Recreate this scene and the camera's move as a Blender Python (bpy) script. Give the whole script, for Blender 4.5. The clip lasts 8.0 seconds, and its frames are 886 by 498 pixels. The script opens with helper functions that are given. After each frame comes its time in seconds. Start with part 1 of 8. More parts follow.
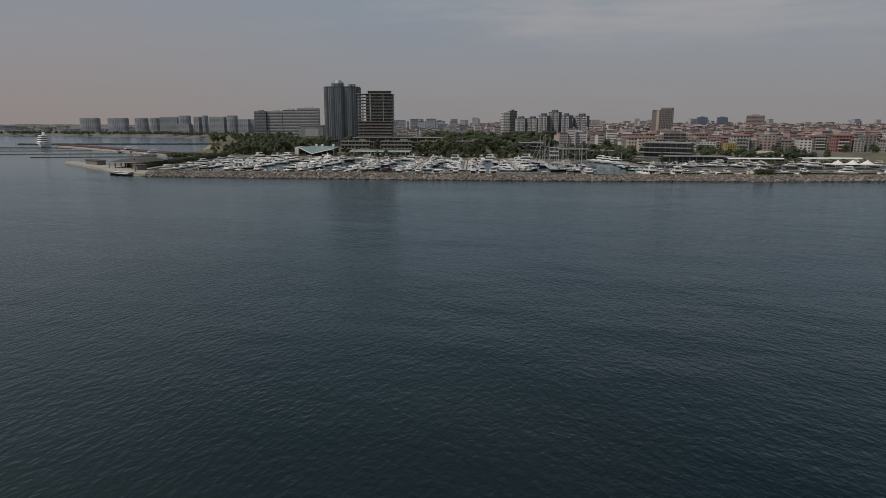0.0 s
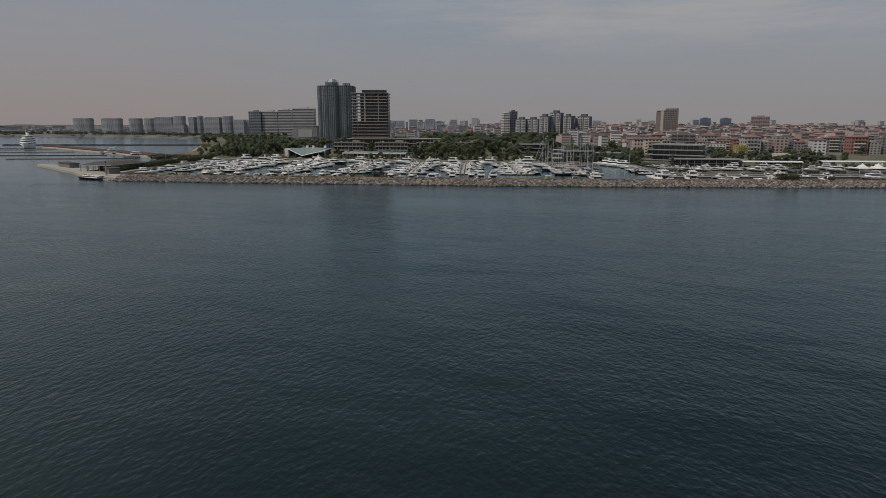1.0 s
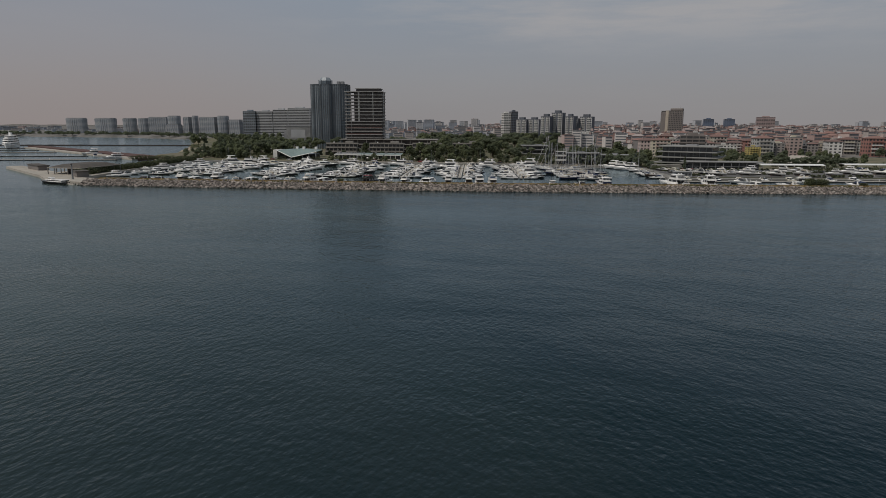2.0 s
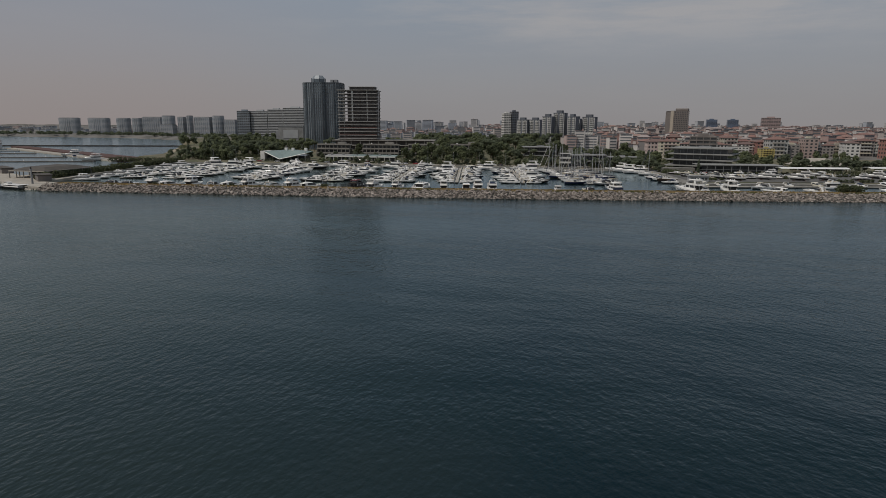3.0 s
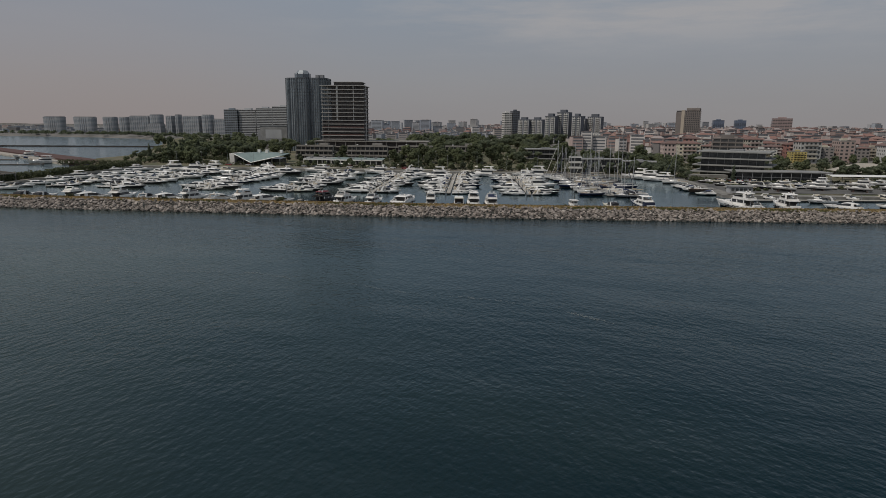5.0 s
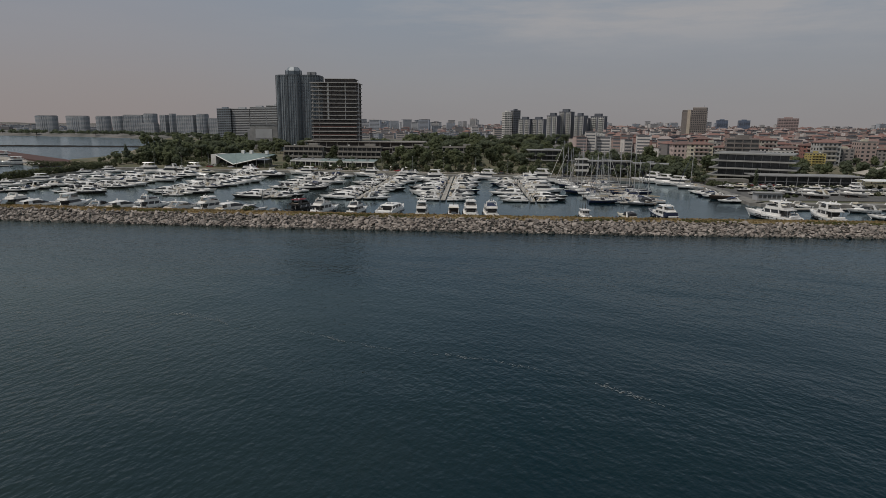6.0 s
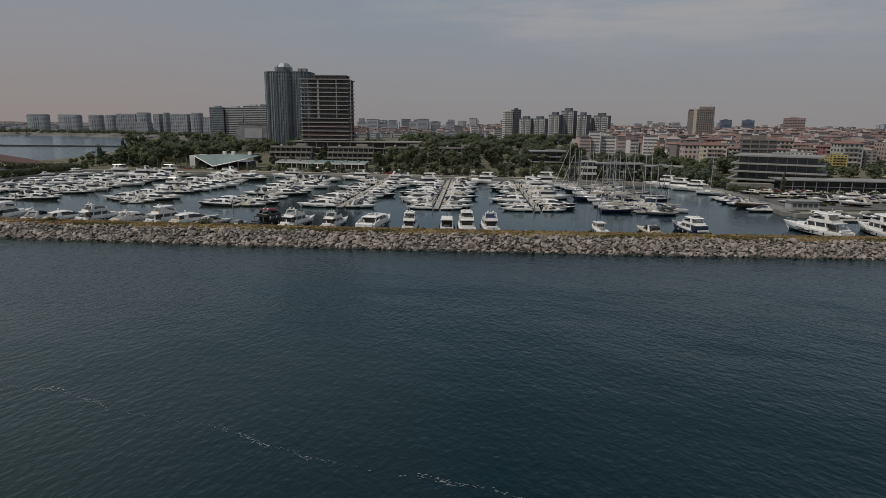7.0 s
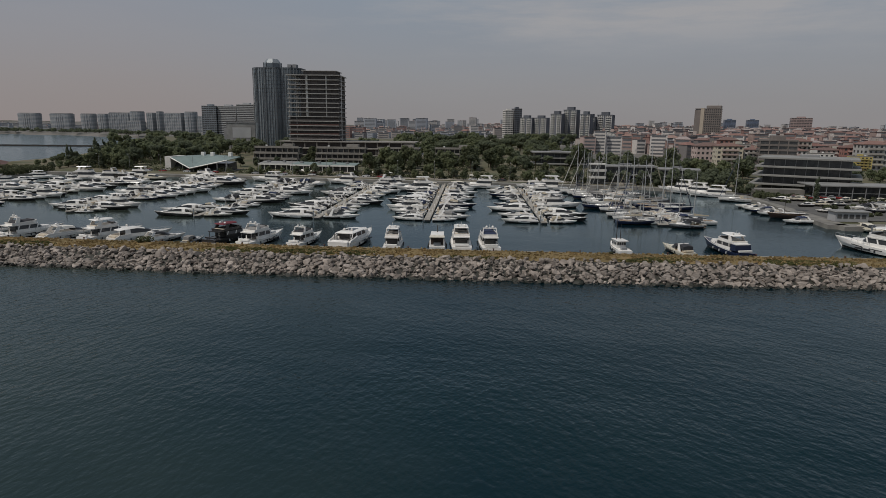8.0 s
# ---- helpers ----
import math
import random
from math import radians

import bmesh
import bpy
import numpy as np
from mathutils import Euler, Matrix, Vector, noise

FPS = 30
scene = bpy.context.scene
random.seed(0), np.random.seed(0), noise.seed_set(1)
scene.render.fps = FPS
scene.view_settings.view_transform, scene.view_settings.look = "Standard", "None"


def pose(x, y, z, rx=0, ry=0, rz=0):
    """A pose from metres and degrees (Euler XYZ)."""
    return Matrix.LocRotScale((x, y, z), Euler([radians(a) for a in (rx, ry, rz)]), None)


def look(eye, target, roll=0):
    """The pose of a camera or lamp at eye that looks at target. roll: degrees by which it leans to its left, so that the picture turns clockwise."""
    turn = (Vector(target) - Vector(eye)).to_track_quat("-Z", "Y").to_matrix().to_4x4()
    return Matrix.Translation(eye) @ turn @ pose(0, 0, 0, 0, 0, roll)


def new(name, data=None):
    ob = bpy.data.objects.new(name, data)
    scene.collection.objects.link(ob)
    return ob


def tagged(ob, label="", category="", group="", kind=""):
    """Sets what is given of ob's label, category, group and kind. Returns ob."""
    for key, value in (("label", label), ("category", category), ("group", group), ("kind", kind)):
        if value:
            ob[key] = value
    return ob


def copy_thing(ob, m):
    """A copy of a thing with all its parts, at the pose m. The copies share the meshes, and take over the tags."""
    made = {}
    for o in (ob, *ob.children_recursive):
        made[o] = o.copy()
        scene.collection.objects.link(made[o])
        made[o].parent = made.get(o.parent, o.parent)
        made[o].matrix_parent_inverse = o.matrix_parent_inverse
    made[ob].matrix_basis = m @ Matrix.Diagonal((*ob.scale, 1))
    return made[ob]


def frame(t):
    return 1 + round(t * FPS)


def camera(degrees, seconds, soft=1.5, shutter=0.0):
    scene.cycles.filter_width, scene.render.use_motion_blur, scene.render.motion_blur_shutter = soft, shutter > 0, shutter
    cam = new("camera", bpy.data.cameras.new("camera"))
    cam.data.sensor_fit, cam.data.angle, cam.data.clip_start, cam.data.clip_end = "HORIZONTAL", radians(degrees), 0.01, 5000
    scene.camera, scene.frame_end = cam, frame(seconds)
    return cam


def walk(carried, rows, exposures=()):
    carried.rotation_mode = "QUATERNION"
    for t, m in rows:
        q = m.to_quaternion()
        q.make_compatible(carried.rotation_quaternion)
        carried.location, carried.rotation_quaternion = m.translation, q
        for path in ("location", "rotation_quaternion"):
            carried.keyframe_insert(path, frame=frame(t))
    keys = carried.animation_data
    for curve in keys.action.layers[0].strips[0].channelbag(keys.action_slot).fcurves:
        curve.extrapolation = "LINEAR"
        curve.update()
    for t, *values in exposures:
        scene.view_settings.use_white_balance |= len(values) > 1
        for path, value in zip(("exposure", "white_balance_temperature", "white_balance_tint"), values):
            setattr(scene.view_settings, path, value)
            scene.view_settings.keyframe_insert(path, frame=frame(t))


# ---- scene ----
# A drone glides level over the sea towards a marina, its long breakwater and the city behind it.
cam = camera(72.0, 8.0, soft=0.6)
PATH = [
    (0, (-2.67, -1.27, 31.30), (-2.23, 96.74, 11.27), 0.13),
    (0.5, (-1.38, 13.36, 31.19), (-0.93, 111.37, 11.22), 0.17),
    (1, (-0.10, 27.99, 31.07), (0.37, 126.00, 11.18), 0.20),
    (1.5, (1.19, 42.61, 30.96), (1.67, 140.63, 11.10), 0.24),
    (3, (5.06, 86.50, 30.62), (5.57, 184.51, 10.87), 0.36),
    (3.5, (6.34, 101.12, 30.51), (6.87, 199.14, 10.78), 0.39),
    (4, (7.63, 115.75, 30.40), (8.17, 213.77, 10.68), 0.43),
    (4.5, (8.92, 130.38, 30.29), (9.47, 228.40, 10.58), 0.47),
    (6, (12.78, 174.26, 29.95), (13.37, 272.28, 10.21), 0.59),
    (6.5, (14.07, 188.89, 29.84), (14.67, 286.91, 10.08), 0.62),
    (7, (15.36, 203.52, 29.73), (15.97, 301.54, 9.94), 0.66),
    (7.5, (16.65, 218.15, 29.61), (17.27, 316.17, 9.77), 0.70),
    (8, (17.94, 232.78, 29.50), (18.57, 330.79, 9.63), 0.74),
]
walk(cam, [(t, look(eye, target, roll)) for t, eye, target, roll in PATH],
     exposures=[(0, -1.0), (8, -1.0)])

# ---- world, sun ----
SUN_FROM = Vector((-0.54, -0.32, 0.92)).normalized()
sun_elevation = math.asin(SUN_FROM.z)
sun_rotation = math.atan2(SUN_FROM.x, SUN_FROM.y)

world = bpy.data.worlds.new("hazy_sky")
scene.world = world
world.use_nodes = True
wn, wl = world.node_tree.nodes, world.node_tree.links
wn.clear()
sky = wn.new("ShaderNodeTexSky")
sky.sky_type, sky.sun_disc = "NISHITA", False
sky.sun_elevation, sky.sun_rotation = sun_elevation, sun_rotation
sky.air_density, sky.dust_density, sky.ozone_density = 1.0, 3.5, 1.0
coords = wn.new("ShaderNodeTexCoord")
# thin high cloud: long streaks, stretched along the horizon
stretch = wn.new("ShaderNodeMapping")
stretch.inputs["Scale"].default_value = (1.3, 1.3, 9.0)
stretch.inputs["Rotation"].default_value = (radians(4), radians(7), 0)
clouds = wn.new("ShaderNodeTexNoise")
clouds.inputs["Scale"].default_value, clouds.inputs["Detail"].default_value = 2.2, 7.0
clouds.inputs["Roughness"].default_value = 0.62
cloud_ramp = wn.new("ShaderNodeMapRange")
cloud_ramp.inputs["From Min"].default_value, cloud_ramp.inputs["From Max"].default_value = 0.40, 0.62
cloud_ramp.inputs["To Max"].default_value = 0.75
# the sheet thins out towards the horizon and towards the west
lift = wn.new("ShaderNodeMapRange")
lift.interpolation_type = "SMOOTHSTEP"
lift.inputs["From Min"].default_value, lift.inputs["From Max"].default_value = 0.085, 0.165
lift.inputs["To Min"].default_value = 0.06
eastward = wn.new("ShaderNodeMapRange")
eastward.interpolation_type = "SMOOTHSTEP"
eastward.inputs["From Min"].default_value, eastward.inputs["From Max"].default_value = -0.35, 0.12
eastward.inputs["To Min"].default_value = 0.12
thin = wn.new("ShaderNodeMath")
thin.operation = "MULTIPLY"
cover = wn.new("ShaderNodeMath")
cover.operation = "MULTIPLY"
veil = wn.new("ShaderNodeMix")
veil.data_type = "RGBA"
veil.inputs["Factor"].default_value = 0.78
height = wn.new("ShaderNodeSeparateXYZ")
haze = wn.new("ShaderNodeValToRGB")                        # haze: warm grey at the horizon, bluer above
for _ in range(2):
    haze.color_ramp.elements.new(0.5)
for stop, (at, tone) in zip(haze.color_ramp.elements, ((0.0, (0.665, 0.63, 0.635)), (0.06, (0.638, 0.630, 0.662)), (0.2, (0.575, 0.665, 0.785)), (0.42, (0.34, 0.50, 0.68)))):
    stop.position, stop.color = at, (*tone, 1)
bright = wn.new("ShaderNodeVectorMath")
bright.operation = "SCALE"
bright.inputs["Scale"].default_value = 10.6
wl.new(coords.outputs["Generated"], height.inputs["Vector"])
wl.new(height.outputs["Z"], haze.inputs["Fac"])
wl.new(haze.outputs["Color"], bright.inputs[0])
# the haze over the western bay is warmer
warm = wn.new("ShaderNodeVectorMath")
warm.operation, warm.inputs[1].default_value = "MULTIPLY", (1.06, 0.985, 0.955)
westward = wn.new("ShaderNodeMapRange")
westward.interpolation_type = "SMOOTHSTEP"
westward.inputs["From Min"].default_value, westward.inputs["From Max"].default_value = -0.05, -0.5
tone_mix = wn.new("ShaderNodeMix")
tone_mix.data_type = "RGBA"
wl.new(height.outputs["X"], westward.inputs["Value"])
wl.new(bright.outputs["Vector"], warm.inputs[0])
wl.new(westward.outputs["Result"], tone_mix.inputs["Factor"])
wl.new(bright.outputs["Vector"], tone_mix.inputs["A"])
wl.new(warm.outputs["Vector"], tone_mix.inputs["B"])
wl.new(tone_mix.outputs["Result"], veil.inputs["B"])
over = wn.new("ShaderNodeMix")
over.data_type = "RGBA"
over.inputs["B"].default_value = (8.0, 7.75, 7.8, 1)        # cloud
background = wn.new("ShaderNodeBackground")
background.inputs["Strength"].default_value = 0.09
wout = wn.new("ShaderNodeOutputWorld")
wl.new(coords.outputs["Generated"], stretch.inputs["Vector"])
wl.new(stretch.outputs["Vector"], clouds.inputs["Vector"])
wl.new(clouds.outputs["Fac"], cloud_ramp.inputs["Value"])
wl.new(sky.outputs["Color"], veil.inputs["A"])
wl.new(veil.outputs["Result"], over.inputs["A"])
wl.new(height.outputs["Z"], lift.inputs["Value"])
wl.new(height.outputs["X"], eastward.inputs["Value"])
wl.new(lift.outputs["Result"], thin.inputs[0])
wl.new(eastward.outputs["Result"], thin.inputs[1])
wl.new(cloud_ramp.outputs["Result"], cover.inputs[0])
wl.new(thin.outputs["Value"], cover.inputs[1])
wl.new(cover.outputs["Value"], over.inputs["Factor"])
wl.new(over.outputs["Result"], background.inputs["Color"])
wl.new(background.outputs["Background"], wout.inputs["Surface"])

sun_data = bpy.data.lights.new("sun", "SUN")
sun_data.energy, sun_data.angle, sun_data.color = 4.5, radians(0.6), (1.0, 0.94, 0.86)
sun_lamp = new("sun", sun_data)
sun_lamp.matrix_world = look(SUN_FROM * 900, (0, 0, 0))

# ---- materials ----
def material(name, color, rough=0.6, metal=0.0, color2=None, scale=1.0, grain=0.0, grain_scale=None, bump=0.0,
             per_object=0.0, spec=0.5, streak=None, emission=None, per_island=0.0):
    """A principled surface whose colour wanders between two tones at a large and a fine scale, in metres."""
    mat = bpy.data.materials.new(name)
    mat.use_nodes = True
    n, l = mat.node_tree.nodes, mat.node_tree.links
    bsdf = n["Principled BSDF"]
    bsdf.inputs["Roughness"].default_value = rough
    bsdf.inputs["Metallic"].default_value = metal
    bsdf.inputs["Specular IOR Level"].default_value = spec
    geo = n.new("ShaderNodeNewGeometry")
    where = n.new("ShaderNodeMapping")
    where.inputs["Scale"].default_value = streak or (1, 1, 1)
    l.new(geo.outputs["Position"], where.inputs["Vector"])
    big = n.new("ShaderNodeTexNoise")
    big.inputs["Scale"].default_value, big.inputs["Detail"].default_value = scale, 4.0
    l.new(where.outputs["Vector"], big.inputs["Vector"])
    mix = n.new("ShaderNodeMix")
    mix.data_type = "RGBA"
    mix.inputs["A"].default_value = (*color, 1)
    mix.inputs["B"].default_value = (*(color2 or [c * 0.8 for c in color]), 1)
    spread = n.new("ShaderNodeMapRange")
    spread.inputs["From Min"].default_value, spread.inputs["From Max"].default_value = 0.36, 0.64
    l.new(big.outputs["Fac"], spread.inputs["Value"])
    l.new(spread.outputs["Result"], mix.inputs["Factor"])
    last = mix.outputs["Result"]
    value = None
    if grain:
        fine = n.new("ShaderNodeTexNoise")
        fine.inputs["Scale"].default_value, fine.inputs["Detail"].default_value = grain_scale or scale * 9, 3.0
        l.new(geo.outputs["Position"], fine.inputs["Vector"])
        value = n.new("ShaderNodeMapRange")
        value.inputs["To Min"].default_value, value.inputs["To Max"].default_value = 1 - grain, 1 + grain
        l.new(fine.outputs["Fac"], value.inputs["Value"])
    if per_object or per_island:
        source = n.new("ShaderNodeObjectInfo").outputs["Random"] if per_object else geo.outputs["Random Per Island"]
        amount = per_object or per_island
        own = n.new("ShaderNodeMapRange")
        own.inputs["To Min"].default_value, own.inputs["To Max"].default_value = 1 - amount, 1 + amount
        l.new(source, own.inputs["Value"])
        if value:
            both = n.new("ShaderNodeMath")
            both.operation = "MULTIPLY"
            l.new(value.outputs["Result"], both.inputs[0])
            l.new(own.outputs["Result"], both.inputs[1])
            value = both
        else:
            value = own
    if value:
        hsv = n.new("ShaderNodeHueSaturation")
        l.new(value.outputs[0], hsv.inputs["Value"])
        l.new(last, hsv.inputs["Color"])
        last = hsv.outputs["Color"]
    l.new(last, bsdf.inputs["Base Color"])
    if bump:
        rough_noise = n.new("ShaderNodeTexNoise")
        rough_noise.inputs["Scale"].default_value, rough_noise.inputs["Detail"].default_value = grain_scale or scale * 6, 5.0
        l.new(geo.outputs["Position"], rough_noise.inputs["Vector"])
        b = n.new("ShaderNodeBump")
        b.inputs["Strength"].default_value, b.inputs["Distance"].default_value = 0.6, bump
        l.new(rough_noise.outputs["Fac"], b.inputs["Height"])
        l.new(b.outputs["Normal"], bsdf.inputs["Normal"])
    return mat


def tinted(name, colors, rough=0.7, grain=0.15, grain_scale=0.6):
    """One paint that takes a tone of its own on every object, out of a few."""
    mat = bpy.data.materials.new(name)
    mat.use_nodes = True
    n, l = mat.node_tree.nodes, mat.node_tree.links
    bsdf = n["Principled BSDF"]
    bsdf.inputs["Roughness"].default_value = rough
    info = n.new("ShaderNodeObjectInfo")
    ramp = n.new("ShaderNodeValToRGB")
    ramp.color_ramp.interpolation = "CONSTANT"
    while len(ramp.color_ramp.elements) < len(colors):
        ramp.color_ramp.elements.new(0.5)
    for i, c in enumerate(colors):
        ramp.color_ramp.elements[i].position = i / len(colors)
        ramp.color_ramp.elements[i].color = (*c, 1)
    geo = n.new("ShaderNodeNewGeometry")
    fine = n.new("ShaderNodeTexNoise")
    fine.inputs["Scale"].default_value, fine.inputs["Detail"].default_value = grain_scale, 5.0
    value = n.new("ShaderNodeMapRange")
    value.inputs["To Min"].default_value, value.inputs["To Max"].default_value = 1 - grain, 1 + grain
    hsv = n.new("ShaderNodeHueSaturation")
    l.new(info.outputs["Random"], ramp.inputs["Fac"])
    l.new(geo.outputs["Position"], fine.inputs["Vector"])
    l.new(fine.outputs["Fac"], value.inputs["Value"])
    l.new(value.outputs["Result"], hsv.inputs["Value"])
    l.new(ramp.outputs["Color"], hsv.inputs["Color"])
    l.new(hsv.outputs["Color"], bsdf.inputs["Base Color"])
    return mat


def island_tones(name, colors, rough=0.8):
    """As tinted, but each loose piece of one mesh takes its own tone."""
    mat = tinted(name, colors, rough)
    n, l = mat.node_tree.nodes, mat.node_tree.links
    info = [x for x in n if x.bl_idname == "ShaderNodeObjectInfo"][0]
    geo = [x for x in n if x.bl_idname == "ShaderNodeNewGeometry"][0]
    ramp = [x for x in n if x.bl_idname == "ShaderNodeValToRGB"][0]
    l.new(geo.outputs["Random Per Island"], ramp.inputs["Fac"])
    n.remove(info)
    return mat


def sea_material():
    mat = bpy.data.materials.new("sea_water")
    mat.use_nodes = True
    n, l = mat.node_tree.nodes, mat.node_tree.links
    bsdf = n["Principled BSDF"]
    geo = n.new("ShaderNodeNewGeometry")
    n.remove(bsdf)
    body = n.new("ShaderNodeBsdfDiffuse")
    shine = n.new("ShaderNodeBsdfGlossy")
    shine.inputs["Roughness"].default_value = 0.12
    shine.inputs["Color"].default_value = (0.80, 0.93, 1.0, 1)
    fresnel = n.new("ShaderNodeFresnel")
    fresnel.inputs["IOR"].default_value = 1.333
    join = n.new("ShaderNodeMixShader")
    l.new(fresnel.outputs["Fac"], join.inputs["Fac"])
    l.new(body.outputs["BSDF"], join.inputs[1])
    l.new(shine.outputs["BSDF"], join.inputs[2])
    l.new(join.outputs["Shader"], n["Material Output"].inputs["Surface"])
    tint = n.new("ShaderNodeTexNoise")
    tint.inputs["Scale"].default_value, tint.inputs["Detail"].default_value = 0.014, 6.0
    mix = n.new("ShaderNodeMix")
    mix.data_type = "RGBA"
    mix.inputs["A"].default_value = (0.0, 0.0112, 0.0155, 1)
    mix.inputs["B"].default_value = (0.046, 0.058, 0.046, 1)
    l.new(geo.outputs["Position"], tint.inputs["Vector"])
    # clearer water to the east, greener and more turbid towards the west
    sides = n.new("ShaderNodeSeparateXYZ")
    turbid = n.new("ShaderNodeMapRange")
    turbid.inputs["From Min"].default_value, turbid.inputs["From Max"].default_value = 22, -80
    wander = n.new("ShaderNodeMath")
    wander.operation, wander.inputs[1].default_value = "MULTIPLY_ADD", 0.9
    shift = n.new("ShaderNodeMath")
    shift.operation, shift.use_clamp, shift.inputs[1].default_value = "SUBTRACT", True, 0.45
    l.new(geo.outputs["Position"], sides.inputs["Vector"])
    l.new(sides.outputs["X"], turbid.inputs["Value"])
    l.new(tint.outputs["Fac"], wander.inputs[0])
    l.new(turbid.outputs["Result"], wander.inputs[2])
    l.new(wander.outputs["Value"], shift.inputs[0])
    l.new(shift.outputs["Value"], mix.inputs["Factor"])
    # the body colour is darker far out and paler towards the breakwater
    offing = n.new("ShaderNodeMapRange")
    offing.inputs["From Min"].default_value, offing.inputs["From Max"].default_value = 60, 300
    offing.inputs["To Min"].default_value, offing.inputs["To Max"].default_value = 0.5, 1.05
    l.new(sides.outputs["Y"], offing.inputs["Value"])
    # the stones' dark reflection is painted into the body here; the basin darkens too
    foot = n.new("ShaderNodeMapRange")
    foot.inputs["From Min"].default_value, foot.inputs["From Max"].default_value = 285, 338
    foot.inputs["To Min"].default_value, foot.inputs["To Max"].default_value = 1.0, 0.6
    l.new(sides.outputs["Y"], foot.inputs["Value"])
    body_scale = n.new("ShaderNodeMath")
    body_scale.operation = "MULTIPLY"
    l.new(offing.outputs["Result"], body_scale.inputs[0])
    l.new(foot.outputs["Result"], body_scale.inputs[1])
    body_tone = n.new("ShaderNodeVectorMath")
    body_tone.operation = "SCALE"
    l.new(mix.outputs["Result"], body_tone.inputs[0])
    l.new(body_scale.outputs["Value"], body_tone.inputs["Scale"])
    l.new(body_tone.outputs["Vector"], body.inputs["Color"])
    # wind ripples over short waves over a low swell; calm inside the basin
    split = n.new("ShaderNodeSeparateXYZ")
    l.new(geo.outputs["Position"], split.inputs["Vector"])
    inside = n.new("ShaderNodeMapRange")
    inside.inputs["From Min"].default_value, inside.inputs["From Max"].default_value = 352, 366
    inside.inputs["To Min"].default_value, inside.inputs["To Max"].default_value = 1.0, 0.22
    l.new(split.outputs["Y"], inside.inputs["Value"])
    # slicks and gusts: broad lanes in which the ripples lie down or stand up
    lanes = n.new("ShaderNodeTexNoise")
    lanes.inputs["Scale"].default_value, lanes.inputs["Detail"].default_value = 0.016, 3.0
    along = n.new("ShaderNodeMapping")
    along.vector_type = "TEXTURE"
    along.inputs["Scale"].default_value, along.inputs["Rotation"].default_value = (5.0, 1, 1), (0, 0, radians(-11))
    l.new(geo.outputs["Position"], along.inputs["Vector"])
    l.new(along.outputs["Vector"], lanes.inputs["Vector"])
    gust = n.new("ShaderNodeMapRange")
    gust.inputs["From Min"].default_value, gust.inputs["From Max"].default_value = 0.40, 0.56
    gust.inputs["To Min"].default_value, gust.inputs["To Max"].default_value = 0.72, 1.05
    l.new(lanes.outputs["Fac"], gust.inputs["Value"])
    bay = n.new("ShaderNodeMapRange")                      # the sheltered bay behind the marina lies almost flat
    bay.inputs["From Min"].default_value, bay.inputs["From Max"].default_value = 580, 660
    bay.inputs["To Min"].default_value, bay.inputs["To Max"].default_value = 1.0, 2.4
    l.new(split.outputs["Y"], bay.inputs["Value"])
    calm = n.new("ShaderNodeMath")
    calm.operation = "MULTIPLY"
    l.new(inside.outputs["Result"], calm.inputs[0])
    l.new(bay.outputs["Result"], calm.inputs[1])
    lively = n.new("ShaderNodeMath")
    lively.operation = "MULTIPLY"
    l.new(gust.outputs["Result"], lively.inputs[0])
    l.new(calm.outputs["Value"], lively.inputs[1])
    # a broad slick lies over the turbid water off the western half of the breakwater
    slick = n.new("ShaderNodeMapRange")
    slick.inputs["From Min"].default_value, slick.inputs["From Max"].default_value = 180, 300
    slick.inputs["To Max"].default_value = 0.25
    l.new(split.outputs["Y"], slick.inputs["Value"])
    spread = n.new("ShaderNodeMath")
    spread.operation = "MULTIPLY"
    l.new(slick.outputs["Result"], spread.inputs[0])
    l.new(shift.outputs["Value"], spread.inputs[1])
    quiet = n.new("ShaderNodeMath")
    quiet.operation, quiet.inputs[0].default_value = "SUBTRACT", 1.0
    l.new(spread.outputs["Value"], quiet.inputs[1])
    stir = n.new("ShaderNodeMath")
    stir.operation = "MULTIPLY"
    l.new(lively.outputs["Value"], stir.inputs[0])
    l.new(quiet.outputs["Value"], stir.inputs[1])
    stirs = {0: stir}
    for side, (lo, hi) in ((1, (1.15, 0.35)), (-1, (0.35, 1.15))):
        share = n.new("ShaderNodeMapRange")
        share.inputs["From Min"].default_value, share.inputs["From Max"].default_value = -35, 45
        share.inputs["To Min"].default_value, share.inputs["To Max"].default_value = lo, hi
        l.new(split.outputs["X"], share.inputs["Value"])
        stirs[side] = n.new("ShaderNodeMath")
        stirs[side].operation = "MULTIPLY"
        l.new(share.outputs["Result"], stirs[side].inputs[0])
        l.new(stir.outputs["Value"], stirs[side].inputs[1])
    normal = None
    # scale, detail, height, length of crest against wavelength, direction of crest, and the side on which it is strongest
    for size, detail, height, crest, turn, side in ((0.05, 2.0, 0.8, 1.8, -20, 0), (0.42, 1.0, 0.09, 1.5, 62, 1), (0.36, 1.0, 0.09, 1.5, -38, -1), (1.15, 1.5, 0.17, 1.6, 66, 1), (1.1, 1.5, 0.115, 1.5, -48, -1), (2.4, 2.0, 0.05, 1.3, 50, 0)):
        m = n.new("ShaderNodeMapping")
        m.vector_type = "TEXTURE"
        m.inputs["Scale"].default_value = (crest, 1, 1)
        m.inputs["Rotation"].default_value = (0, 0, radians(turn))
        l.new(geo.outputs["Position"], m.inputs["Vector"])
        w = n.new("ShaderNodeTexNoise")
        w.inputs["Scale"].default_value, w.inputs["Detail"].default_value = size, detail
        w.inputs["Roughness"].default_value = 0.5
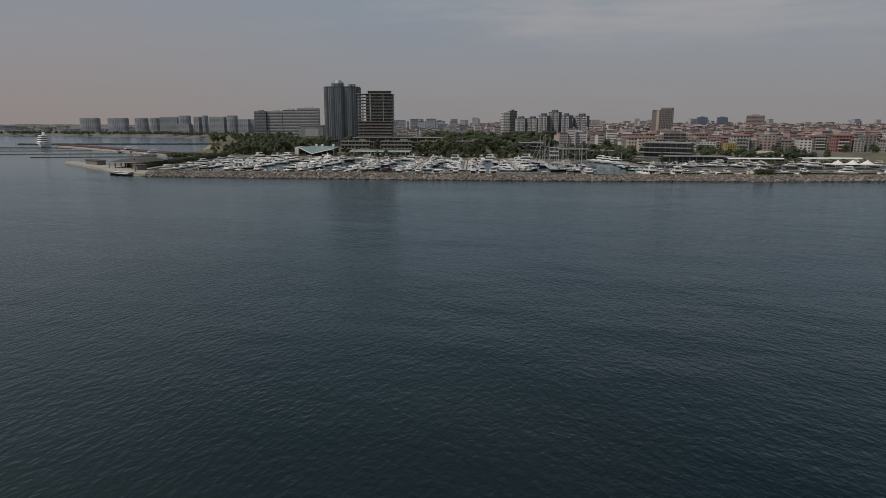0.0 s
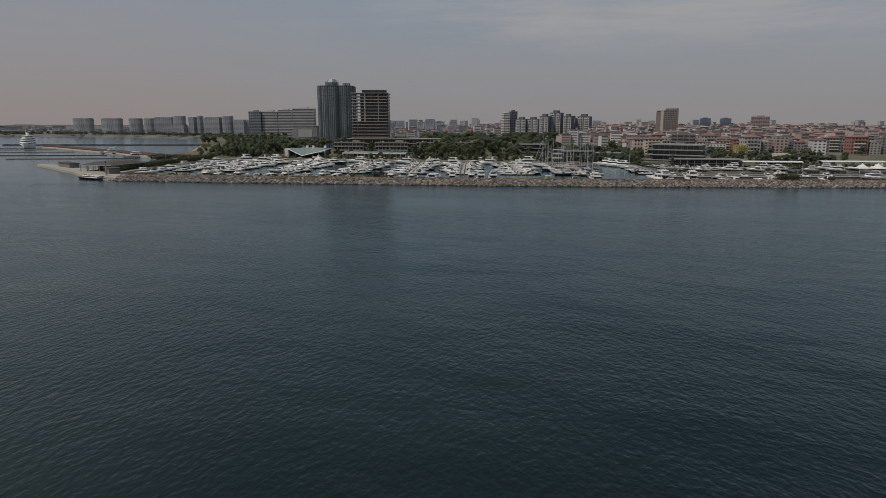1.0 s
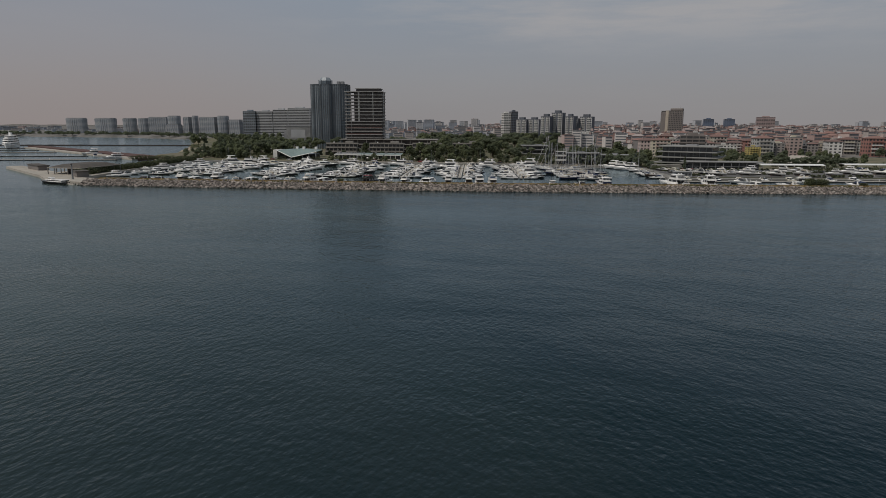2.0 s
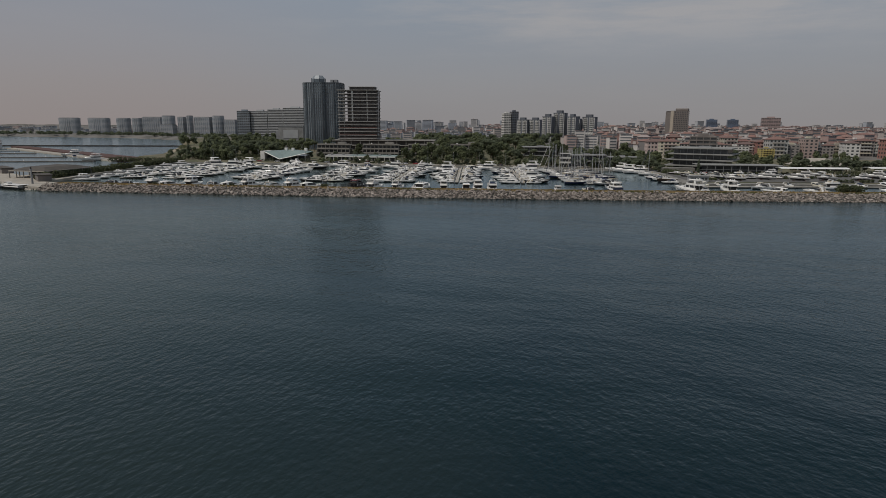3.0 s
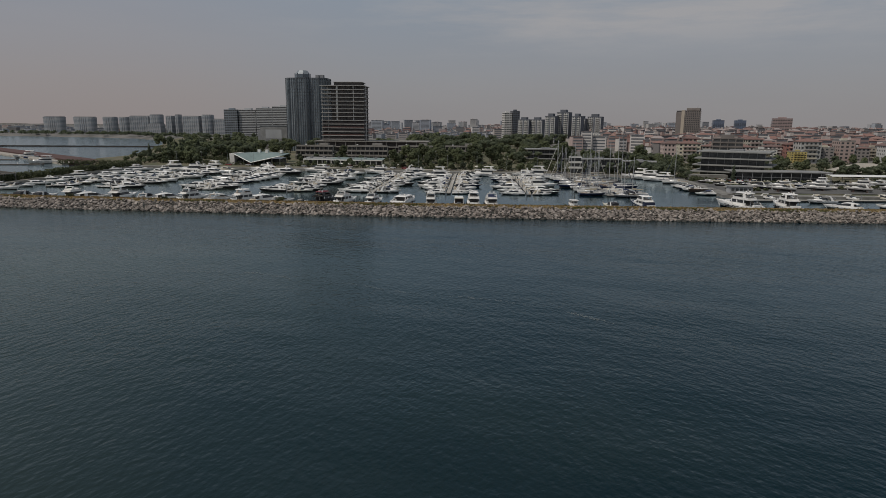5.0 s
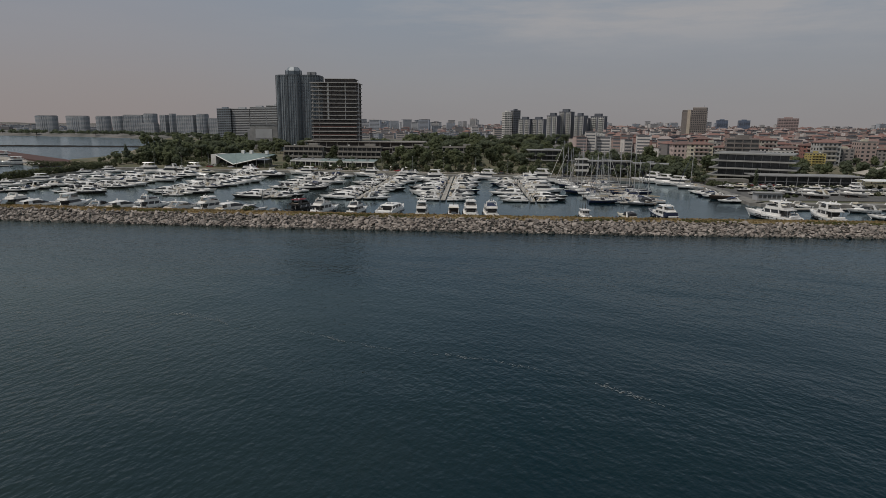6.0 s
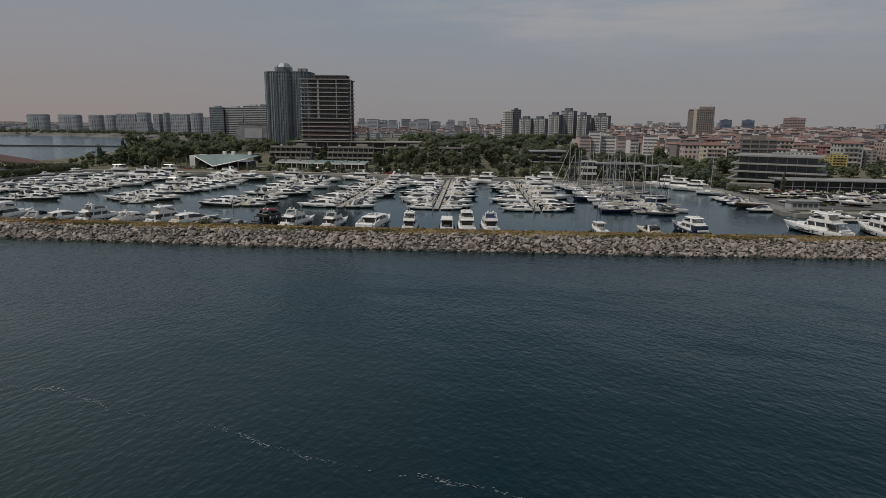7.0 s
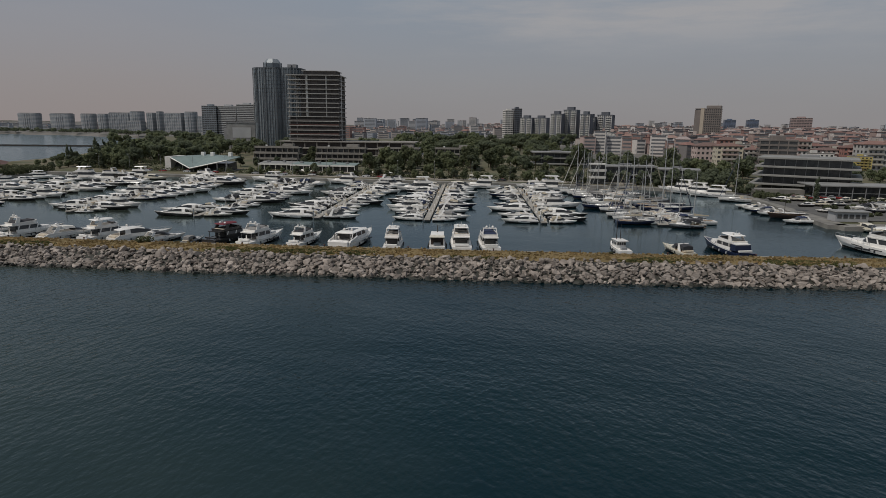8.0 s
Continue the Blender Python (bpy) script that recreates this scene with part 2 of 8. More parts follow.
        l.new(m.outputs["Vector"], w.inputs["Vector"])
        b = n.new("ShaderNodeBump")
        b.inputs["Distance"].default_value = height
        l.new(stirs[side].outputs["Value"], b.inputs["Strength"])
        l.new(w.outputs["Fac"], b.inputs["Height"])
        if normal:
            l.new(normal, b.inputs["Normal"])
        normal = b.outputs["Normal"]
    for node in (body, shine, fresnel):
        l.new(normal, node.inputs["Normal"])
    return mat


def leafy(mat, share=0.52):
    """Lets light through the leaves, in a yellower tone."""
    n, l = mat.node_tree.nodes, mat.node_tree.links
    bsdf = n["Principled BSDF"]
    tone = bsdf.inputs["Base Color"].links[0].from_socket
    warm = n.new("ShaderNodeHueSaturation")
    warm.inputs["Hue"].default_value, warm.inputs["Value"].default_value = 0.49, 1.25
    through_leaf = n.new("ShaderNodeBsdfTranslucent")
    join = n.new("ShaderNodeMixShader")
    join.inputs["Fac"].default_value = share
    l.new(tone, warm.inputs["Color"])
    l.new(warm.outputs["Color"], through_leaf.inputs["Color"])
    l.new(bsdf.outputs["BSDF"], join.inputs[1])
    l.new(through_leaf.outputs["BSDF"], join.inputs[2])
    l.new(join.outputs["Shader"], n["Material Output"].inputs["Surface"])
    return mat


SEA = sea_material()
EARTH = material("dry_earth_and_grass", (0.15, 0.125, 0.08), 0.95, color2=(0.075, 0.08, 0.04), scale=0.06, grain=0.3, grain_scale=0.8, bump=0.1)
CITY_GROUND = material("city_ground", (0.17, 0.155, 0.14), 0.95, color2=(0.09, 0.085, 0.075), scale=0.03, grain=0.25, grain_scale=0.3)
ASPHALT = material("asphalt", (0.11, 0.104, 0.096), 0.9, color2=(0.085, 0.081, 0.076), scale=0.2, grain=0.2, grain_scale=2.0)
PAVING = material("pale_paving", (0.38, 0.34, 0.285), 0.85, color2=(0.29, 0.26, 0.22), scale=0.15, grain=0.18, grain_scale=1.5)
ROOF_FELT = material("brown_roof_felt", (0.085, 0.072, 0.060), 0.9, color2=(0.06, 0.052, 0.045), scale=0.2, grain=0.2, grain_scale=1.0)
CONCRETE = material("weathered_concrete", (0.24, 0.225, 0.20), 0.85, color2=(0.155, 0.145, 0.13), scale=0.25, grain=0.15, grain_scale=2.5, bump=0.02)
ROCK = material("grey_armour_stone", (0.285, 0.245, 0.215), 0.9, color2=(0.17, 0.142, 0.122), scale=0.5, grain=0.28, grain_scale=2.2, bump=0.12, per_object=0.42)
ROCK_STUFF = material("grey_armour_stone_far", (0.285, 0.245, 0.215), 0.9, color2=(0.17, 0.142, 0.122), scale=0.5, grain=0.28, grain_scale=2.2, bump=0.12, per_island=0.42)
# wet waterline stones, and painted shade for the gaps higher up
DARK_ROCK = material("wet_and_gap_dark_stone", (0.042, 0.038, 0.032), 0.7, color2=(0.028, 0.03, 0.022), scale=0.8, grain=0.3, grain_scale=3, bump=0.1, per_island=0.3)
DRY_GRASS = leafy(material("dry_grass", (0.30, 0.215, 0.10), 0.95, color2=(0.22, 0.165, 0.075), scale=0.12, grain=0.3, grain_scale=1.6, per_island=0.18), 0.3)
WEEDS = leafy(material("green_weeds", (0.15, 0.145, 0.055), 0.95, color2=(0.075, 0.088, 0.03), scale=0.2, grain=0.3, grain_scale=1.5, per_island=0.2), 0.4)
DECK = material("grey_dock_planks", (0.36, 0.33, 0.29), 0.85, color2=(0.26, 0.24, 0.21), scale=0.6, grain=0.25, grain_scale=4, streak=(0.3, 2.5, 1))
FLOAT = material("dark_float", (0.05, 0.05, 0.05), 0.7, scale=1)
GELCOAT = material("white_gelcoat", (0.80, 0.775, 0.74), 0.25, color2=(0.72, 0.69, 0.65), scale=0.5, grain=0.06, grain_scale=3, per_object=0.10)
CREAM = material("cream_gelcoat", (0.66, 0.61, 0.50), 0.3, color2=(0.60, 0.55, 0.46), scale=0.5, grain=0.06, grain_scale=3)
NAVY_HULL = material("navy_gelcoat", (0.012, 0.018, 0.045), 0.18, color2=(0.016, 0.022, 0.05), scale=0.5)
BLACK_HULL = material("black_gelcoat", (0.028, 0.027, 0.027), 0.2, color2=(0.04, 0.038, 0.038), scale=0.5)
GREY_HULL = material("grey_gelcoat", (0.25, 0.26, 0.27), 0.3, scale=0.5)
TEAK = material("teak_deck", (0.30, 0.20, 0.12), 0.7, color2=(0.24, 0.165, 0.10), scale=1.2, grain=0.2, grain_scale=8, streak=(4, 0.5, 1))
GLASS_DARK = material("tinted_boat_glass", (0.034, 0.034, 0.035), 0.08, scale=0.5, spec=0.6)
CANVAS = tinted("boat_canvas", [(0.02, 0.03, 0.07), (0.38, 0.33, 0.25), (0.60, 0.58, 0.54), (0.05, 0.05, 0.055), (0.035, 0.035, 0.04), (0.22, 0.21, 0.20)], 0.9, 0.12, 2.0)
CUSHION = material("cream_cushion", (0.55, 0.48, 0.38), 0.85, color2=(0.45, 0.38, 0.29), scale=1.5)
STEEL = material("polished_steel", (0.6, 0.6, 0.6), 0.25, 0.9, scale=2)
ALLOY = material("mast_alloy", (0.55, 0.55, 0.54), 0.4, 0.5, scale=1)
RUBBER = material("black_fender", (0.02, 0.02, 0.022), 0.6, scale=2)
FENDER_WHITE = material("white_fender", (0.65, 0.65, 0.63), 0.5, scale=2)
RED_CANVAS = material("red_canvas", (0.15, 0.02, 0.03), 0.8, scale=1.5)
WOOD_HULL = material("dark_varnished_wood", (0.035, 0.022, 0.016), 0.4, color2=(0.022, 0.016, 0.012), scale=0.8, streak=(1, 0.2, 2))
BARK = material("tree_bark", (0.10, 0.075, 0.05), 0.95, color2=(0.06, 0.045, 0.03), scale=1.5, grain=0.3)
# both leaf tones are lifted to carry the haze over the park
LEAF = leafy(material("leaves", (0.155, 0.172, 0.094), 0.75, color2=(0.11, 0.128, 0.072), scale=0.09, grain=0.35, grain_scale=0.9, per_object=0.30, spec=0.25))
LEAF_DARK = leafy(material("dark_leaves", (0.13, 0.148, 0.094), 0.8, color2=(0.10, 0.116, 0.076), scale=0.1, grain=0.3, grain_scale=1.0, per_object=0.3, spec=0.25))
TOWER_GLASS = material("blue_grey_curtain_glass", (0.075, 0.095, 0.112), 0.16, color2=(0.105, 0.130, 0.150), scale=0.08, grain=0.2, grain_scale=0.35, spec=0.8)
TOWER_FIN = material("pale_blue_metal_fin", (0.26, 0.28, 0.295), 0.45, 0.2, scale=0.3)
TOWER_BAND = material("dark_spandrel", (0.075, 0.085, 0.095), 0.4, scale=0.3)
RAW_CONCRETE = material("raw_concrete_slab", (0.36, 0.345, 0.325), 0.9, color2=(0.27, 0.26, 0.25), scale=0.3, grain=0.2, grain_scale=1.5)
# dark boards; also the shade inside open floors, put into the colour
DARK_FILL = material("dark_boards_and_shade", (0.062, 0.056, 0.054), 0.9, color2=(0.085, 0.073, 0.068), scale=0.15, grain=0.3, grain_scale=0.8)
RUST = material("rusty_red_boards", (0.10, 0.045, 0.035), 0.9, color2=(0.065, 0.035, 0.03), scale=0.5, grain=0.2)
PALE_CLADDING = material("pale_blue_grey_floor_edges", (0.40, 0.40, 0.40), 0.7, color2=(0.34, 0.34, 0.345), scale=0.05, grain=0.1, grain_scale=0.4)
WHITE_WALL = material("white_painted_render", (0.62, 0.60, 0.56), 0.8, color2=(0.50, 0.48, 0.45), scale=0.15, grain=0.1, grain_scale=1.0)
GREY_WALL = material("grey_render", (0.25, 0.25, 0.255), 0.8, color2=(0.19, 0.19, 0.195), scale=0.1, grain=0.12, grain_scale=0.8)
BLUEGREY_WALL = material("blue_grey_cladding", (0.15, 0.17, 0.19), 0.5, color2=(0.22, 0.24, 0.265), scale=0.05, grain=0.15, grain_scale=0.4)
BROWN_WALL = material("grey_brown_cladding", (0.19, 0.165, 0.15), 0.7, color2=(0.15, 0.13, 0.12), scale=0.1, grain=0.12, grain_scale=0.8)
BEIGE_WALL = material("beige_render", (0.42, 0.36, 0.29), 0.8, color2=(0.35, 0.30, 0.24), scale=0.1, grain=0.12, grain_scale=0.8)
PINK_WALL = material("pink_render", (0.33, 0.25, 0.235), 0.8, color2=(0.28, 0.21, 0.20), scale=0.1, grain=0.1)
YELLOW_WALL = material("yellow_render", (0.46, 0.37, 0.13), 0.8, color2=(0.38, 0.31, 0.12), scale=0.2, grain=0.1)
BLUE_WALL = material("blue_glass_cladding", (0.11, 0.14, 0.20), 0.5, color2=(0.13, 0.16, 0.22), scale=0.1, grain=0.15)
TERRACE = material("brown_grey_concrete_terrace", (0.26, 0.24, 0.215), 0.85, color2=(0.20, 0.185, 0.165), scale=0.15, grain=0.2, grain_scale=1.0)
WINDOW = material("window_glass", (0.045, 0.047, 0.050), 0.12, color2=(0.075, 0.075, 0.075), scale=0.25, grain=0.3, grain_scale=0.5, spec=0.6)
WHITE_METAL = material("white_metal", (0.70, 0.69, 0.66), 0.5, color2=(0.62, 0.61, 0.58), scale=0.3, grain=0.08)
GREEN_ROOF = material("pale_green_metal_roof", (0.20, 0.25, 0.235), 0.55, color2=(0.165, 0.21, 0.20), scale=0.3, grain=0.12, grain_scale=1.2)
GREY_ROOF = material("pale_grey_metal_roof", (0.27, 0.265, 0.255), 0.6, color2=(0.20, 0.195, 0.19), scale=0.2, grain=0.1)
FLAT_ROOF = material("flat_roof_gravel", (0.25, 0.24, 0.225), 0.95, color2=(0.17, 0.16, 0.15), scale=0.25, grain=0.25, grain_scale=1.5)
TILE_ROOF = tinted("clay_roof", [(0.18, 0.092, 0.075), (0.15, 0.082, 0.068), (0.21, 0.12, 0.10), (0.15, 0.095, 0.082), (0.18, 0.105, 0.088)], 0.85, 0.25, 0.7)
HOUSE_WALL = tinted("house_render", [(0.36, 0.33, 0.30), (0.56, 0.54, 0.51), (0.44, 0.30, 0.265), (0.40, 0.39, 0.37), (0.38, 0.29, 0.26), (0.48, 0.38, 0.345), (0.60, 0.58, 0.55), (0.30, 0.15, 0.125), (0.24, 0.215, 0.20), (0.45, 0.42, 0.36), (0.52, 0.47, 0.37)], 0.85, 0.12, 0.4)
FAR_WALLS = island_tones("far_house_render", [(0.40, 0.35, 0.32), (0.52, 0.49, 0.46), (0.31, 0.23, 0.205), (0.42, 0.37, 0.34), (0.44, 0.34, 0.31), (0.18, 0.165, 0.16), (0.36, 0.26, 0.235), (0.58, 0.54, 0.51), (0.26, 0.16, 0.14)])
FAR_ROOFS = island_tones("far_clay_roof", [(0.22, 0.12, 0.098), (0.18, 0.105, 0.09), (0.25, 0.15, 0.125), (0.30, 0.25, 0.235), (0.18, 0.105, 0.09), (0.25, 0.165, 0.14), (0.22, 0.12, 0.10)])
# pale blue-grey here is distance haze put into the base colours
FAR_GREY = island_tones("haze_paled_far_towers", [(0.34, 0.36, 0.39), (0.40, 0.40, 0.41), (0.29, 0.31, 0.35), (0.42, 0.40, 0.385)])
CAR_PAINT = tinted("car_paint", [(0.6, 0.6, 0.6), (0.03, 0.03, 0.035), (0.35, 0.36, 0.37), (0.10, 0.11, 0.13), (0.28, 0.04, 0.04), (0.65, 0.64, 0.62)], 0.3, 0.05, 1.0)
FABRIC_WHITE = material("white_tent_fabric", (0.72, 0.69, 0.62), 0.8, color2=(0.64, 0.61, 0.55), scale=0.3, grain=0.06)
DARK_RUBBLE = material("dark_mole_rubble", (0.045, 0.042, 0.04), 1.0, color2=(0.03, 0.03, 0.03), scale=0.3, spec=0.0)
SAND = material("pale_sand", (0.30, 0.25, 0.18), 0.95, color2=(0.22, 0.18, 0.13), scale=0.08, grain=0.15, grain_scale=0.6)
HEDGE_LEAF = leafy(material("hedge_leaves", (0.095, 0.105, 0.052), 0.85, color2=(0.06, 0.07, 0.036), scale=0.2, grain=0.35, grain_scale=1.2, per_island=0.3))
PALE_SLAB = material("pale_slab_edge", (0.25, 0.245, 0.23), 0.7, color2=(0.20, 0.196, 0.185), scale=0.2, grain=0.1)
TOWER_WHITE = material("worn_white_tower_render", (0.50, 0.49, 0.475), 0.8, color2=(0.36, 0.355, 0.35), scale=0.12, grain=0.2, grain_scale=0.5)
# dark tower paint, and the shade on the town towers' right sides
TOWER_DARK = material("tower_dark_paint_and_shade", (0.12, 0.13, 0.15), 0.8, color2=(0.095, 0.10, 0.115), scale=0.1, grain=0.15, grain_scale=0.5)
# far panes are lightened for the haze, which lies in their colour
FAR_WINDOW = material("haze_paled_window_glass", (0.16, 0.165, 0.175), 0.3, color2=(0.11, 0.115, 0.125), scale=0.2, grain=0.3, grain_scale=0.4)
FOAM = material("thin_sea_foam", (0.24, 0.25, 0.245), 0.8, color2=(0.14, 0.155, 0.15), scale=1.2, grain=0.3)

# ---- building tools ----
rng = random.Random(7)


def finish(bm, name, mats):
    me = bpy.data.meshes.new(name)
    bm.normal_update()
    bm.to_mesh(me)
    bm.free()
    for m in (mats if isinstance(mats, (list, tuple)) else [mats]):
        me.materials.append(m)
    return me


def part(name, bm, mat, parent, label=""):
    """Links a bmesh as one mesh object under a thing or a part."""
    ob = new(name, finish(bm, name, mat))
    ob.parent = parent
    return tagged(ob, label)


def thing(name, label, category, group="", at=None, kind=""):
    ob = new(name)
    ob.empty_display_size = 0.3
    if at is not None:
        ob.matrix_basis = at
    return tagged(ob, label, category, group, kind)


def structure(name, bm, mat, label="", category=""):
    return tagged(new(name, finish(bm, name, mat)), label, category, kind="structure")


def box(bm, x0, x1, y0, y1, z0, z1, mi=0):
    v = [bm.verts.new(p) for p in ((x0, y0, z0), (x1, y0, z0), (x1, y1, z0), (x0, y1, z0),
                                   (x0, y0, z1), (x1, y0, z1), (x1, y1, z1), (x0, y1, z1))]
    for ids in ((3, 2, 1, 0), (4, 5, 6, 7), (0, 1, 5, 4), (1, 2, 6, 5), (2, 3, 7, 6), (3, 0, 4, 7)):
        bm.faces.new([v[i] for i in ids]).material_index = mi
    return bm


def boxed(*a):
    return box(bmesh.new(), *a)


def rounded(bm, width, segments=1):
    bmesh.ops.bevel(bm, geom=bm.edges[:], offset=width, segments=segments, affect="EDGES", profile=0.6)
    return bm


def loft(bm, rings, cap=(True, True), closed=True, mi=0):
    """Skins a row of rings with equal counts of points."""
    vs = [[bm.verts.new(p) for p in ring] for ring in rings]
    n = len(vs[0])
    for a, b in zip(vs, vs[1:]):
        for i in range(n if closed else n - 1):
            j = (i + 1) % n
            bm.faces.new((a[i], a[j], b[j], b[i])).material_index = mi
    if cap[0]:
        bm.faces.new(list(reversed(vs[0]))).material_index = mi
    if cap[1]:
        bm.faces.new(vs[-1]).material_index = mi
    return bm


def prism(bm, outline, z0, z1, top=None, mi=0):
    top = top or outline
    return loft(bm, [[(x, y, z0) for x, y in outline], [(x, y, z1) for x, y in top]], mi=mi)


def tube(bm, a, b, r0, r1=None, sides=6):
    a, b = Vector(a), Vector(b)
    r1 = r0 if r1 is None else r1
    q = (b - a).to_track_quat("Z", "Y")
    rings = []
    for c, r in ((a, r0), (b, r1)):
        rings.append([c + q @ Vector((r * math.cos(2 * math.pi * i / sides), r * math.sin(2 * math.pi * i / sides), 0)) for i in range(sides)])
    return loft(bm, rings)


def pipe(bm, points, r, sides=5):
    for a, b in zip(points, points[1:]):
        tube(bm, a, b, r, r, sides)
    return bm


def ball(bm, centre, rx, ry, rz, u=8, v=5):
    rings = []
    for j in range(1, v):
        a = math.pi * j / v
        rings.append([(centre[0] + rx * math.sin(a) * math.cos(2 * math.pi * i / u), centre[1] + ry * math.sin(a) * math.sin(2 * math.pi * i / u),
                       centre[2] - rz * math.cos(a)) for i in range(u)])
    return loft(bm, rings)


def smooth_step(a, b, v):
    t = min(1.0, max(0.0, (v - a) / (b - a)))
    return t * t * (3 - 2 * t)


def hull_stone(seed, flat=0.75):
    """An angular block of quarry stone, about one metre across."""
    r = random.Random(seed)
    bm = bmesh.new()
    for _ in range(15):
        v = Vector((r.gauss(0, 1), r.gauss(0, 1), r.gauss(0, 1))).normalized()
        k = 0.52 * r.uniform(0.9, 1.08)
        bm.verts.new((v.x * k * 1.12, v.y * k, v.z * k * flat))
    bmesh.ops.convex_hull(bm, input=bm.verts[:])
    loose = [v for v in bm.verts if not v.link_faces]
    bmesh.ops.delete(bm, geom=loose, context="VERTS")
    return bm

# ---- sea, ground, breakwater ----
def breakwater_line(x):
    """The seaward waterline of the long breakwater."""
    return 349.3 - 0.075 * x + 0.0002 * x * x


COAST = [(-4600, 1640), (-1200, 1600), (-1013, 1570), (-716, 1500), (-498, 1320), (-360, 985), (-300, 800), (-272, 720), (-262, 632), (-236, 588),
         (-205, 578), (-140, 572), (116, 531), (148, 509), (149, 472), (139, 415), (700, 408), (4600, 400), (4600, 4900), (-4600, 4900)]


def on_land(x, y):
    inside = False
    for (x0, y0), (x1, y1) in zip(COAST, COAST[1:] + COAST[:1]):
        if (y0 > y) != (y1 > y) and x < x0 + (y - y0) / (y1 - y0) * (x1 - x0):
            inside = not inside
    return inside


def ground_height(x, y):
    east = smooth_step(-60, 320, x)
    z = 1.2 + 1.8 * smooth_step(560, 640, y)
    z += east * (8.0 * smooth_step(640, 1500, y) + 7.0 * smooth_step(1400, 3200, y))
    z += (1 - east) * (2.0 * smooth_step(700, 1100, y) + 7.0 * smooth_step(2000, 3600, y))
    z += 6.0 * smooth_step(2200, 3600, y) * (noise.noise((x * 0.0016, y * 0.001, 0.3)) + 0.4)
    return z


def axis(stops):
    out = []
    for (a, b, step) in stops:
        k = max(1, round((b - a) / step))
        out += [a + (b - a) * i / k for i in range(k)]
    return out + [stops[-1][1]]


def build_ground():
    xs = axis([(-4600, -1300, 150), (-1300, -340, 30), (-340, 180, 6.5), (180, 420, 15), (420, 1400, 60), (1400, 4600, 200)])
    ys = axis([(300, 400, 25), (400, 640, 6.5), (640, 1100, 20), (1100, 1800, 40), (1800, 4900, 160)])
    bm = bmesh.new()
    grid = [[bm.verts.new((x, y, ground_height(x, y) if on_land(x, y) else -5.0)) for x in xs] for y in ys]
    for j in range(len(ys) - 1):
        for i in range(len(xs) - 1):
            f = bm.faces.new((grid[j][i], grid[j][i + 1], grid[j + 1][i + 1], grid[j + 1][i]))
            cx, cy = (xs[i] + xs[i + 1]) / 2, (ys[j] + ys[j + 1]) / 2
            f.material_index = 1 if (cy > 640 and cx > 120) or (cy > 1300) else 0
    structure("ground", bm, [EARTH, CITY_GROUND], "dry earth and worn grass ground behind the quay", "ground")

    bm = bmesh.new()
    v = [bm.verts.new(p) for p in ((-4600, -700, 0), (4600, -700, 0), (4600, 4900, 0), (-4600, 4900, 0))]
    bm.faces.new(v)
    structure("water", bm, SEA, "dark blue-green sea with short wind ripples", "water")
    # the far side of the horizon: low hazy hills
    bm = bmesh.new()
    rows = []
    for k in range(3):
        y, row = 4870 + k * 8, []
        for i in range(93):
            x = -4600 + i * 100
            top = 24 + 12 * noise.noise((x * 0.0012, 2.0, 0.0)) + 8 * noise.noise((x * 0.006, 5.0, 0.0))
            row.append(bm.verts.new((x, y, (-2, top * 0.8, top)[k])))
        rows.append(row)
    for a, b in zip(rows, rows[1:]):
        for i in range(92):
            bm.faces.new((a[i], a[i + 1], b[i + 1], b[i]))
    structure("backdrop", bm, CITY_GROUND, "low hazy hills on the horizon", "hills")


build_ground()


def strip(bm, xs, inner, outer, z_in, z_out, mi=0):
    """A ribbon that follows the breakwater, between two offsets from its waterline."""
    a = [bm.verts.new((x, breakwater_line(x) + inner, z_in)) for x in xs]
    b = [bm.verts.new((x, breakwater_line(x) + outer, z_out)) for x in xs]
    for i in range(len(xs) - 1):
        bm.faces.new((a[i], a[i + 1], b[i + 1], b[i])).material_index = mi
    return a, b


BW0, BW1 = -178, 345


def build_breakwater():
    mole = thing("breakwater", "long rubble breakwater with a grassy crest and grey armour stones", "breakwater", kind="structure")
    bm = bmesh.new()
    xs = [BW0 + 1.5 * i for i in range(int((BW1 - BW0) / 1.5) + 1)]
    profile = [(-4.5, -3.0), (0.0, -0.3), (3.5, 1.2), (7.4, 2.75), (9.5, 3.0), (13.5, 2.95), (17.2, 2.5), (17.6, 2.4)]
    rows = []
    for off, z in profile:
        rows.append([bm.verts.new((x, breakwater_line(x) + off + 0.5 * noise.noise((x * 0.2, off, 0)),
                                   z + (0.22 * noise.noise((x * 0.35, off * 0.5, 4)) if 5 < off < 17 else 0))) for x in xs])
    for k, (a, b) in enumerate(zip(rows, rows[1:])):
        for i in range(len(xs) - 1):
            # the seaward slope is coloured dark for the shade between the stones
            bm.faces.new((a[i], a[i + 1], b[i + 1], b[i])).material_index = 0 if k < 3 else 1
    part("mound", bm, [DARK_ROCK, DRY_GRASS], mole, "earth mound under dry grass")
    for x0 in range(BW0, BW1 - 8, 9):
        # a low wall in cast lengths along the basin
        x1 = x0 + 8.94
        ya, yb = breakwater_line(x0) + 17.4, breakwater_line(x1) + 17.4
        vs = [[(x0, ya, z), (x1, yb, z), (x1, yb + 1.5, z), (x0, ya + 1.5, z)] for z in (-3.0, 2.3)]
        part("wall_block", loft(bmesh.new(), vs), CONCRETE, mole)
    return mole


breakwater = build_breakwater()


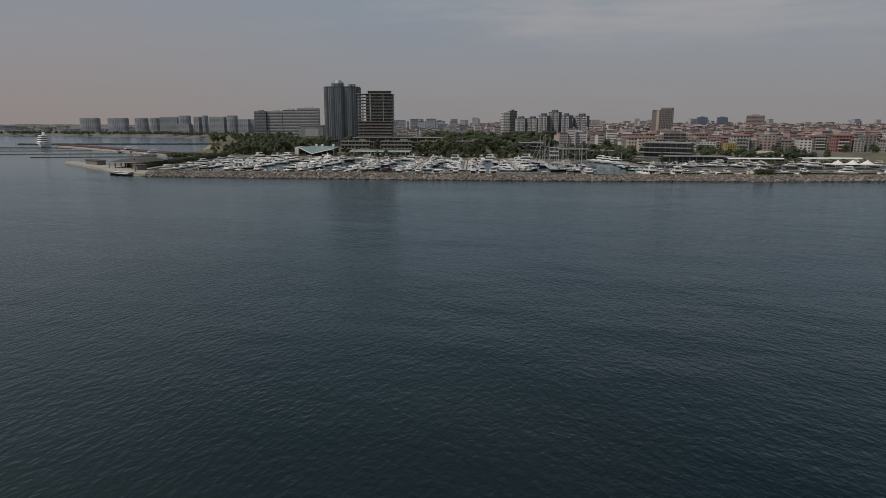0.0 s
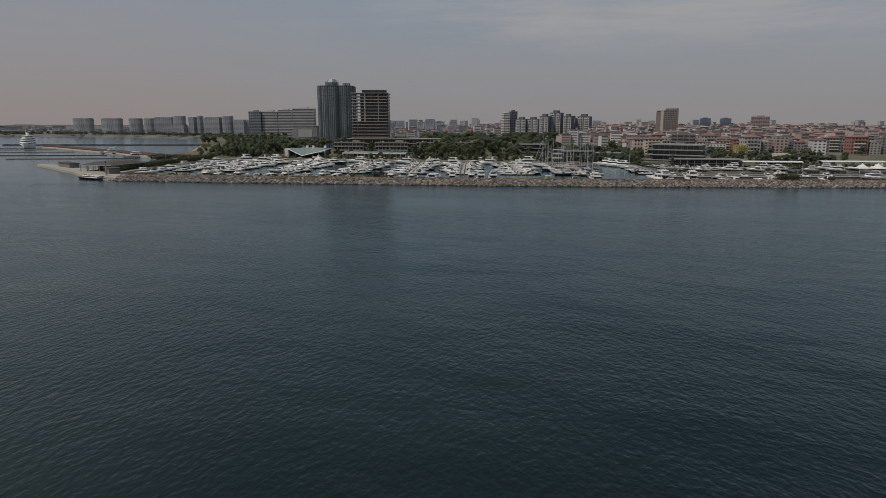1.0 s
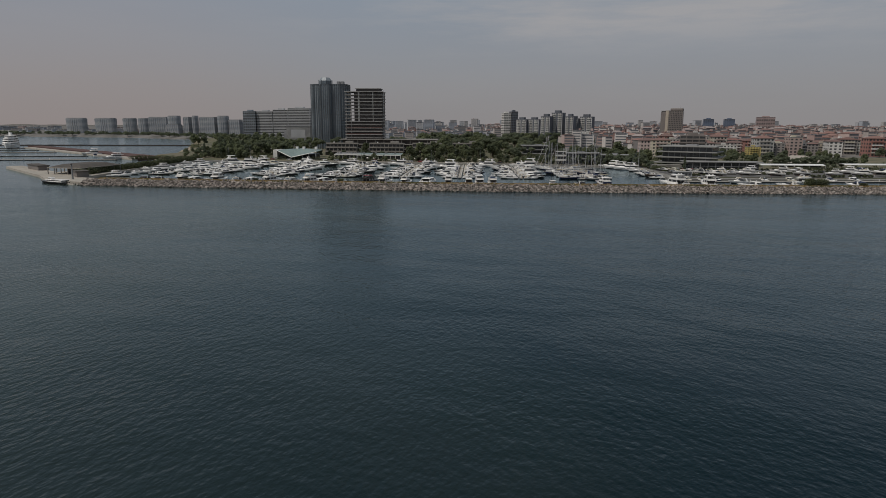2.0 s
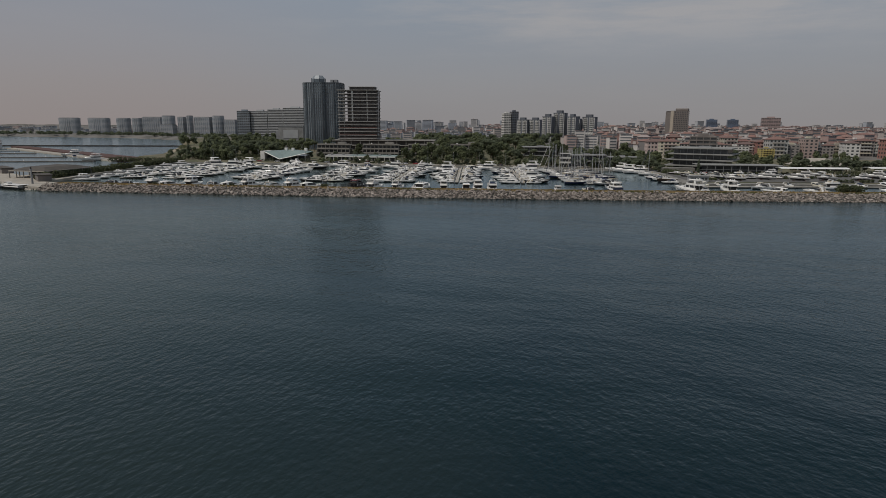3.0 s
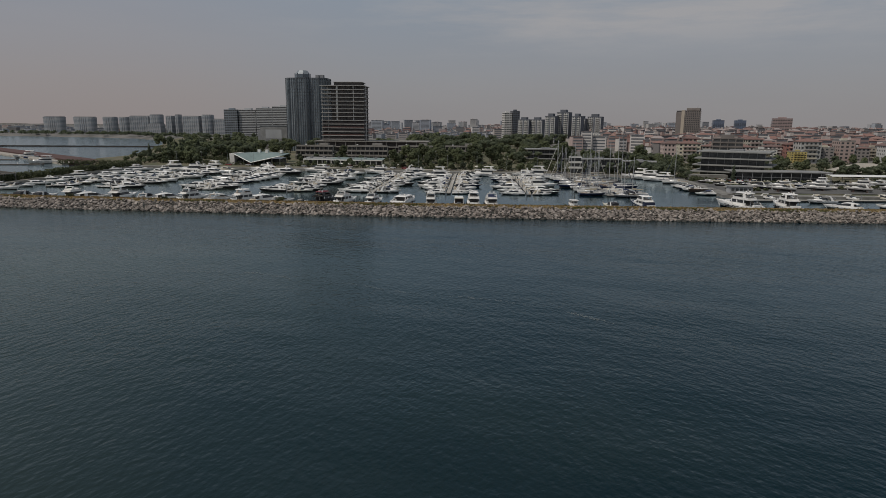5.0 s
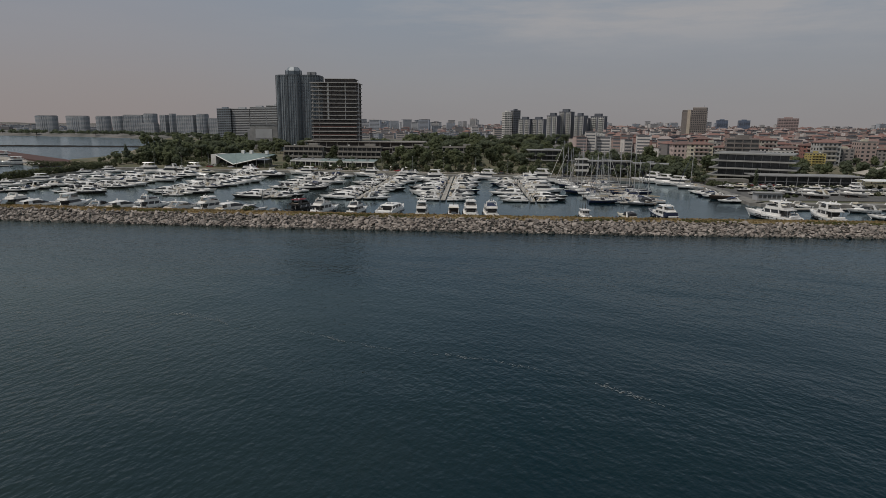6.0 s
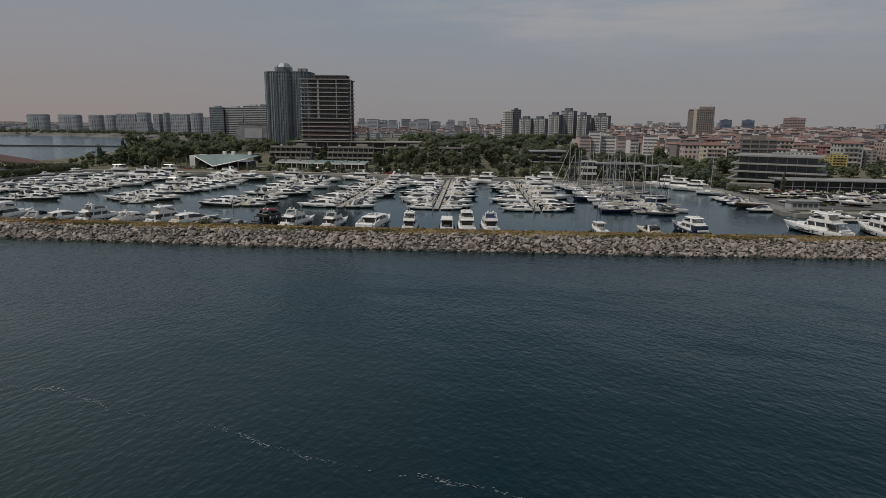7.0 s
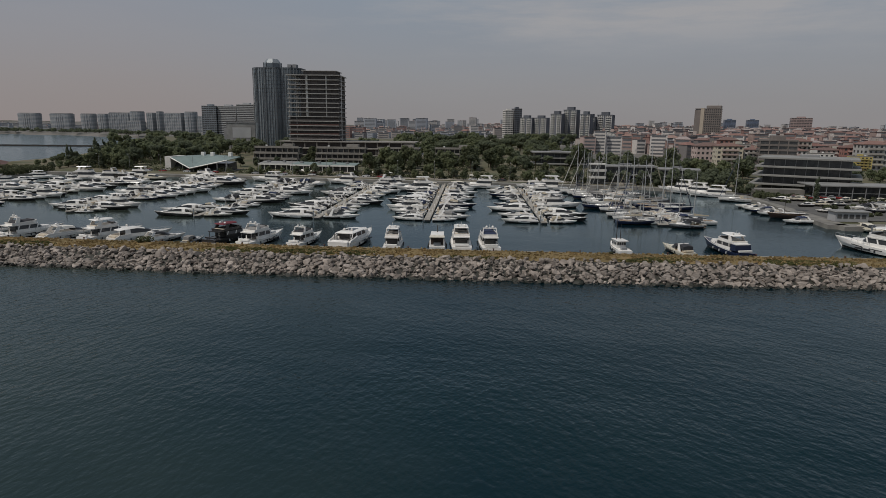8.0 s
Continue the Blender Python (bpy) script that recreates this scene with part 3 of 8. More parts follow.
def scatter_tufts(bm, count, place, tall, wide, r):
    for _ in range(count):
        x, y, z = place(r)
        for _ in range(3):
            a, h, w = r.uniform(0, 2 * math.pi), r.uniform(*tall), r.uniform(*wide)
            lean = Vector((r.gauss(0, 0.3), r.gauss(0, 0.3), 0)) * h
            d = Vector((math.cos(a), math.sin(a), 0)) * w
            p = Vector((x + r.gauss(0, 0.2), y + r.gauss(0, 0.2), z - 0.06))
            v = [bm.verts.new(q) for q in (p - d, p + d, p + d * 0.6 + lean + Vector((0, 0, h)), p - d * 0.4 + lean + Vector((0, 0, h * 0.8)))]
            bm.faces.new(v)


def crest_place(lo, hi, mask=0.0):
    def place(r):
        while True:
            x, o = r.uniform(BW0, BW1), r.uniform(lo, hi)
            if noise.noise((x * 0.06, o * 0.15, 9)) > mask:
                return x, breakwater_line(x) + o, 2.95 if o < 14 else 2.6
    return place


def build_crest_growth():
    r = random.Random(21)
    bm = bmesh.new()
    scatter_tufts(bm, 9000, crest_place(8.0, 17.0, -0.6), (0.12, 0.42), (0.15, 0.45), r)
    tagged(new("dry_grass", finish(bm, "dry_grass", DRY_GRASS)), "tufts of straw-coloured dry grass on the breakwater crest", "grass", kind="stuff")
    bm = bmesh.new()
    scatter_tufts(bm, 3400, crest_place(7.4, 11.5, 0.06), (0.12, 0.38), (0.15, 0.5), r)
    tagged(new("green_weeds", finish(bm, "green_weeds", WEEDS)), "patches of green weeds on the breakwater crest", "weeds", kind="stuff")


build_crest_growth()


def build_moles():
    # the concrete head and the quay that turns away from it
    bm = bmesh.new()
    head = [(-176, 372), (-196, 379), (-207, 384), (-232, 416), (-300, 486), (-303, 494), (-296, 497), (-236, 440), (-226, 470), (-214, 588), (-203, 586),
            (-203, 470), (-199, 402), (-176, 392)]
    prism(bm, head, -3.0, 1.4)
    structure("quay_west", bm, PAVING, "pale concrete quay around the head of the breakwater", "quay")
    # quay edge along the shore
    bm = bmesh.new()
    line = [(-205, 578), (-140, 572), (116, 531), (148, 509), (149, 472), (139, 415), (345, 411)]
    for (x0, y0), (x1, y1) in zip(line, line[1:]):
        d = Vector((x1 - x0, y1 - y0, 0))
        nrm = Vector((d.y, -d.x, 0)).normalized()
        k = max(1, round(d.length / 10))
        for i in range(k):
            a = Vector((x0, y0, 0)) + d * (i / k)
            b = Vector((x0, y0, 0)) + d * ((i + 0.995) / k)
            o0, o1 = nrm * 3.0, -nrm * 3.0
            loft(bm, [[(*(a + o0).xy, z), (*(b + o0).xy, z), (*(b + o1).xy, z), (*(a + o1).xy, z)] for z in (-5.2, 1.35)])
    structure("quay_shore", bm, CONCRETE, "concrete quay wall along the marina promenade", "quay")
    # the old diagonal jetty and the long dark mole of the bay
    bm = bmesh.new()
    prism(bm, [(-256, 600), (-250, 628), (-262, 640), (-540, 902), (-552, 890), (-272, 622), (-262, 596)], -3, 1.6)
    structure("jetty", bm, RUST, "low rusty-red diagonal jetty", "jetty")
    bm = bmesh.new()
    prism(bm, [(-268, 598), (-262, 606), (-520, 852), (-528, 846)], -3, 1.2)
    structure("jetty_walk", bm, PAVING, "pale walkway beside the jetty", "jetty")
    bm = bmesh.new()
    n = 90
    ring0, ring1, ring2, ring3 = [], [], [], []
    for i in range(n + 1):
        x = -640 + 310 * i / n
        y = 936 + (x + 640) * 0.10
        h = 1.5 + 0.4 * noise.noise((x * 0.1, 0, 0))
        ring0.append((x, y - 6, -2)); ring1.append((x, y - 1.5, h)); ring2.append((x, y + 2, h)); ring3.append((x, y + 7, -2))
    rows = [[bm.verts.new(p) for p in r] for r in (ring0, ring1, ring2, ring3)]
    for a, b in zip(rows, rows[1:]):
        for i in range(n):
            bm.faces.new((a[i], a[i + 1], b[i + 1], b[i]))
    structure("mole_far", bm, DARK_RUBBLE, "dark rubble mole across the bay", "breakwater")


build_moles()


def beach():
    bm = bmesh.new()
    edge = [(-236, 590), (-264, 632), (-276, 720), (-304, 800), (-336, 900), (-362, 985)]
    a = [bm.verts.new((x - 5, y, 0.05)) for x, y in edge]
    b = [bm.verts.new((x + 6, y, 1.5)) for x, y in edge]
    c = [bm.verts.new((x + 24, y + 3, 2.2 + 1.2 * smooth_step(600, 700, y))) for x, y in edge]
    for p, q in ((a, b), (b, c)):
        for i in range(len(edge) - 1):
            bm.faces.new((p[i], q[i], q[i + 1], p[i + 1]))
    structure("beach", bm, SAND, "narrow strip of pale sand along the bay", "beach")


beach()


def promenade():
    bm = bmesh.new()
    for a, b in (((-205, 586), (-140, 580)), ((-140, 580), (117, 539))):
        d = Vector((b[0] - a[0], b[1] - a[1]))
        n2 = Vector((-d.y, d.x)).normalized() * 9
        v = [bm.verts.new((p[0] + o.x, p[1] + o.y, 1.42)) for p, o in ((a, n2 * 0), (b, n2 * 0), (b, n2), (a, n2))]
        bm.faces.new(v)
    structure("pavement", bm, PAVING, "pale paved promenade beside the basin", "promenade")
    bm = bmesh.new()
    v = [bm.verts.new(p) for p in ((144, 424, 1.40), (345, 420, 1.40), (345, 485, 1.40), (150, 485, 1.40))]
    bm.faces.new(v)
    structure("boatyard_ground", bm, ASPHALT, "grey hardstanding of the boatyard", "ground")


promenade()

# ---- boats ----
def hull_rings(L, B, bow_h, stern_h, fine=2.2, rake=0.12):
    """Sections of a hull from transom to stem: keel, chine, knuckle, sheer, on both sides."""
    rings = []
    n = 12
    for i in range(n + 1):
        s = i / n
        b = B / 2 * (1 - max(0, (s - 0.38) / 0.62) ** fine) * (0.93 + 0.07 * min(1, s * 4))
        b = max(b, 0.03)
        sheer = stern_h + (bow_h - stern_h) * s ** 1.7
        y0 = (s - 0.5) * L
        lean = rake * L * max(0, (s - 0.55) / 0.45) ** 2
        chine_b = b * (0.88 - 0.55 * max(0, s - 0.4))
        half = [(chine_b * 0.15, -0.55 + 0.3 * s ** 3, 0.0), (chine_b, 0.22 + 0.35 * s ** 2, 0.15), (b * 0.96, sheer * 0.58, 0.55), (b * 0.975, sheer * 0.64, 0.63), (b * 0.985, sheer * 0.76, 0.76), (b, sheer, 1.0)]
        left = [(-x, y0 + lean * k - lean * 0.6, z) for x, z, k in half]
        right = [(x, y0 + lean * k - lean * 0.6, z) for x, z, k in reversed(half)]
        rings.append(left + right)
    return rings


def add_hull(boat, L, B, bow_h, stern_h, mat, deck_mat=None, fine=2.2, rake=0.12, label=""):
    rings = hull_rings(L, B, bow_h, stern_h, fine, rake)
    bm = loft(bmesh.new(), rings)
    for f in bm.faces:
        # dark antifouling below the chine
        if all(v.co.z < 0.62 for v in f.verts):
            f.material_index = 1
    # long dark windows let into the topsides
    for i, f in enumerate(list(bm.faces)[:12 * 12]):
        if i % 12 in (3, 7) and 4 <= i // 12 <= 8 and i // 12 != 6 and L < 25:
            f.material_index = 2
    part("hull", bm, [mat, BLACK_HULL, GLASS_DARK], boat, label)
    bm = bmesh.new()
    a = [bm.verts.new((r[5][0] * 0.95, r[5][1], r[5][2] - 0.03)) for r in rings]
    b = [bm.verts.new((r[6][0] * 0.95, r[6][1], r[6][2] - 0.03)) for r in rings]
    for i in range(len(a) - 1):
        bm.faces.new((a[i], b[i], b[i + 1], a[i + 1]))
    # bulwark lip along the sheer
    for side in (5, 6):
        s = -1 if side == 5 else 1
        for r0, r1 in zip(rings[2:], rings[3:]):
            p, q = Vector(r0[side]), Vector(r1[side])
            w = Vector((s * -0.07, 0, 0))
            up = Vector((0, 0, 0.10))
            loft(bm, [[p, p + w, p + w + up, p + up], [q, q + w, q + w + up, q + up]])
    part("deck", bm, deck_mat or GELCOAT, boat)
    return rings


def outline(y0, y1, wide, nose, taper=0.0, bow_pow=2.0):
    """Plan of a cabin with a rounded front."""
    pts = [(-wide / 2 * (1 - taper), y0)]
    ys = y1 - nose
    side = []
    for i in range(6):
        a = i / 5 * math.pi / 2
        side.append((wide / 2 * math.cos(a) if i < 5 else wide * 0.06, ys + nose * math.sin(a)))
    left = [(-x, y) for x, y in side]
    pts += left
    pts += [(x, y) for x, y in reversed(side)]
    pts.append((wide / 2 * (1 - taper), y0))
    return pts


def ring_at(pts, z, dz=0.0, y_ref=0.0):
    return [(x, y, z + dz * (y - y_ref)) for x, y in pts]


def shell(bm, plan0, z0, plan1, z1):
    return loft(bm, [ring_at(plan0, z0), ring_at(plan1, z1)])


def add_rail(boat, rings, start, height=0.62):
    pts_l = [Vector(r[5]) + Vector((0.08, 0, 0.08)) for r in rings[start:]]
    pts_r = [Vector(r[6]) + Vector((-0.08, 0, 0.08)) for r in rings[start:]]
    bm = bmesh.new()
    for pts in (pts_l, pts_r):
        pipe(bm, [p + Vector((0, 0, height)) for p in pts], 0.028, 4)
        for p in pts:
            tube(bm, p, p + Vector((0, 0, height)), 0.022, 0.022, 4)
    part("rail", bm, STEEL, boat, "thin steel bow rail")


def add_fenders(boat, rings, spots, mat=RUBBER):
    for i in spots:
        for side in (5, 6):
            p = Vector(rings[i][side])
            s = -1 if side == 5 else 1
            bm = bmesh.new()
            ball(bm, (p.x + s * 0.16, p.y, p.z * 0.55), 0.15, 0.15, 0.42, 6, 6)
            part("fender", bm, mat, boat, "hanging fender")


def flybridge_yacht(L, B, hull_mat, label, cover=False, hardtop=True, navy_cover=False, plain=False, fly=True):
    boat = thing("motor_yacht", label, "motor yacht", "moored motor boats")
    bow, stern = (0.115 if fly else 0.085) * L + 0.35, 0.055 * L + 0.35
    rings = add_hull(boat, L, B, bow, stern, hull_mat)
    z = stern + 0.25
    # hull windows
    for s in (() if plain else (-1, 1)):
        for y in (0.02, 0.13):
            bm = bmesh.new()
            x = s * (B / 2 + 0.012)
            box(bm, min(x, x - s * 0.1), max(x, x - s * 0.1), L * (y - 0.04), L * (y + 0.04), stern * 0.52, stern * 0.52 + 0.34)
            part("hull_window", bm, GLASS_DARK, boat)
    # foredeck trunk, saloon, glazing, flybridge deck
    part("trunk", shell(bmesh.new(), outline(-0.05 * L, 0.36 * L, B * 0.66, L * 0.2), z - 0.1, outline(-0.05 * L, 0.30 * L, B * 0.56, L * 0.2), z + 0.06 * L), GELCOAT, boat)
    base = outline(-0.27 * L, 0.20 * L, B * 0.80, L * 0.14)
    mid = outline(-0.27 * L, 0.18 * L, B * 0.79, L * 0.14)
    top = outline(-0.265 * L, 0.09 * L, B * 0.70, L * 0.10)
    part("saloon", shell(bmesh.new(), base, z - 0.1, mid, z + 0.75), GELCOAT, boat)
    part("saloon_window", shell(bmesh.new(), mid, z + 0.75, top, z + 1.75), GLASS_DARK, boat, "dark wraparound saloon windows")
    for s in (() if plain else (-1, 1)):
        for y in (-0.26, -0.10, 0.03):
            bm = bmesh.new()
            loft(bm, [[(s * (B * 0.405 - 0.004), y * L, z + 0.7), (s * (B * 0.405 + 0.02), y * L, z + 0.7), (s * (B * 0.405 + 0.02), y * L + 0.28, z + 0.7), (s * (B * 0.405 - 0.004), y * L + 0.28, z + 0.7)],
                      [(s * (B * 0.352), y * L + 0.5, z + 1.8), (s * (B * 0.375), y * L + 0.5, z + 1.8), (s * (B * 0.375), y * L + 0.78, z + 1.8), (s * (B * 0.352), y * L + 0.78, z + 1.8)]])
            part("window_pillar", bm, GELCOAT, boat)
    if fly:
        upper = outline(-0.40 * L, 0.10 * L, B * 0.82, L * 0.10, 0.08)
        part("flybridge", shell(bmesh.new(), upper, z + 1.72, outline(-0.40 * L, 0.11 * L, B * 0.84, L * 0.10, 0.08), z + 1.95), GELCOAT, boat)
        bm = bmesh.new()
        o, i_ = outline(-0.33 * L, 0.09 * L, B * 0.80, L * 0.10, 0.03), outline(-0.32 * L, 0.075 * L, B * 0.74, L * 0.09, 0.03)
        loft(bm, [ring_at(o, z + 1.9), ring_at(o, z + 2.5, 0.03, -0.3 * L), ring_at(i_, z + 2.5, 0.03, -0.3 * L), ring_at(i_, z + 1.96)], cap=(False, True))
        part("coaming", bm, GELCOAT, boat)
        part("windscreen", shell(bmesh.new(), outline(0.0, 0.075 * L, B * 0.66, L * 0.07), z + 2.55, outline(-0.01 * L, 0.045 * L, B * 0.58, L * 0.055), z + 3.0), GLASS_DARK, boat)
    else:
        # a low coupe roof that sweeps down to the cockpit
        bm = bmesh.new()
        loft(bm, [ring_at(outline(-0.34 * L, 0.11 * L, B * 0.76, L * 0.11, 0.04), z + 1.66), ring_at(outline(-0.34 * L, 0.11 * L, B * 0.77, L * 0.11, 0.04), z + 1.82), ring_at(outline(-0.30 * L, 0.05 * L, B * 0.60, L * 0.10, 0.06), z + 2.06)])
        part("coupe_roof", bm, GELCOAT, boat)
        part("sunroof", boxed(-B * 0.2, B * 0.2, -0.20 * L, -0.04 * L, z + 2.04, z + 2.09), GLASS_DARK, boat)
        for s in (-1, 1):
            bm = bmesh.new()
            x = s * B * 0.47
            loft(bm, [[(x, y, z - 0.1), (x - s * 0.35, y, z - 0.1), (x - s * 0.35, y, z + h), (x, y, z + h * 0.9)] for y, h in ((-0.26 * L, 1.15), (-0.36 * L, 0.75), (-0.46 * L, 0.55), (-0.495 * L, 0.1))])
            part("cockpit_coaming", bm, GELCOAT, boat)
            part("aft_pillar", tube(bmesh.new(), (s * B * 0.42, -0.42 * L, z + 0.6), (s * B * 0.36, -0.33 * L, z + 1.7), 0.12, 0.1, 5), GELCOAT, boat)
        part("transom_step", rounded(boxed(-B * 0.40, B * 0.40, -0.52 * L, -0.47 * L, 0.4, z + 0.35), 0.1), GELCOAT, boat)
    # cockpit: bulkhead door, seat, transom, bathing platform
    part("cockpit_door", boxed(-B * 0.30, B * 0.30, -0.278 * L, -0.271 * L, z + 0.05, z + 1.7), GLASS_DARK, boat, "dark glass cockpit doors")
    if not plain:
        part("cockpit_seat", rounded(boxed(-B * 0.34, B * 0.34, -0.475 * L, -0.435 * L, z - 0.05, z + 0.45), 0.06), GELCOAT, boat)
    part("platform", rounded(boxed(-B * 0.44, B * 0.44, -0.56 * L, -0.495 * L, 0.35, 0.5), 0.04), TEAK, boat)
    for s in (() if plain else (-1, 1)):
        part("post", boxed(s * B * 0.33 - 0.05, s * B * 0.33 + 0.05, -0.395 * L, -0.385 * L, z, z + 1.75), STEEL, boat)
    if fly and not plain:
        part("sofa", rounded(boxed(-B * 0.33, B * 0.33, -0.31 * L, -0.24 * L, z + 1.96, z + 2.4), 0.07), CUSHION, boat)
    if cover:
        part("cover", shell(bmesh.new(), outline(-0.3 * L, 0.08 * L, B * 0.72, L * 0.09), z + 2.5, outline(-0.24 * L, 0.03 * L, B * 0.4, L * 0.07), z + 2.95), CANVAS, boat, "canvas cover over the flybridge")
    # arch and hardtop
    if fly:
        bm = bmesh.new()
        for s in (-1, 1):
            loft(bm, [[(s * B * 0.40, -0.30 * L, z + 1.9), (s * (B * 0.40 - 0.16), -0.30 * L, z + 1.9), (s * (B * 0.40 - 0.16), -0.22 * L, z + 1.9), (s * B * 0.40, -0.22 * L, z + 1.9)],
                      [(s * B * 0.34, -0.24 * L, z + 3.75), (s * (B * 0.34 - 0.14), -0.24 * L, z + 3.75), (s * (B * 0.34 - 0.14), -0.19 * L, z + 3.75), (s * B * 0.34, -0.19 * L, z + 3.75)]])
        box(bm, -B * 0.345, B * 0.345, -0.24 * L, -0.185 * L, z + 3.65, z + 3.82)
        part("arch", bm, GELCOAT, boat)
    if hardtop and fly:
        part("hardtop", shell(bmesh.new(), outline(-0.30 * L, 0.03 * L, B * 0.70, L * 0.07), z + 3.83, outline(-0.28 * L, 0.02 * L, B * 0.64, L * 0.07), z + 4.02), GELCOAT, boat)
        for s in (() if plain else (-1, 1)):
            part("strut", tube(bmesh.new(), (s * B * 0.30, 0.0, z + 2.5), (s * B * 0.27, -0.01 * L, z + 3.85), 0.05), STEEL, boat)
    top_z = z + ((4.02 if hardtop else 3.82) if fly else 2.06)
    for s in (() if plain else (-1, 1)):
        bm = ball(bmesh.new(), (s * B * 0.16, -0.22 * L, top_z + 0.28), 0.3, 0.3, 0.32, 8, 6)
        part("radar_dome", bm, GELCOAT, boat)
    if plain:
        return boat
    part("mast", tube(bmesh.new(), (0, -0.21 * L, top_z), (0, -0.23 * L, top_z + 1.3), 0.06, 0.03), GELCOAT, boat)
    if navy_cover:
        part("side_screen", loft(bmesh.new(), [[(-B * 0.43, -0.41 * L, z + 0.1), (B * 0.43, -0.41 * L, z + 0.1), (B * 0.43, -0.29 * L, z + 0.1), (-B * 0.43, -0.29 * L, z + 0.1)],
                                               [(-B * 0.41, -0.40 * L, z + 1.73), (B * 0.41, -0.40 * L, z + 1.73), (B * 0.41, -0.29 * L, z + 1.73), (-B * 0.41, -0.29 * L, z + 1.73)]]),
             NAVY_HULL, boat, "navy canvas cockpit screens")
    add_rail(boat, rings, 6)
    add_fenders(boat, rings, (3, 5, 7), RUBBER if hull_mat is GELCOAT else FENDER_WHITE)
    return boat


def express_cruiser(L, B, hull_mat, label, canopy=True, arch=True, deck=GELCOAT, plain=False):
    boat = thing("motor_boat", label, "motor boat", "moored motor boats")
    bow, stern = 0.105 * L + 0.3, 0.065 * L + 0.3
    rings = add_hull(boat, L, B, bow, stern, hull_mat, deck, fine=2.0, rake=0.14)
    z = stern + 0.1
    part("trunk", shell(bmesh.new(), outline(-0.08 * L, 0.36 * L, B * 0.72, L * 0.26), z - 0.1, outline(-0.08 * L, 0.27 * L, B * 0.58, L * 0.22), z + 0.055 * L), deck, boat)
    part("windscreen", shell(bmesh.new(), outline(-0.10 * L, 0.13 * L, B * 0.76, L * 0.13), z + 0.04 * L, outline(-0.11 * L, 0.03 * L, B * 0.64, L * 0.10), z + 0.04 * L + 0.75), GLASS_DARK, boat, "raked dark windscreen")
    for s in (() if plain else (-1, 1)):
        bm = bmesh.new()
        x = s * (B / 2 + 0.01)
        box(bm, min(x, x - s * 0.1), max(x, x - s * 0.1), -0.02 * L, 0.14 * L, stern * 0.62, stern * 0.62 + 0.24)
        part("hull_window", bm, GLASS_DARK, boat)
    if not plain:
        part("platform", rounded(boxed(-B * 0.43, B * 0.43, -0.56 * L, -0.495 * L, 0.3, 0.44), 0.04), TEAK, boat)
    if not plain:
        part("cockpit_floor", boxed(-B * 0.36, B * 0.36, -0.44 * L, -0.10 * L, z - 0.02, z + 0.06), TEAK, boat)
    if not plain:
        part("helm_seat", rounded(boxed(-B * 0.30, B * 0.30, -0.20 * L, -0.14 * L, z, z + 0.75), 0.08), CUSHION, boat)
    part("sunpad", rounded(boxed(-B * 0.36, B * 0.36, -0.46 * L, -0.35 * L, z, z + 0.42), 0.09), CUSHION, boat)
    if arch:
        bm = bmesh.new()
        for s in (-1, 1):
            loft(bm, [[(s * B * 0.47, -0.34 * L, z), (s * (B * 0.47 - 0.12), -0.34 * L, z), (s * (B * 0.47 - 0.12), -0.24 * L, z), (s * B * 0.47, -0.24 * L, z)],
                      [(s * B * 0.38, -0.24 * L, z + 1.75), (s * (B * 0.38 - 0.12), -0.24 * L, z + 1.75), (s * (B * 0.38 - 0.12), -0.19 * L, z + 1.75), (s * B * 0.38, -0.19 * L, z + 1.75)]])
        box(bm, -B * 0.385, B * 0.385, -0.245 * L, -0.185 * L, z + 1.68, z + 1.84)
        part("arch", bm, GELCOAT, boat)
    if canopy:
        bm = bmesh.new()
        loft(bm, [[(-B * 0.40, y, z + h0), (-B * 0.36, y, z + h1), (0, y, z + h1 + 0.18), (B * 0.36, y, z + h1), (B * 0.40, y, z + h0)]
                  for y, h0, h1 in ((-0.40 * L, 0.5, 1.35), (-0.30 * L, 0.75, 1.62), (-0.18 * L, 1.0, 1.72), (-0.06 * L, 1.15, 1.55))])
        part("canopy", bm, CANVAS, boat, "canvas cockpit canopy")
    else:
        part("wheel_console", rounded(boxed(-B * 0.05, B * 0.28, -0.13 * L, -0.10 * L, z, z + 0.8), 0.06), GREY_HULL, boat)
    if not plain:
        add_rail(boat, rings, 5, 0.5)
        add_fenders(boat, rings, (4, 6))
    return boat


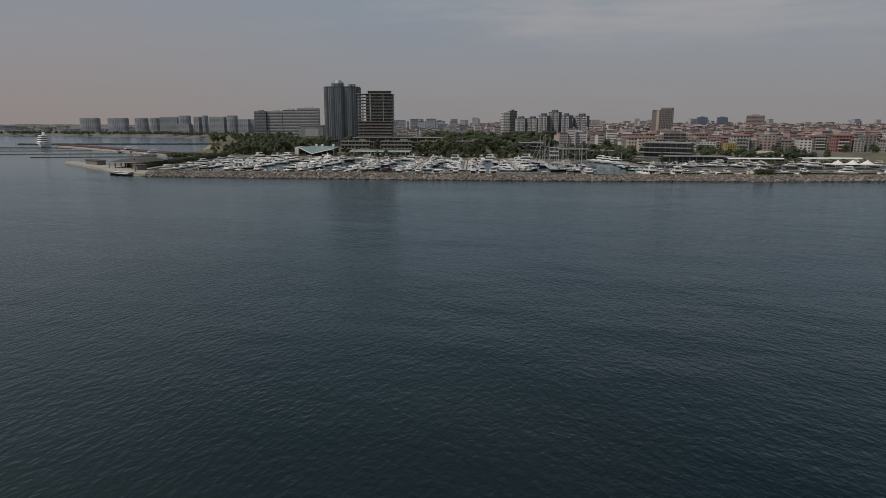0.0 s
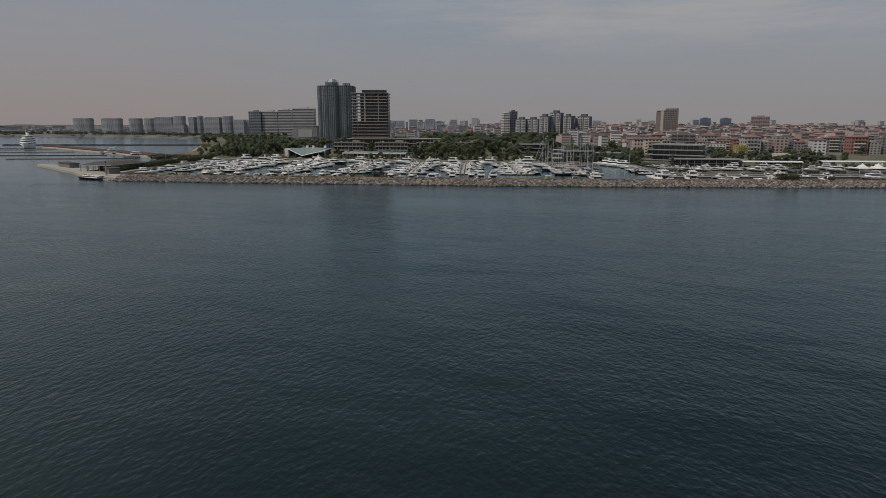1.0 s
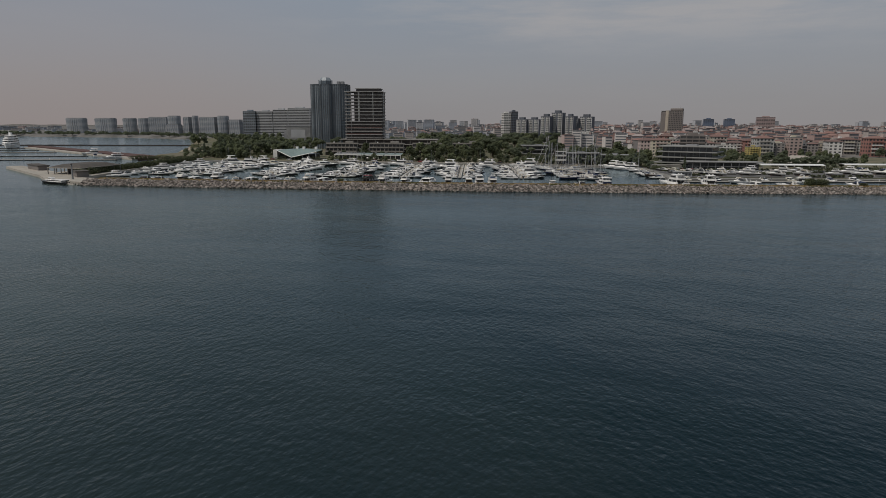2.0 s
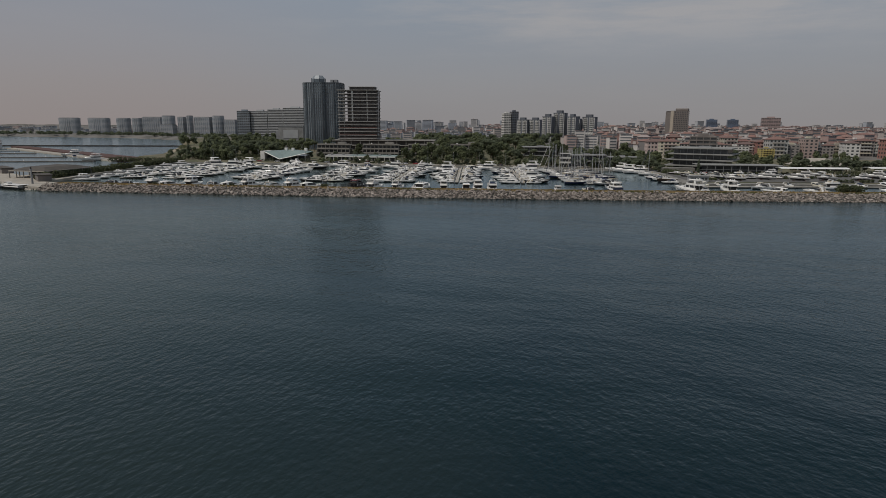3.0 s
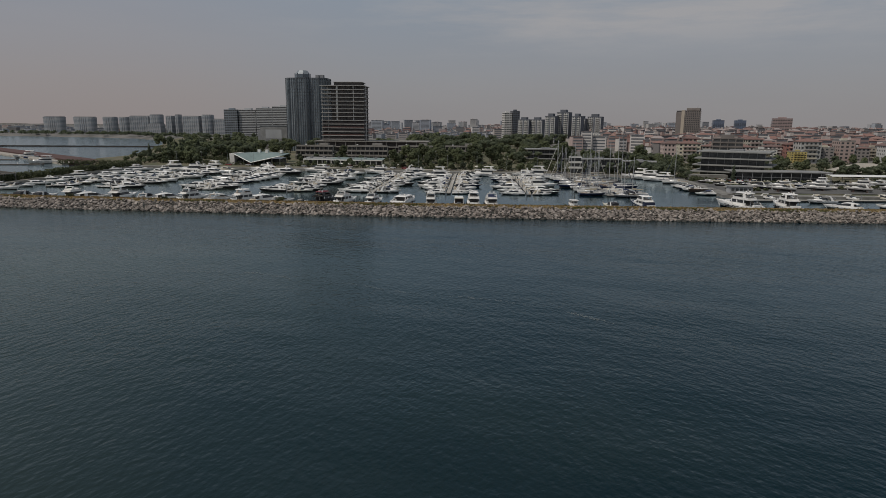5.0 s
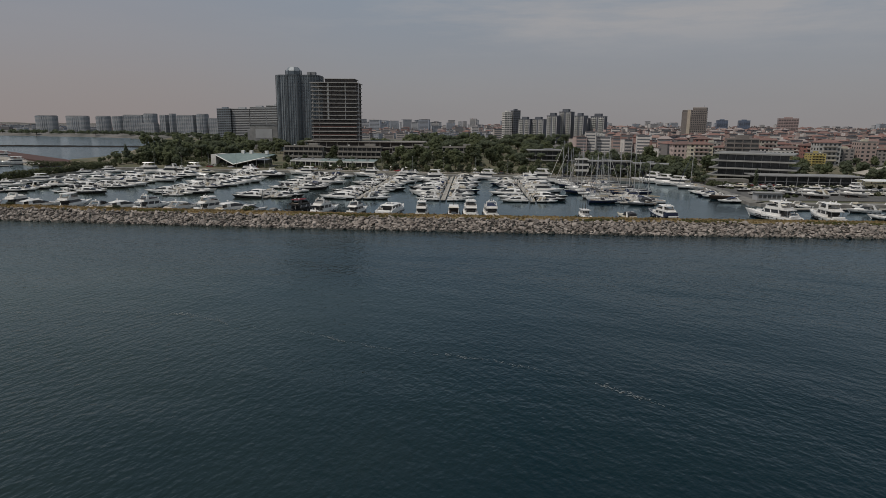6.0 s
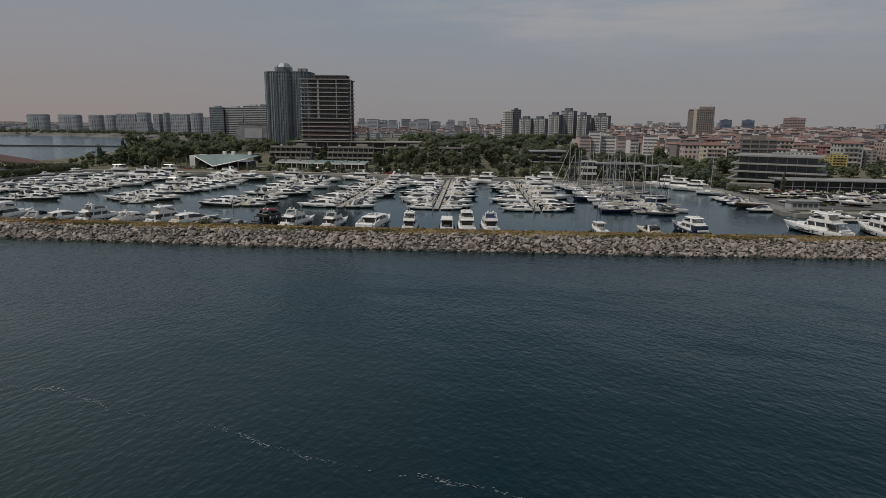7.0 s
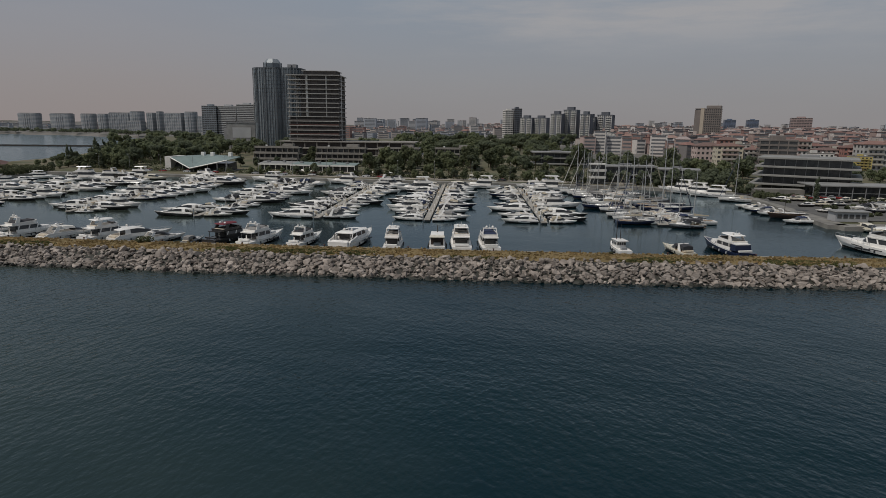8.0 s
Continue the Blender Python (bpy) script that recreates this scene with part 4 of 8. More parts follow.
def sport_yacht(L, B, hull_mat, label, coupe=True, plain=True, deck=GELCOAT, canopy=False, sunpad_mat=CUSHION):
    """A sleek motor yacht whose cabin rises in one sweep from the foredeck."""
    boat = thing("motor_yacht", label, "motor yacht", "moored motor boats")
    bow, stern = 0.088 * L + 0.35, 0.058 * L + 0.3
    rings = add_hull(boat, L, B, bow, stern, hull_mat, deck, fine=2.3, rake=0.13)
    k = L / 12
    # place along the hull, half width, sill, shoulder, roof
    stations = [(0.37, 0.10, 0.04, 0.08, 0.12), (0.28, 0.23, 0.10, 0.20, 0.30), (0.17, 0.31, 0.25, 0.42, 0.58), (0.03, 0.36, 0.45, 1.08, 1.28)]
    if coupe:
        stations += [(-0.10, 0.375, 0.55, 1.42, 1.70), (-0.22, 0.375, 0.62, 1.44, 1.72), (-0.30, 0.365, 0.60, 1.36, 1.60)]
    sections = []
    for y, w, sill, shoulder, roof in stations:
        zb = stern + (bow - stern) * (y + 0.5) ** 1.7
        w *= B
        half = [(w, stern - 0.15), (w, zb + sill * k), (w * 0.87, zb + shoulder * k), (w * 0.52, zb + roof * k)]
        sections.append([(-x, y * L, z) for x, z in half] + [(x, y * L, z) for x, z in reversed(half)])
    solid, glazed = bmesh.new(), bmesh.new()
    for i, (a, b) in enumerate(zip(sections, sections[1:])):
        for j in range(7):
            glass = (i == 2 and j in (2, 3, 4)) or (i in (2, 3, 4) and j in (1, 5)) or (i == 1 and j in (1, 5))
            bm = glazed if glass else solid
            bm.faces.new([bm.verts.new(p) for p in (a[j], a[j + 1], b[j + 1], b[j])])
    if coupe:
        solid.faces.new([solid.verts.new(p) for p in sections[-1]])
    for bm in (solid, glazed):
        bmesh.ops.remove_doubles(bm, verts=bm.verts[:], dist=0.002)
    part("cabin", solid, deck, boat)
    part("cabin_window", glazed, GLASS_DARK, boat, "dark wraparound cabin windows")
    z = stern
    part("cockpit_floor", boxed(-B * 0.38, B * 0.38, -0.46 * L, -0.30 * L if coupe else 0.0, z - 0.06, z + 0.03), TEAK, boat)
    for s in (-1, 1):
        x = s * B * 0.475
        y0 = -0.24 if coupe else 0.04
        part("cockpit_coaming", loft(bmesh.new(), [[(x, y * L, z - 0.1), (x - s * 0.3, y * L, z - 0.1), (x - s * 0.34, y * L, z + h * k), (x - s * 0.08, y * L, z + h * k)]
                                                    for y, h in ((y0, 0.72), (-0.30, 0.62), (-0.42, 0.5), (-0.485, 0.15))]), deck, boat)
    part("sunpad", rounded(boxed(-B * 0.35, B * 0.35, -0.47 * L, -0.38 * L, z - 0.05, z + 0.42 * k), 0.08), sunpad_mat, boat)
    if coupe:
        part("cockpit_door", boxed(-B * 0.27, B * 0.27, -0.306 * L, -0.301 * L, z + 0.1, z + 1.35 * k), GLASS_DARK, boat, "dark glass cockpit door")
        zr = stern + (bow - stern) * 0.2 ** 1.7
        part("roof_overhang", loft(bmesh.new(), [[(-B * 0.31, y * L, zr + h * k), (B * 0.31, y * L, zr + h * k), (B * 0.27, y * L, zr + (h + 0.12) * k), (-B * 0.27, y * L, zr + (h + 0.12) * k)]
                                                 for y, h in ((-0.29, 1.42), (-0.36, 1.36), (-0.395, 1.28))]), deck, boat)
    else:
        bm = bmesh.new()
        for s in (-1, 1):
            loft(bm, [[(s * B * 0.46, -0.36 * L, z + 0.3), (s * (B * 0.46 - 0.12), -0.36 * L, z + 0.3), (s * (B * 0.46 - 0.12), -0.27 * L, z + 0.3), (s * B * 0.46, -0.27 * L, z + 0.3)],
                      [(s * B * 0.36, -0.25 * L, z + 1.75 * k), (s * (B * 0.36 - 0.12), -0.25 * L, z + 1.75 * k), (s * (B * 0.36 - 0.12), -0.20 * L, z + 1.75 * k), (s * B * 0.36, -0.20 * L, z + 1.75 * k)]])
        box(bm, -B * 0.37, B * 0.37, -0.255 * L, -0.19 * L, z + 1.68 * k, z + 1.84 * k)
        part("arch", bm, deck, boat)
        if canopy:
            part("canopy", loft(bmesh.new(), [[(-B * 0.36, y * L, z + h0), (-B * 0.30, y * L, z + h1), (0, y * L, z + h1 + 0.15), (B * 0.30, y * L, z + h1), (B * 0.36, y * L, z + h0)]
                                              for y, h0, h1 in ((-0.20, 1.3 * k, 1.66 * k), (-0.08, 1.25 * k, 1.66 * k), (0.03, 1.1 * k, 1.42 * k))]), CANVAS, boat, "canvas cockpit canopy")
        else:
            part("helm_seat", rounded(boxed(-B * 0.30, B * 0.30, -0.16 * L, -0.10 * L, z - 0.1, z + 0.8 * k), 0.08), CUSHION, boat)
    if not plain:
        part("platform", rounded(boxed(-B * 0.43, B * 0.43, -0.56 * L, -0.495 * L, 0.3, 0.44), 0.04), TEAK, boat)
        part("radar_dome", ball(bmesh.new(), (0, -0.22 * L, z + 2.15 * k), 0.3, 0.3, 0.28, 8, 6), GELCOAT, boat)
        add_rail(boat, rings, 6, 0.55)
        add_fenders(boat, rings, (3, 5, 7))
    return boat


def sailing_yacht(L, B, hull_mat, label):
    boat = thing("sailing_yacht", label, "sailing boat", "moored sailing boats")
    rings = add_hull(boat, L, B, 1.5, 1.15, hull_mat, GELCOAT, fine=1.8, rake=0.05)
    part("coachroof", shell(bmesh.new(), outline(-0.12 * L, 0.25 * L, B * 0.56, L * 0.15), 1.1, outline(-0.11 * L, 0.22 * L, B * 0.44, L * 0.14), 1.62), GELCOAT, boat)
    for s in (-1, 1):
        part("cabin_window", boxed(s * B * 0.262 - 0.03, s * B * 0.262 + 0.03, -0.05 * L, 0.10 * L, 1.28, 1.46), GLASS_DARK, boat)
    part("cockpit", boxed(-B * 0.26, B * 0.26, -0.44 * L, -0.13 * L, 1.1, 1.2), TEAK, boat)
    bm = bmesh.new()
    loft(bm, [[(-B * 0.3, y, 1.2), (-B * 0.26, y, 1.2 + h), (B * 0.26, y, 1.2 + h), (B * 0.3, y, 1.2)] for y, h in ((-0.15 * L, 1.0), (-0.10 * L, 0.95), (-0.06 * L, 0.35))])
    part("sprayhood", bm, CANVAS, boat, "canvas sprayhood")
    H = 1.28 * L
    my = 0.06 * L
    part("mast", tube(bmesh.new(), (0, my, 1.4), (0, my - 0.15, 1.4 + H), 0.13, 0.09), ALLOY, boat, "tall alloy mast")
    part("boom", tube(bmesh.new(), (0, my - 0.1, 2.5), (0, -0.34 * L, 2.6), 0.09), ALLOY, boat)
    part("sail_cover", loft(bmesh.new(), [[(-w, y, 2.62), (-w * 0.6, y, 2.62 + h), (w * 0.6, y, 2.62 + h), (w, y, 2.62)]
                                         for y, w, h in ((my - 0.25, 0.2, 0.75), (-0.15 * L, 0.2, 0.4), (-0.33 * L, 0.1, 0.22))]), CANVAS, boat, "furled sail under its cover")
    for k in (0.42, 0.70):
        part("spreader", tube(bmesh.new(), (-B * 0.33 * (1.2 - k), my - 0.1, 1.4 + H * k), (B * 0.33 * (1.2 - k), my - 0.1, 1.4 + H * k), 0.05, 0.05, 4), ALLOY, boat)
    top = (0, my - 0.15, 1.3 + H)
    for a, b in (((0, 0.48 * L, 1.5), top), ((0, -0.49 * L, 1.25), top), ((-B * 0.46, my - 0.3, 1.2), top), ((B * 0.46, my - 0.3, 1.2), top)):
        part("stay", tube(bmesh.new(), a, b, 0.014, 0.014, 3), STEEL, boat)
    part("furled_jib", tube(bmesh.new(), (0, 0.47 * L, 2.0), (0, my + 0.25, 0.92 * H), 0.1, 0.06, 5), CANVAS, boat)
    add_rail(boat, rings, 2, 0.6)
    return boat


def fishing_boat(label, poles=True):
    boat = thing("fishing_boat" if poles else "cabin_boat", label, "fishing boat" if poles else "cabin boat")
    rings = add_hull(boat, 9.5, 3.3, 1.9, 1.15, GELCOAT, DECK, fine=2.4, rake=0.06)
    part("wheelhouse", rounded(boxed(-1.15, 1.15, -1.6, 1.4, 1.1, 3.0), 0.08), GELCOAT, boat)
    part("roof", rounded(boxed(-1.35, 1.35, -2.6, 1.65, 3.0, 3.16), 0.05), GELCOAT, boat)
    for x in (-0.85, -0.28, 0.28, 0.85):
        part("window", boxed(x - 0.2, x + 0.2, -1.63, -1.58, 2.0, 2.65), GLASS_DARK, boat)
    for s in (-1, 1):
        for y in (-1.0, 0.0, 0.9):
            part("window", boxed(s * 1.16 - 0.025, s * 1.16 + 0.025, y - 0.33, y + 0.33, 2.0, 2.65), GLASS_DARK, boat)
    for x, y, h in ((-0.5, 0.4, 8.2), (0.55, 0.6, 6.6)) if poles else ((0.0, 1.0, 4.6),):
        part("mast", tube(bmesh.new(), (x, y, 3.1), (x, y, h), 0.1, 0.06), WOOD_HULL, boat, "dark timber pole")
    if not poles:
        part("aft_roof", rounded(boxed(-1.5, 1.5, -4.4, -2.6, 2.9, 3.05), 0.04), CREAM, boat)
        part("aft_bulkhead", boxed(-1.25, 1.25, -2.75, -2.6, 1.15, 2.9), WOOD_HULL, boat, "dark timber cabin bulkhead")
        for s in (-1, 1):
            part("roof_post", tube(bmesh.new(), (s * 1.35, -4.2, 1.2), (s * 1.35, -4.2, 2.95), 0.06), GELCOAT, boat)
    part("engine_box", rounded(boxed(-0.7, 0.7, -3.6, -2.7, 1.1, 1.7), 0.06), GREY_HULL, boat)
    add_fenders(boat, rings, (3, 5, 7))
    return boat


def gulet(label):
    boat = thing("wooden_gulet", label, "wooden boat")
    rings = add_hull(boat, 21, 5.6, 3.0, 2.1, WOOD_HULL, TEAK, fine=1.9, rake=0.10)
    part("cabin", shell(bmesh.new(), outline(-7.5, 3.5, 3.6, 2.0), 1.9, outline(-7.4, 3.2, 3.3, 2.0), 3.0), WOOD_HULL, boat)
    part("cabin_roof", shell(bmesh.new(), outline(-7.8, 3.8, 3.8, 2.0), 3.0, outline(-7.6, 3.6, 3.5, 2.0), 3.18), GELCOAT, boat)
    part("awning", shell(bmesh.new(), outline(-9.6, -3.0, 4.2, 0.6), 4.6, outline(-9.4, -3.2, 3.8, 0.6), 4.75), CANVAS, boat, "pale canvas awning")
    for s in (-1, 1):
        for y in (-9.3, -3.4):
            part("awning_post", tube(bmesh.new(), (s * 1.9, y, 2.2), (s * 1.9, y, 4.65), 0.05), STEEL, boat)
    part("mast", tube(bmesh.new(), (0, 2.5, 3.1), (0, 2.5, 13.5), 0.14, 0.08), WOOD_HULL, boat)
    add_rail(boat, rings, 2, 0.7)
    return boat


def cruise_ship(label):
    boat = thing("passenger_ship", label, "passenger ship")
    L, B = 62, 13
    add_hull(boat, L, B, 7.0, 4.6, GELCOAT, DECK, fine=2.4, rake=0.07)
    z = 4.4
    for i, (y0, y1, w) in enumerate(((-29, 22, 12.4), (-28, 18, 12.0), (-25, 14, 11.4), (-19, 9, 9.6))):
        part("deck_house", shell(bmesh.new(), outline(y0, y1, w, 7), z, outline(y0, y1 - 0.6, w * 0.98, 7), z + 0.9), GELCOAT, boat)
        part("window_band", shell(bmesh.new(), outline(y0 + 0.3, y1 - 0.8, w * 0.96, 7), z + 0.9, outline(y0 + 0.3, y1 - 1.3, w * 0.95, 7), z + 2.1), GLASS_DARK, boat)
        part("deck_roof", shell(bmesh.new(), outline(y0 - 1.5, y1 + 0.3, w * 1.02, 7), z + 2.1, outline(y0 - 1.5, y1 + 0.1, w * 1.0, 7), z + 2.8), GELCOAT, boat)
        z += 2.8
    part("funnel", shell(bmesh.new(), outline(-14, -8, 4, 2), z, outline(-14, -9.5, 3, 2), z + 4), GELCOAT, boat)
    part("mast", tube(bmesh.new(), (0, 2, z), (0, 0, z + 7), 0.35, 0.15), GELCOAT, boat)
    return boat


def place(boat, x, y, heading, z=0.0, size=1.0, low=1.0):
    """heading: degrees, anticlockwise from straight ahead. low: how much lower than usual it is built."""
    boat.matrix_basis = pose(x, y, z, 0, 0, heading) @ Matrix.Diagonal((size, size, size * low, 1))
    return boat


def copied(boat, x, y, heading, z=0.0, size=1.0, low=1.0):
    return copy_thing(boat, pose(x, y, z, 0, 0, heading) @ Matrix.Diagonal((size / boat.scale.x, size / boat.scale.y, size * low / boat.scale.z, 1)))


# boats with their sterns to the breakwater, bows to the basin
big = place(flybridge_yacht(20.5, 6.2, GELCOAT, "large white hardtop motor yacht moored stern to the breakwater", fly=False), -3.4, 385.6, -15)
yacht_a = place(flybridge_yacht(16.5, 5.0, GELCOAT, "white flybridge motor yacht with two radar domes", hardtop=True), 23.2, 382.5, 1)
yacht_b = place(flybridge_yacht(15.5, 4.7, GELCOAT, "white flybridge motor yacht with canvas over its flybridge", cover=True, hardtop=False), 29.9, 382, 4)
navy_yacht = place(flybridge_yacht(19.5, 5.6, NAVY_HULL, "navy blue motor yacht with dark canvas cockpit screens", navy_cover=True), 88.0, 379, 9, 0, 0.86)
black_yacht = place(flybridge_yacht(17.5, 5.0, BLACK_HULL, "black motor yacht with a red canvas top", hardtop=False), -35.0, 388.5, -27, 0, 1.0, 0.84)
part("red_top", shell(bmesh.new(), outline(-5.2, 0.3, 3.2, 1.2), 5.3, outline(-5.0, 0.1, 2.8, 1.2), 5.55), RED_CANVAS, black_yacht, "red canvas sun top")
for piece in black_yacht.children:
    if piece.name.split(".")[0] in ("saloon", "flybridge", "coaming", "deck", "trunk", "arch", "cockpit_seat"):
        piece.data.materials[0] = BLACK_HULL
for sx in (-1, 1):
    for sy in (-4.9, -0.4):
        part("top_post", tube(bmesh.new(), (sx * 1.5, sy, 3.4), (sx * 1.45, sy, 5.35), 0.04), STEEL, black_yacht)
cruiser_a = place(express_cruiser(12.0, 3.8, GELCOAT, "white express cruiser with a canvas cockpit canopy"), -158, 394, -9, 0, 1.1)
cruiser_b = place(express_cruiser(11.5, 3.7, CREAM, "cream express cruiser with a low open cockpit", canopy=True, arch=True, deck=CREAM), 75.4, 377.0, 14, 0, 0.92)
cruiser_c = express_cruiser(10.5, 3.4, GELCOAT, "white open sports cruiser with tan cushions", canopy=False, arch=True)
place(cruiser_c, 186, 378.5, 40, 0, 1.08)
place(fishing_boat("white cabin boat with a cream roof and timber cabin", poles=False), 17.5, 379.6, -1, 0, 1.2)
place(flybridge_yacht(12.5, 4.3, GELCOAT, "white motor cruiser with a beige canvas bimini", hardtop=True), 6.9, 380.4, -4, 0, 1.0)
cruiser_d = place(express_cruiser(10.0, 3.3, GREY_HULL, "grey-hulled sports boat with a canvas canopy", canopy=True, arch=False), -43.6, 383.2, -18, 0, 0.7)
fisher = place(fishing_boat("small white fishing boat with two dark timber poles"), 61.3, 377.2, 6)
plain_big = flybridge_yacht(21.0, 5.8, GELCOAT, "large white flybridge motor yacht with a hardtop", plain=True)
plain_a = flybridge_yacht(16.5, 5.0, GELCOAT, "white flybridge motor yacht with a hardtop", plain=True)
plain_b = flybridge_yacht(15.5, 4.7, GELCOAT, "white flybridge motor yacht under a canvas cover", cover=True, hardtop=False, plain=True)
plain_c = express_cruiser(12.0, 3.8, GELCOAT, "white express cruiser under its canvas canopy", plain=True)
place(plain_a, -118, 392, -9)
place(plain_b, -138, 394, -10)
place(plain_c, -150, 393, -10)
place(plain_big, 134, 511.5, 62, 0, 0.95)
sport_a = place(sport_yacht(15.5, 4.6, GELCOAT, "white sports yacht with a sweeping coupe roof", plain=False), -58.5, 387, -36)
sport_b = place(sport_yacht(13.5, 4.2, GELCOAT, "white open sports yacht with an arch and canvas canopy", coupe=False, canopy=True, plain=False), -107, 390, -10)
white_right = copied(yacht_a, 125.5, 379.5, 22, 0, 1.18)
for src, x, y, h, size in ((yacht_b, -26.8, 385, -23, 0.98), (yacht_b, -15.5, 384.5, -19, 0.86), (sport_b, -52.0, 384.5, -38, 0.85), (yacht_a, -66.5, 388, -32, 0.95),
                           (sport_b, -77.0, 388, -34, 1.1), (yacht_b, -88.5, 390, -30, 1.0), (sport_a, -98.5, 390, -28, 0.95),
                           (sport_a, -129, 390, -26, 1.0),
                           (sport_b, 130.5, 378, 8, 0.85), (yacht_a, 143.5, 379, -4, 1.12), (sport_a, 166, 378.5, 38, 0.85),
                           (plain_c, 222, 379, 5, 1.1)):
    copied(src, x, y, h, 0, size)

# plainer sisters of these lie in the berths
BERTHED = [(flybridge_yacht(12.6, 4.1, GELCOAT, "white flybridge motor yacht in a berth", hardtop=False, plain=True), 12.6, 4.1),
           (sport_yacht(12.2, 3.9, GELCOAT, "white sports yacht with a coupe roof in a berth", sunpad_mat=CANVAS), 12.2, 3.9),
           (sport_yacht(11.0, 3.5, GELCOAT, "white open sports yacht with an arch in a berth", coupe=False), 11.0, 3.5),
           (sport_yacht(10.4, 3.4, GELCOAT, "white open sports boat with a canvas canopy in a berth", coupe=False, canopy=True, sunpad_mat=CANVAS), 10.4, 3.4),
           (sport_yacht(10.8, 3.5, NAVY_HULL, "dark-hulled sports boat with a white deck in a berth", coupe=False, canopy=True), 10.8, 3.5),
           (sport_yacht(11.4, 3.7, CREAM, "cream cabin cruiser with a coupe roof in a berth", deck=CREAM), 11.4, 3.7),
           (sport_yacht(12.8, 4.0, BLACK_HULL, "black-hulled sports yacht with a white coupe roof in a berth", sunpad_mat=CANVAS), 12.8, 4.0),
           (flybridge_yacht(13.6, 4.3, GELCOAT, "white flybridge motor yacht with a hardtop in a berth", hardtop=True, plain=True), 13.6, 4.3),
           (express_cruiser(9.6, 3.2, GELCOAT, "white express cruiser under a canvas canopy in a berth", canopy=True, arch=True, plain=True), 9.6, 3.2),
           (express_cruiser(8.4, 2.9, CREAM, "small cream open boat with an arch in a berth", canopy=False, arch=True, deck=GELCOAT, plain=True), 8.4, 2.9),
           (flybridge_yacht(12.0, 3.9, GELCOAT, "white motor yacht under a canvas flybridge cover in a berth", cover=True, hardtop=False, plain=True), 12.0, 3.9)]
PICK = [1, 2, 4, 3, 8, 4, 9, 6, 3, 5, 7, 6, 8, 2, 1, 10, 8, 9, 3, 2, 6, 1]
berthed_once = set()
sail_a = sailing_yacht(12.5, 3.9, GELCOAT, "white sailing yacht with a tall alloy mast and furled sails")
sail_b = sailing_yacht(14.5, 4.3, NAVY_HULL, "dark blue sailing yacht with a tall alloy mast")
SAIL = [(sail_a, 12.5, 3.9), (sail_b, 14.5, 4.3), (sail_a, 12.5, 3.9)]


def dock_piece(name, L, W, label, gap=0.12, section=12.0):
    """A floating dock: deck sections on floats, with piles and service posts."""
    dock = thing(name, label, "floating dock", "marina docks")
    dr = random.Random(int(L * 10))
    k = max(1, round(L / section))
    for i in range(k):
        y0, y1 = L * i / k + gap / 2, L * (i + 1) / k - gap / 2
        bm = rounded(boxed(-W / 2, W / 2, y0, y1, 0.42, 0.68), 0.04)
        sec = part("deck_section", bm, DECK, dock)
        part("float", boxed(-W / 2 + 0.15, W / 2 - 0.15, y0 + 0.3, y1 - 0.3, -0.35, 0.42), FLOAT, sec)
        post = rounded(boxed(W / 2 - 0.45, W / 2 - 0.15, (y0 + y1) / 2 - 0.15, (y0 + y1) / 2 + 0.15, 0.68, 1.75), 0.04)
        part("service_post", post, GELCOAT, dock)
        for side in (-1, 1):
            for q in range(max(1, int((y1 - y0) / 4.2))):
                y = y0 + (q + 0.5) * (y1 - y0) / max(1, int((y1 - y0) / 4.2)) + dr.uniform(-1, 1)
                if section < 20 and dr.random() < 0.3:
                    x = side * (W / 2 - 0.4)
                    part("dock_locker", rounded(boxed(x - 0.33, x + 0.33, y - dr.uniform(0.5, 0.9), y + 0.5, 0.68, 0.68 + dr.uniform(0.5, 0.95)), 0.05), GELCOAT if dr.random() < 0.6 else CUSHION, dock)
        if i % 2 == 0:
            part("mooring_post", tube(bmesh.new(), (-W / 2 - 0.25, y0 + 1, -3), (-W / 2 - 0.25, y0 + 1, 2.6), 0.22, 0.22, 8), STEEL, dock)
    return dock


def berth_row(x0, y0, x1, y1, seed, sails=False, room=(1.4, 2.9), gaps=0.10, grow=0.22, sides=(-1, 1)):
    """A dock with boats berthed stern-to on its sides, bows outward, the larger ones towards the shore."""
    r = random.Random(seed)
    d = Vector((x1 - x0, y1 - y0))
    turn = math.degrees(math.atan2(-d.x, d.y))
    dock = dock_piece("floating_dock", d.length, 1.9, "pale grey plank-decked floating dock with service posts")
    dock.matrix_basis = pose(x0, y0, 0, 0, 0, turn)
    across = Vector((d.y, -d.x)).normalized()
    for s in sides:
        at = r.uniform(0.3, 1.5)
        while at < d.length - 4:
            if r.random() < gaps:
                at += r.uniform(3, 6)
                continue
            src, L, B = r.choice(SAIL) if sails and r.random() < 0.72 else BERTHED[r.choice(PICK)]
            size = r.choice((0.62, 0.75, 0.86, 0.95, 1.02, 1.1, 1.2)) * r.uniform(0.95, 1.05) * (0.94 + grow * at / d.length)
            at += B * size / 2 + 0.3
            p = Vector((x0, y0)) + d.normalized() * at + across * s * (0.95 + r.uniform(0.15, 0.7) + 0.53 * L * size)
            h = turn - 90 * s + r.gauss(0, 5)
            if src not in berthed_once and not sails:
                place(src, p.x, p.y, h, 0, size, 0.92)
                berthed_once.add(src)
            else:
                copied(src, p.x, p.y, h, 0, size, 1.0 if L > 12 and sails else 0.92)
            at += B * size / 2 + r.uniform(*room)


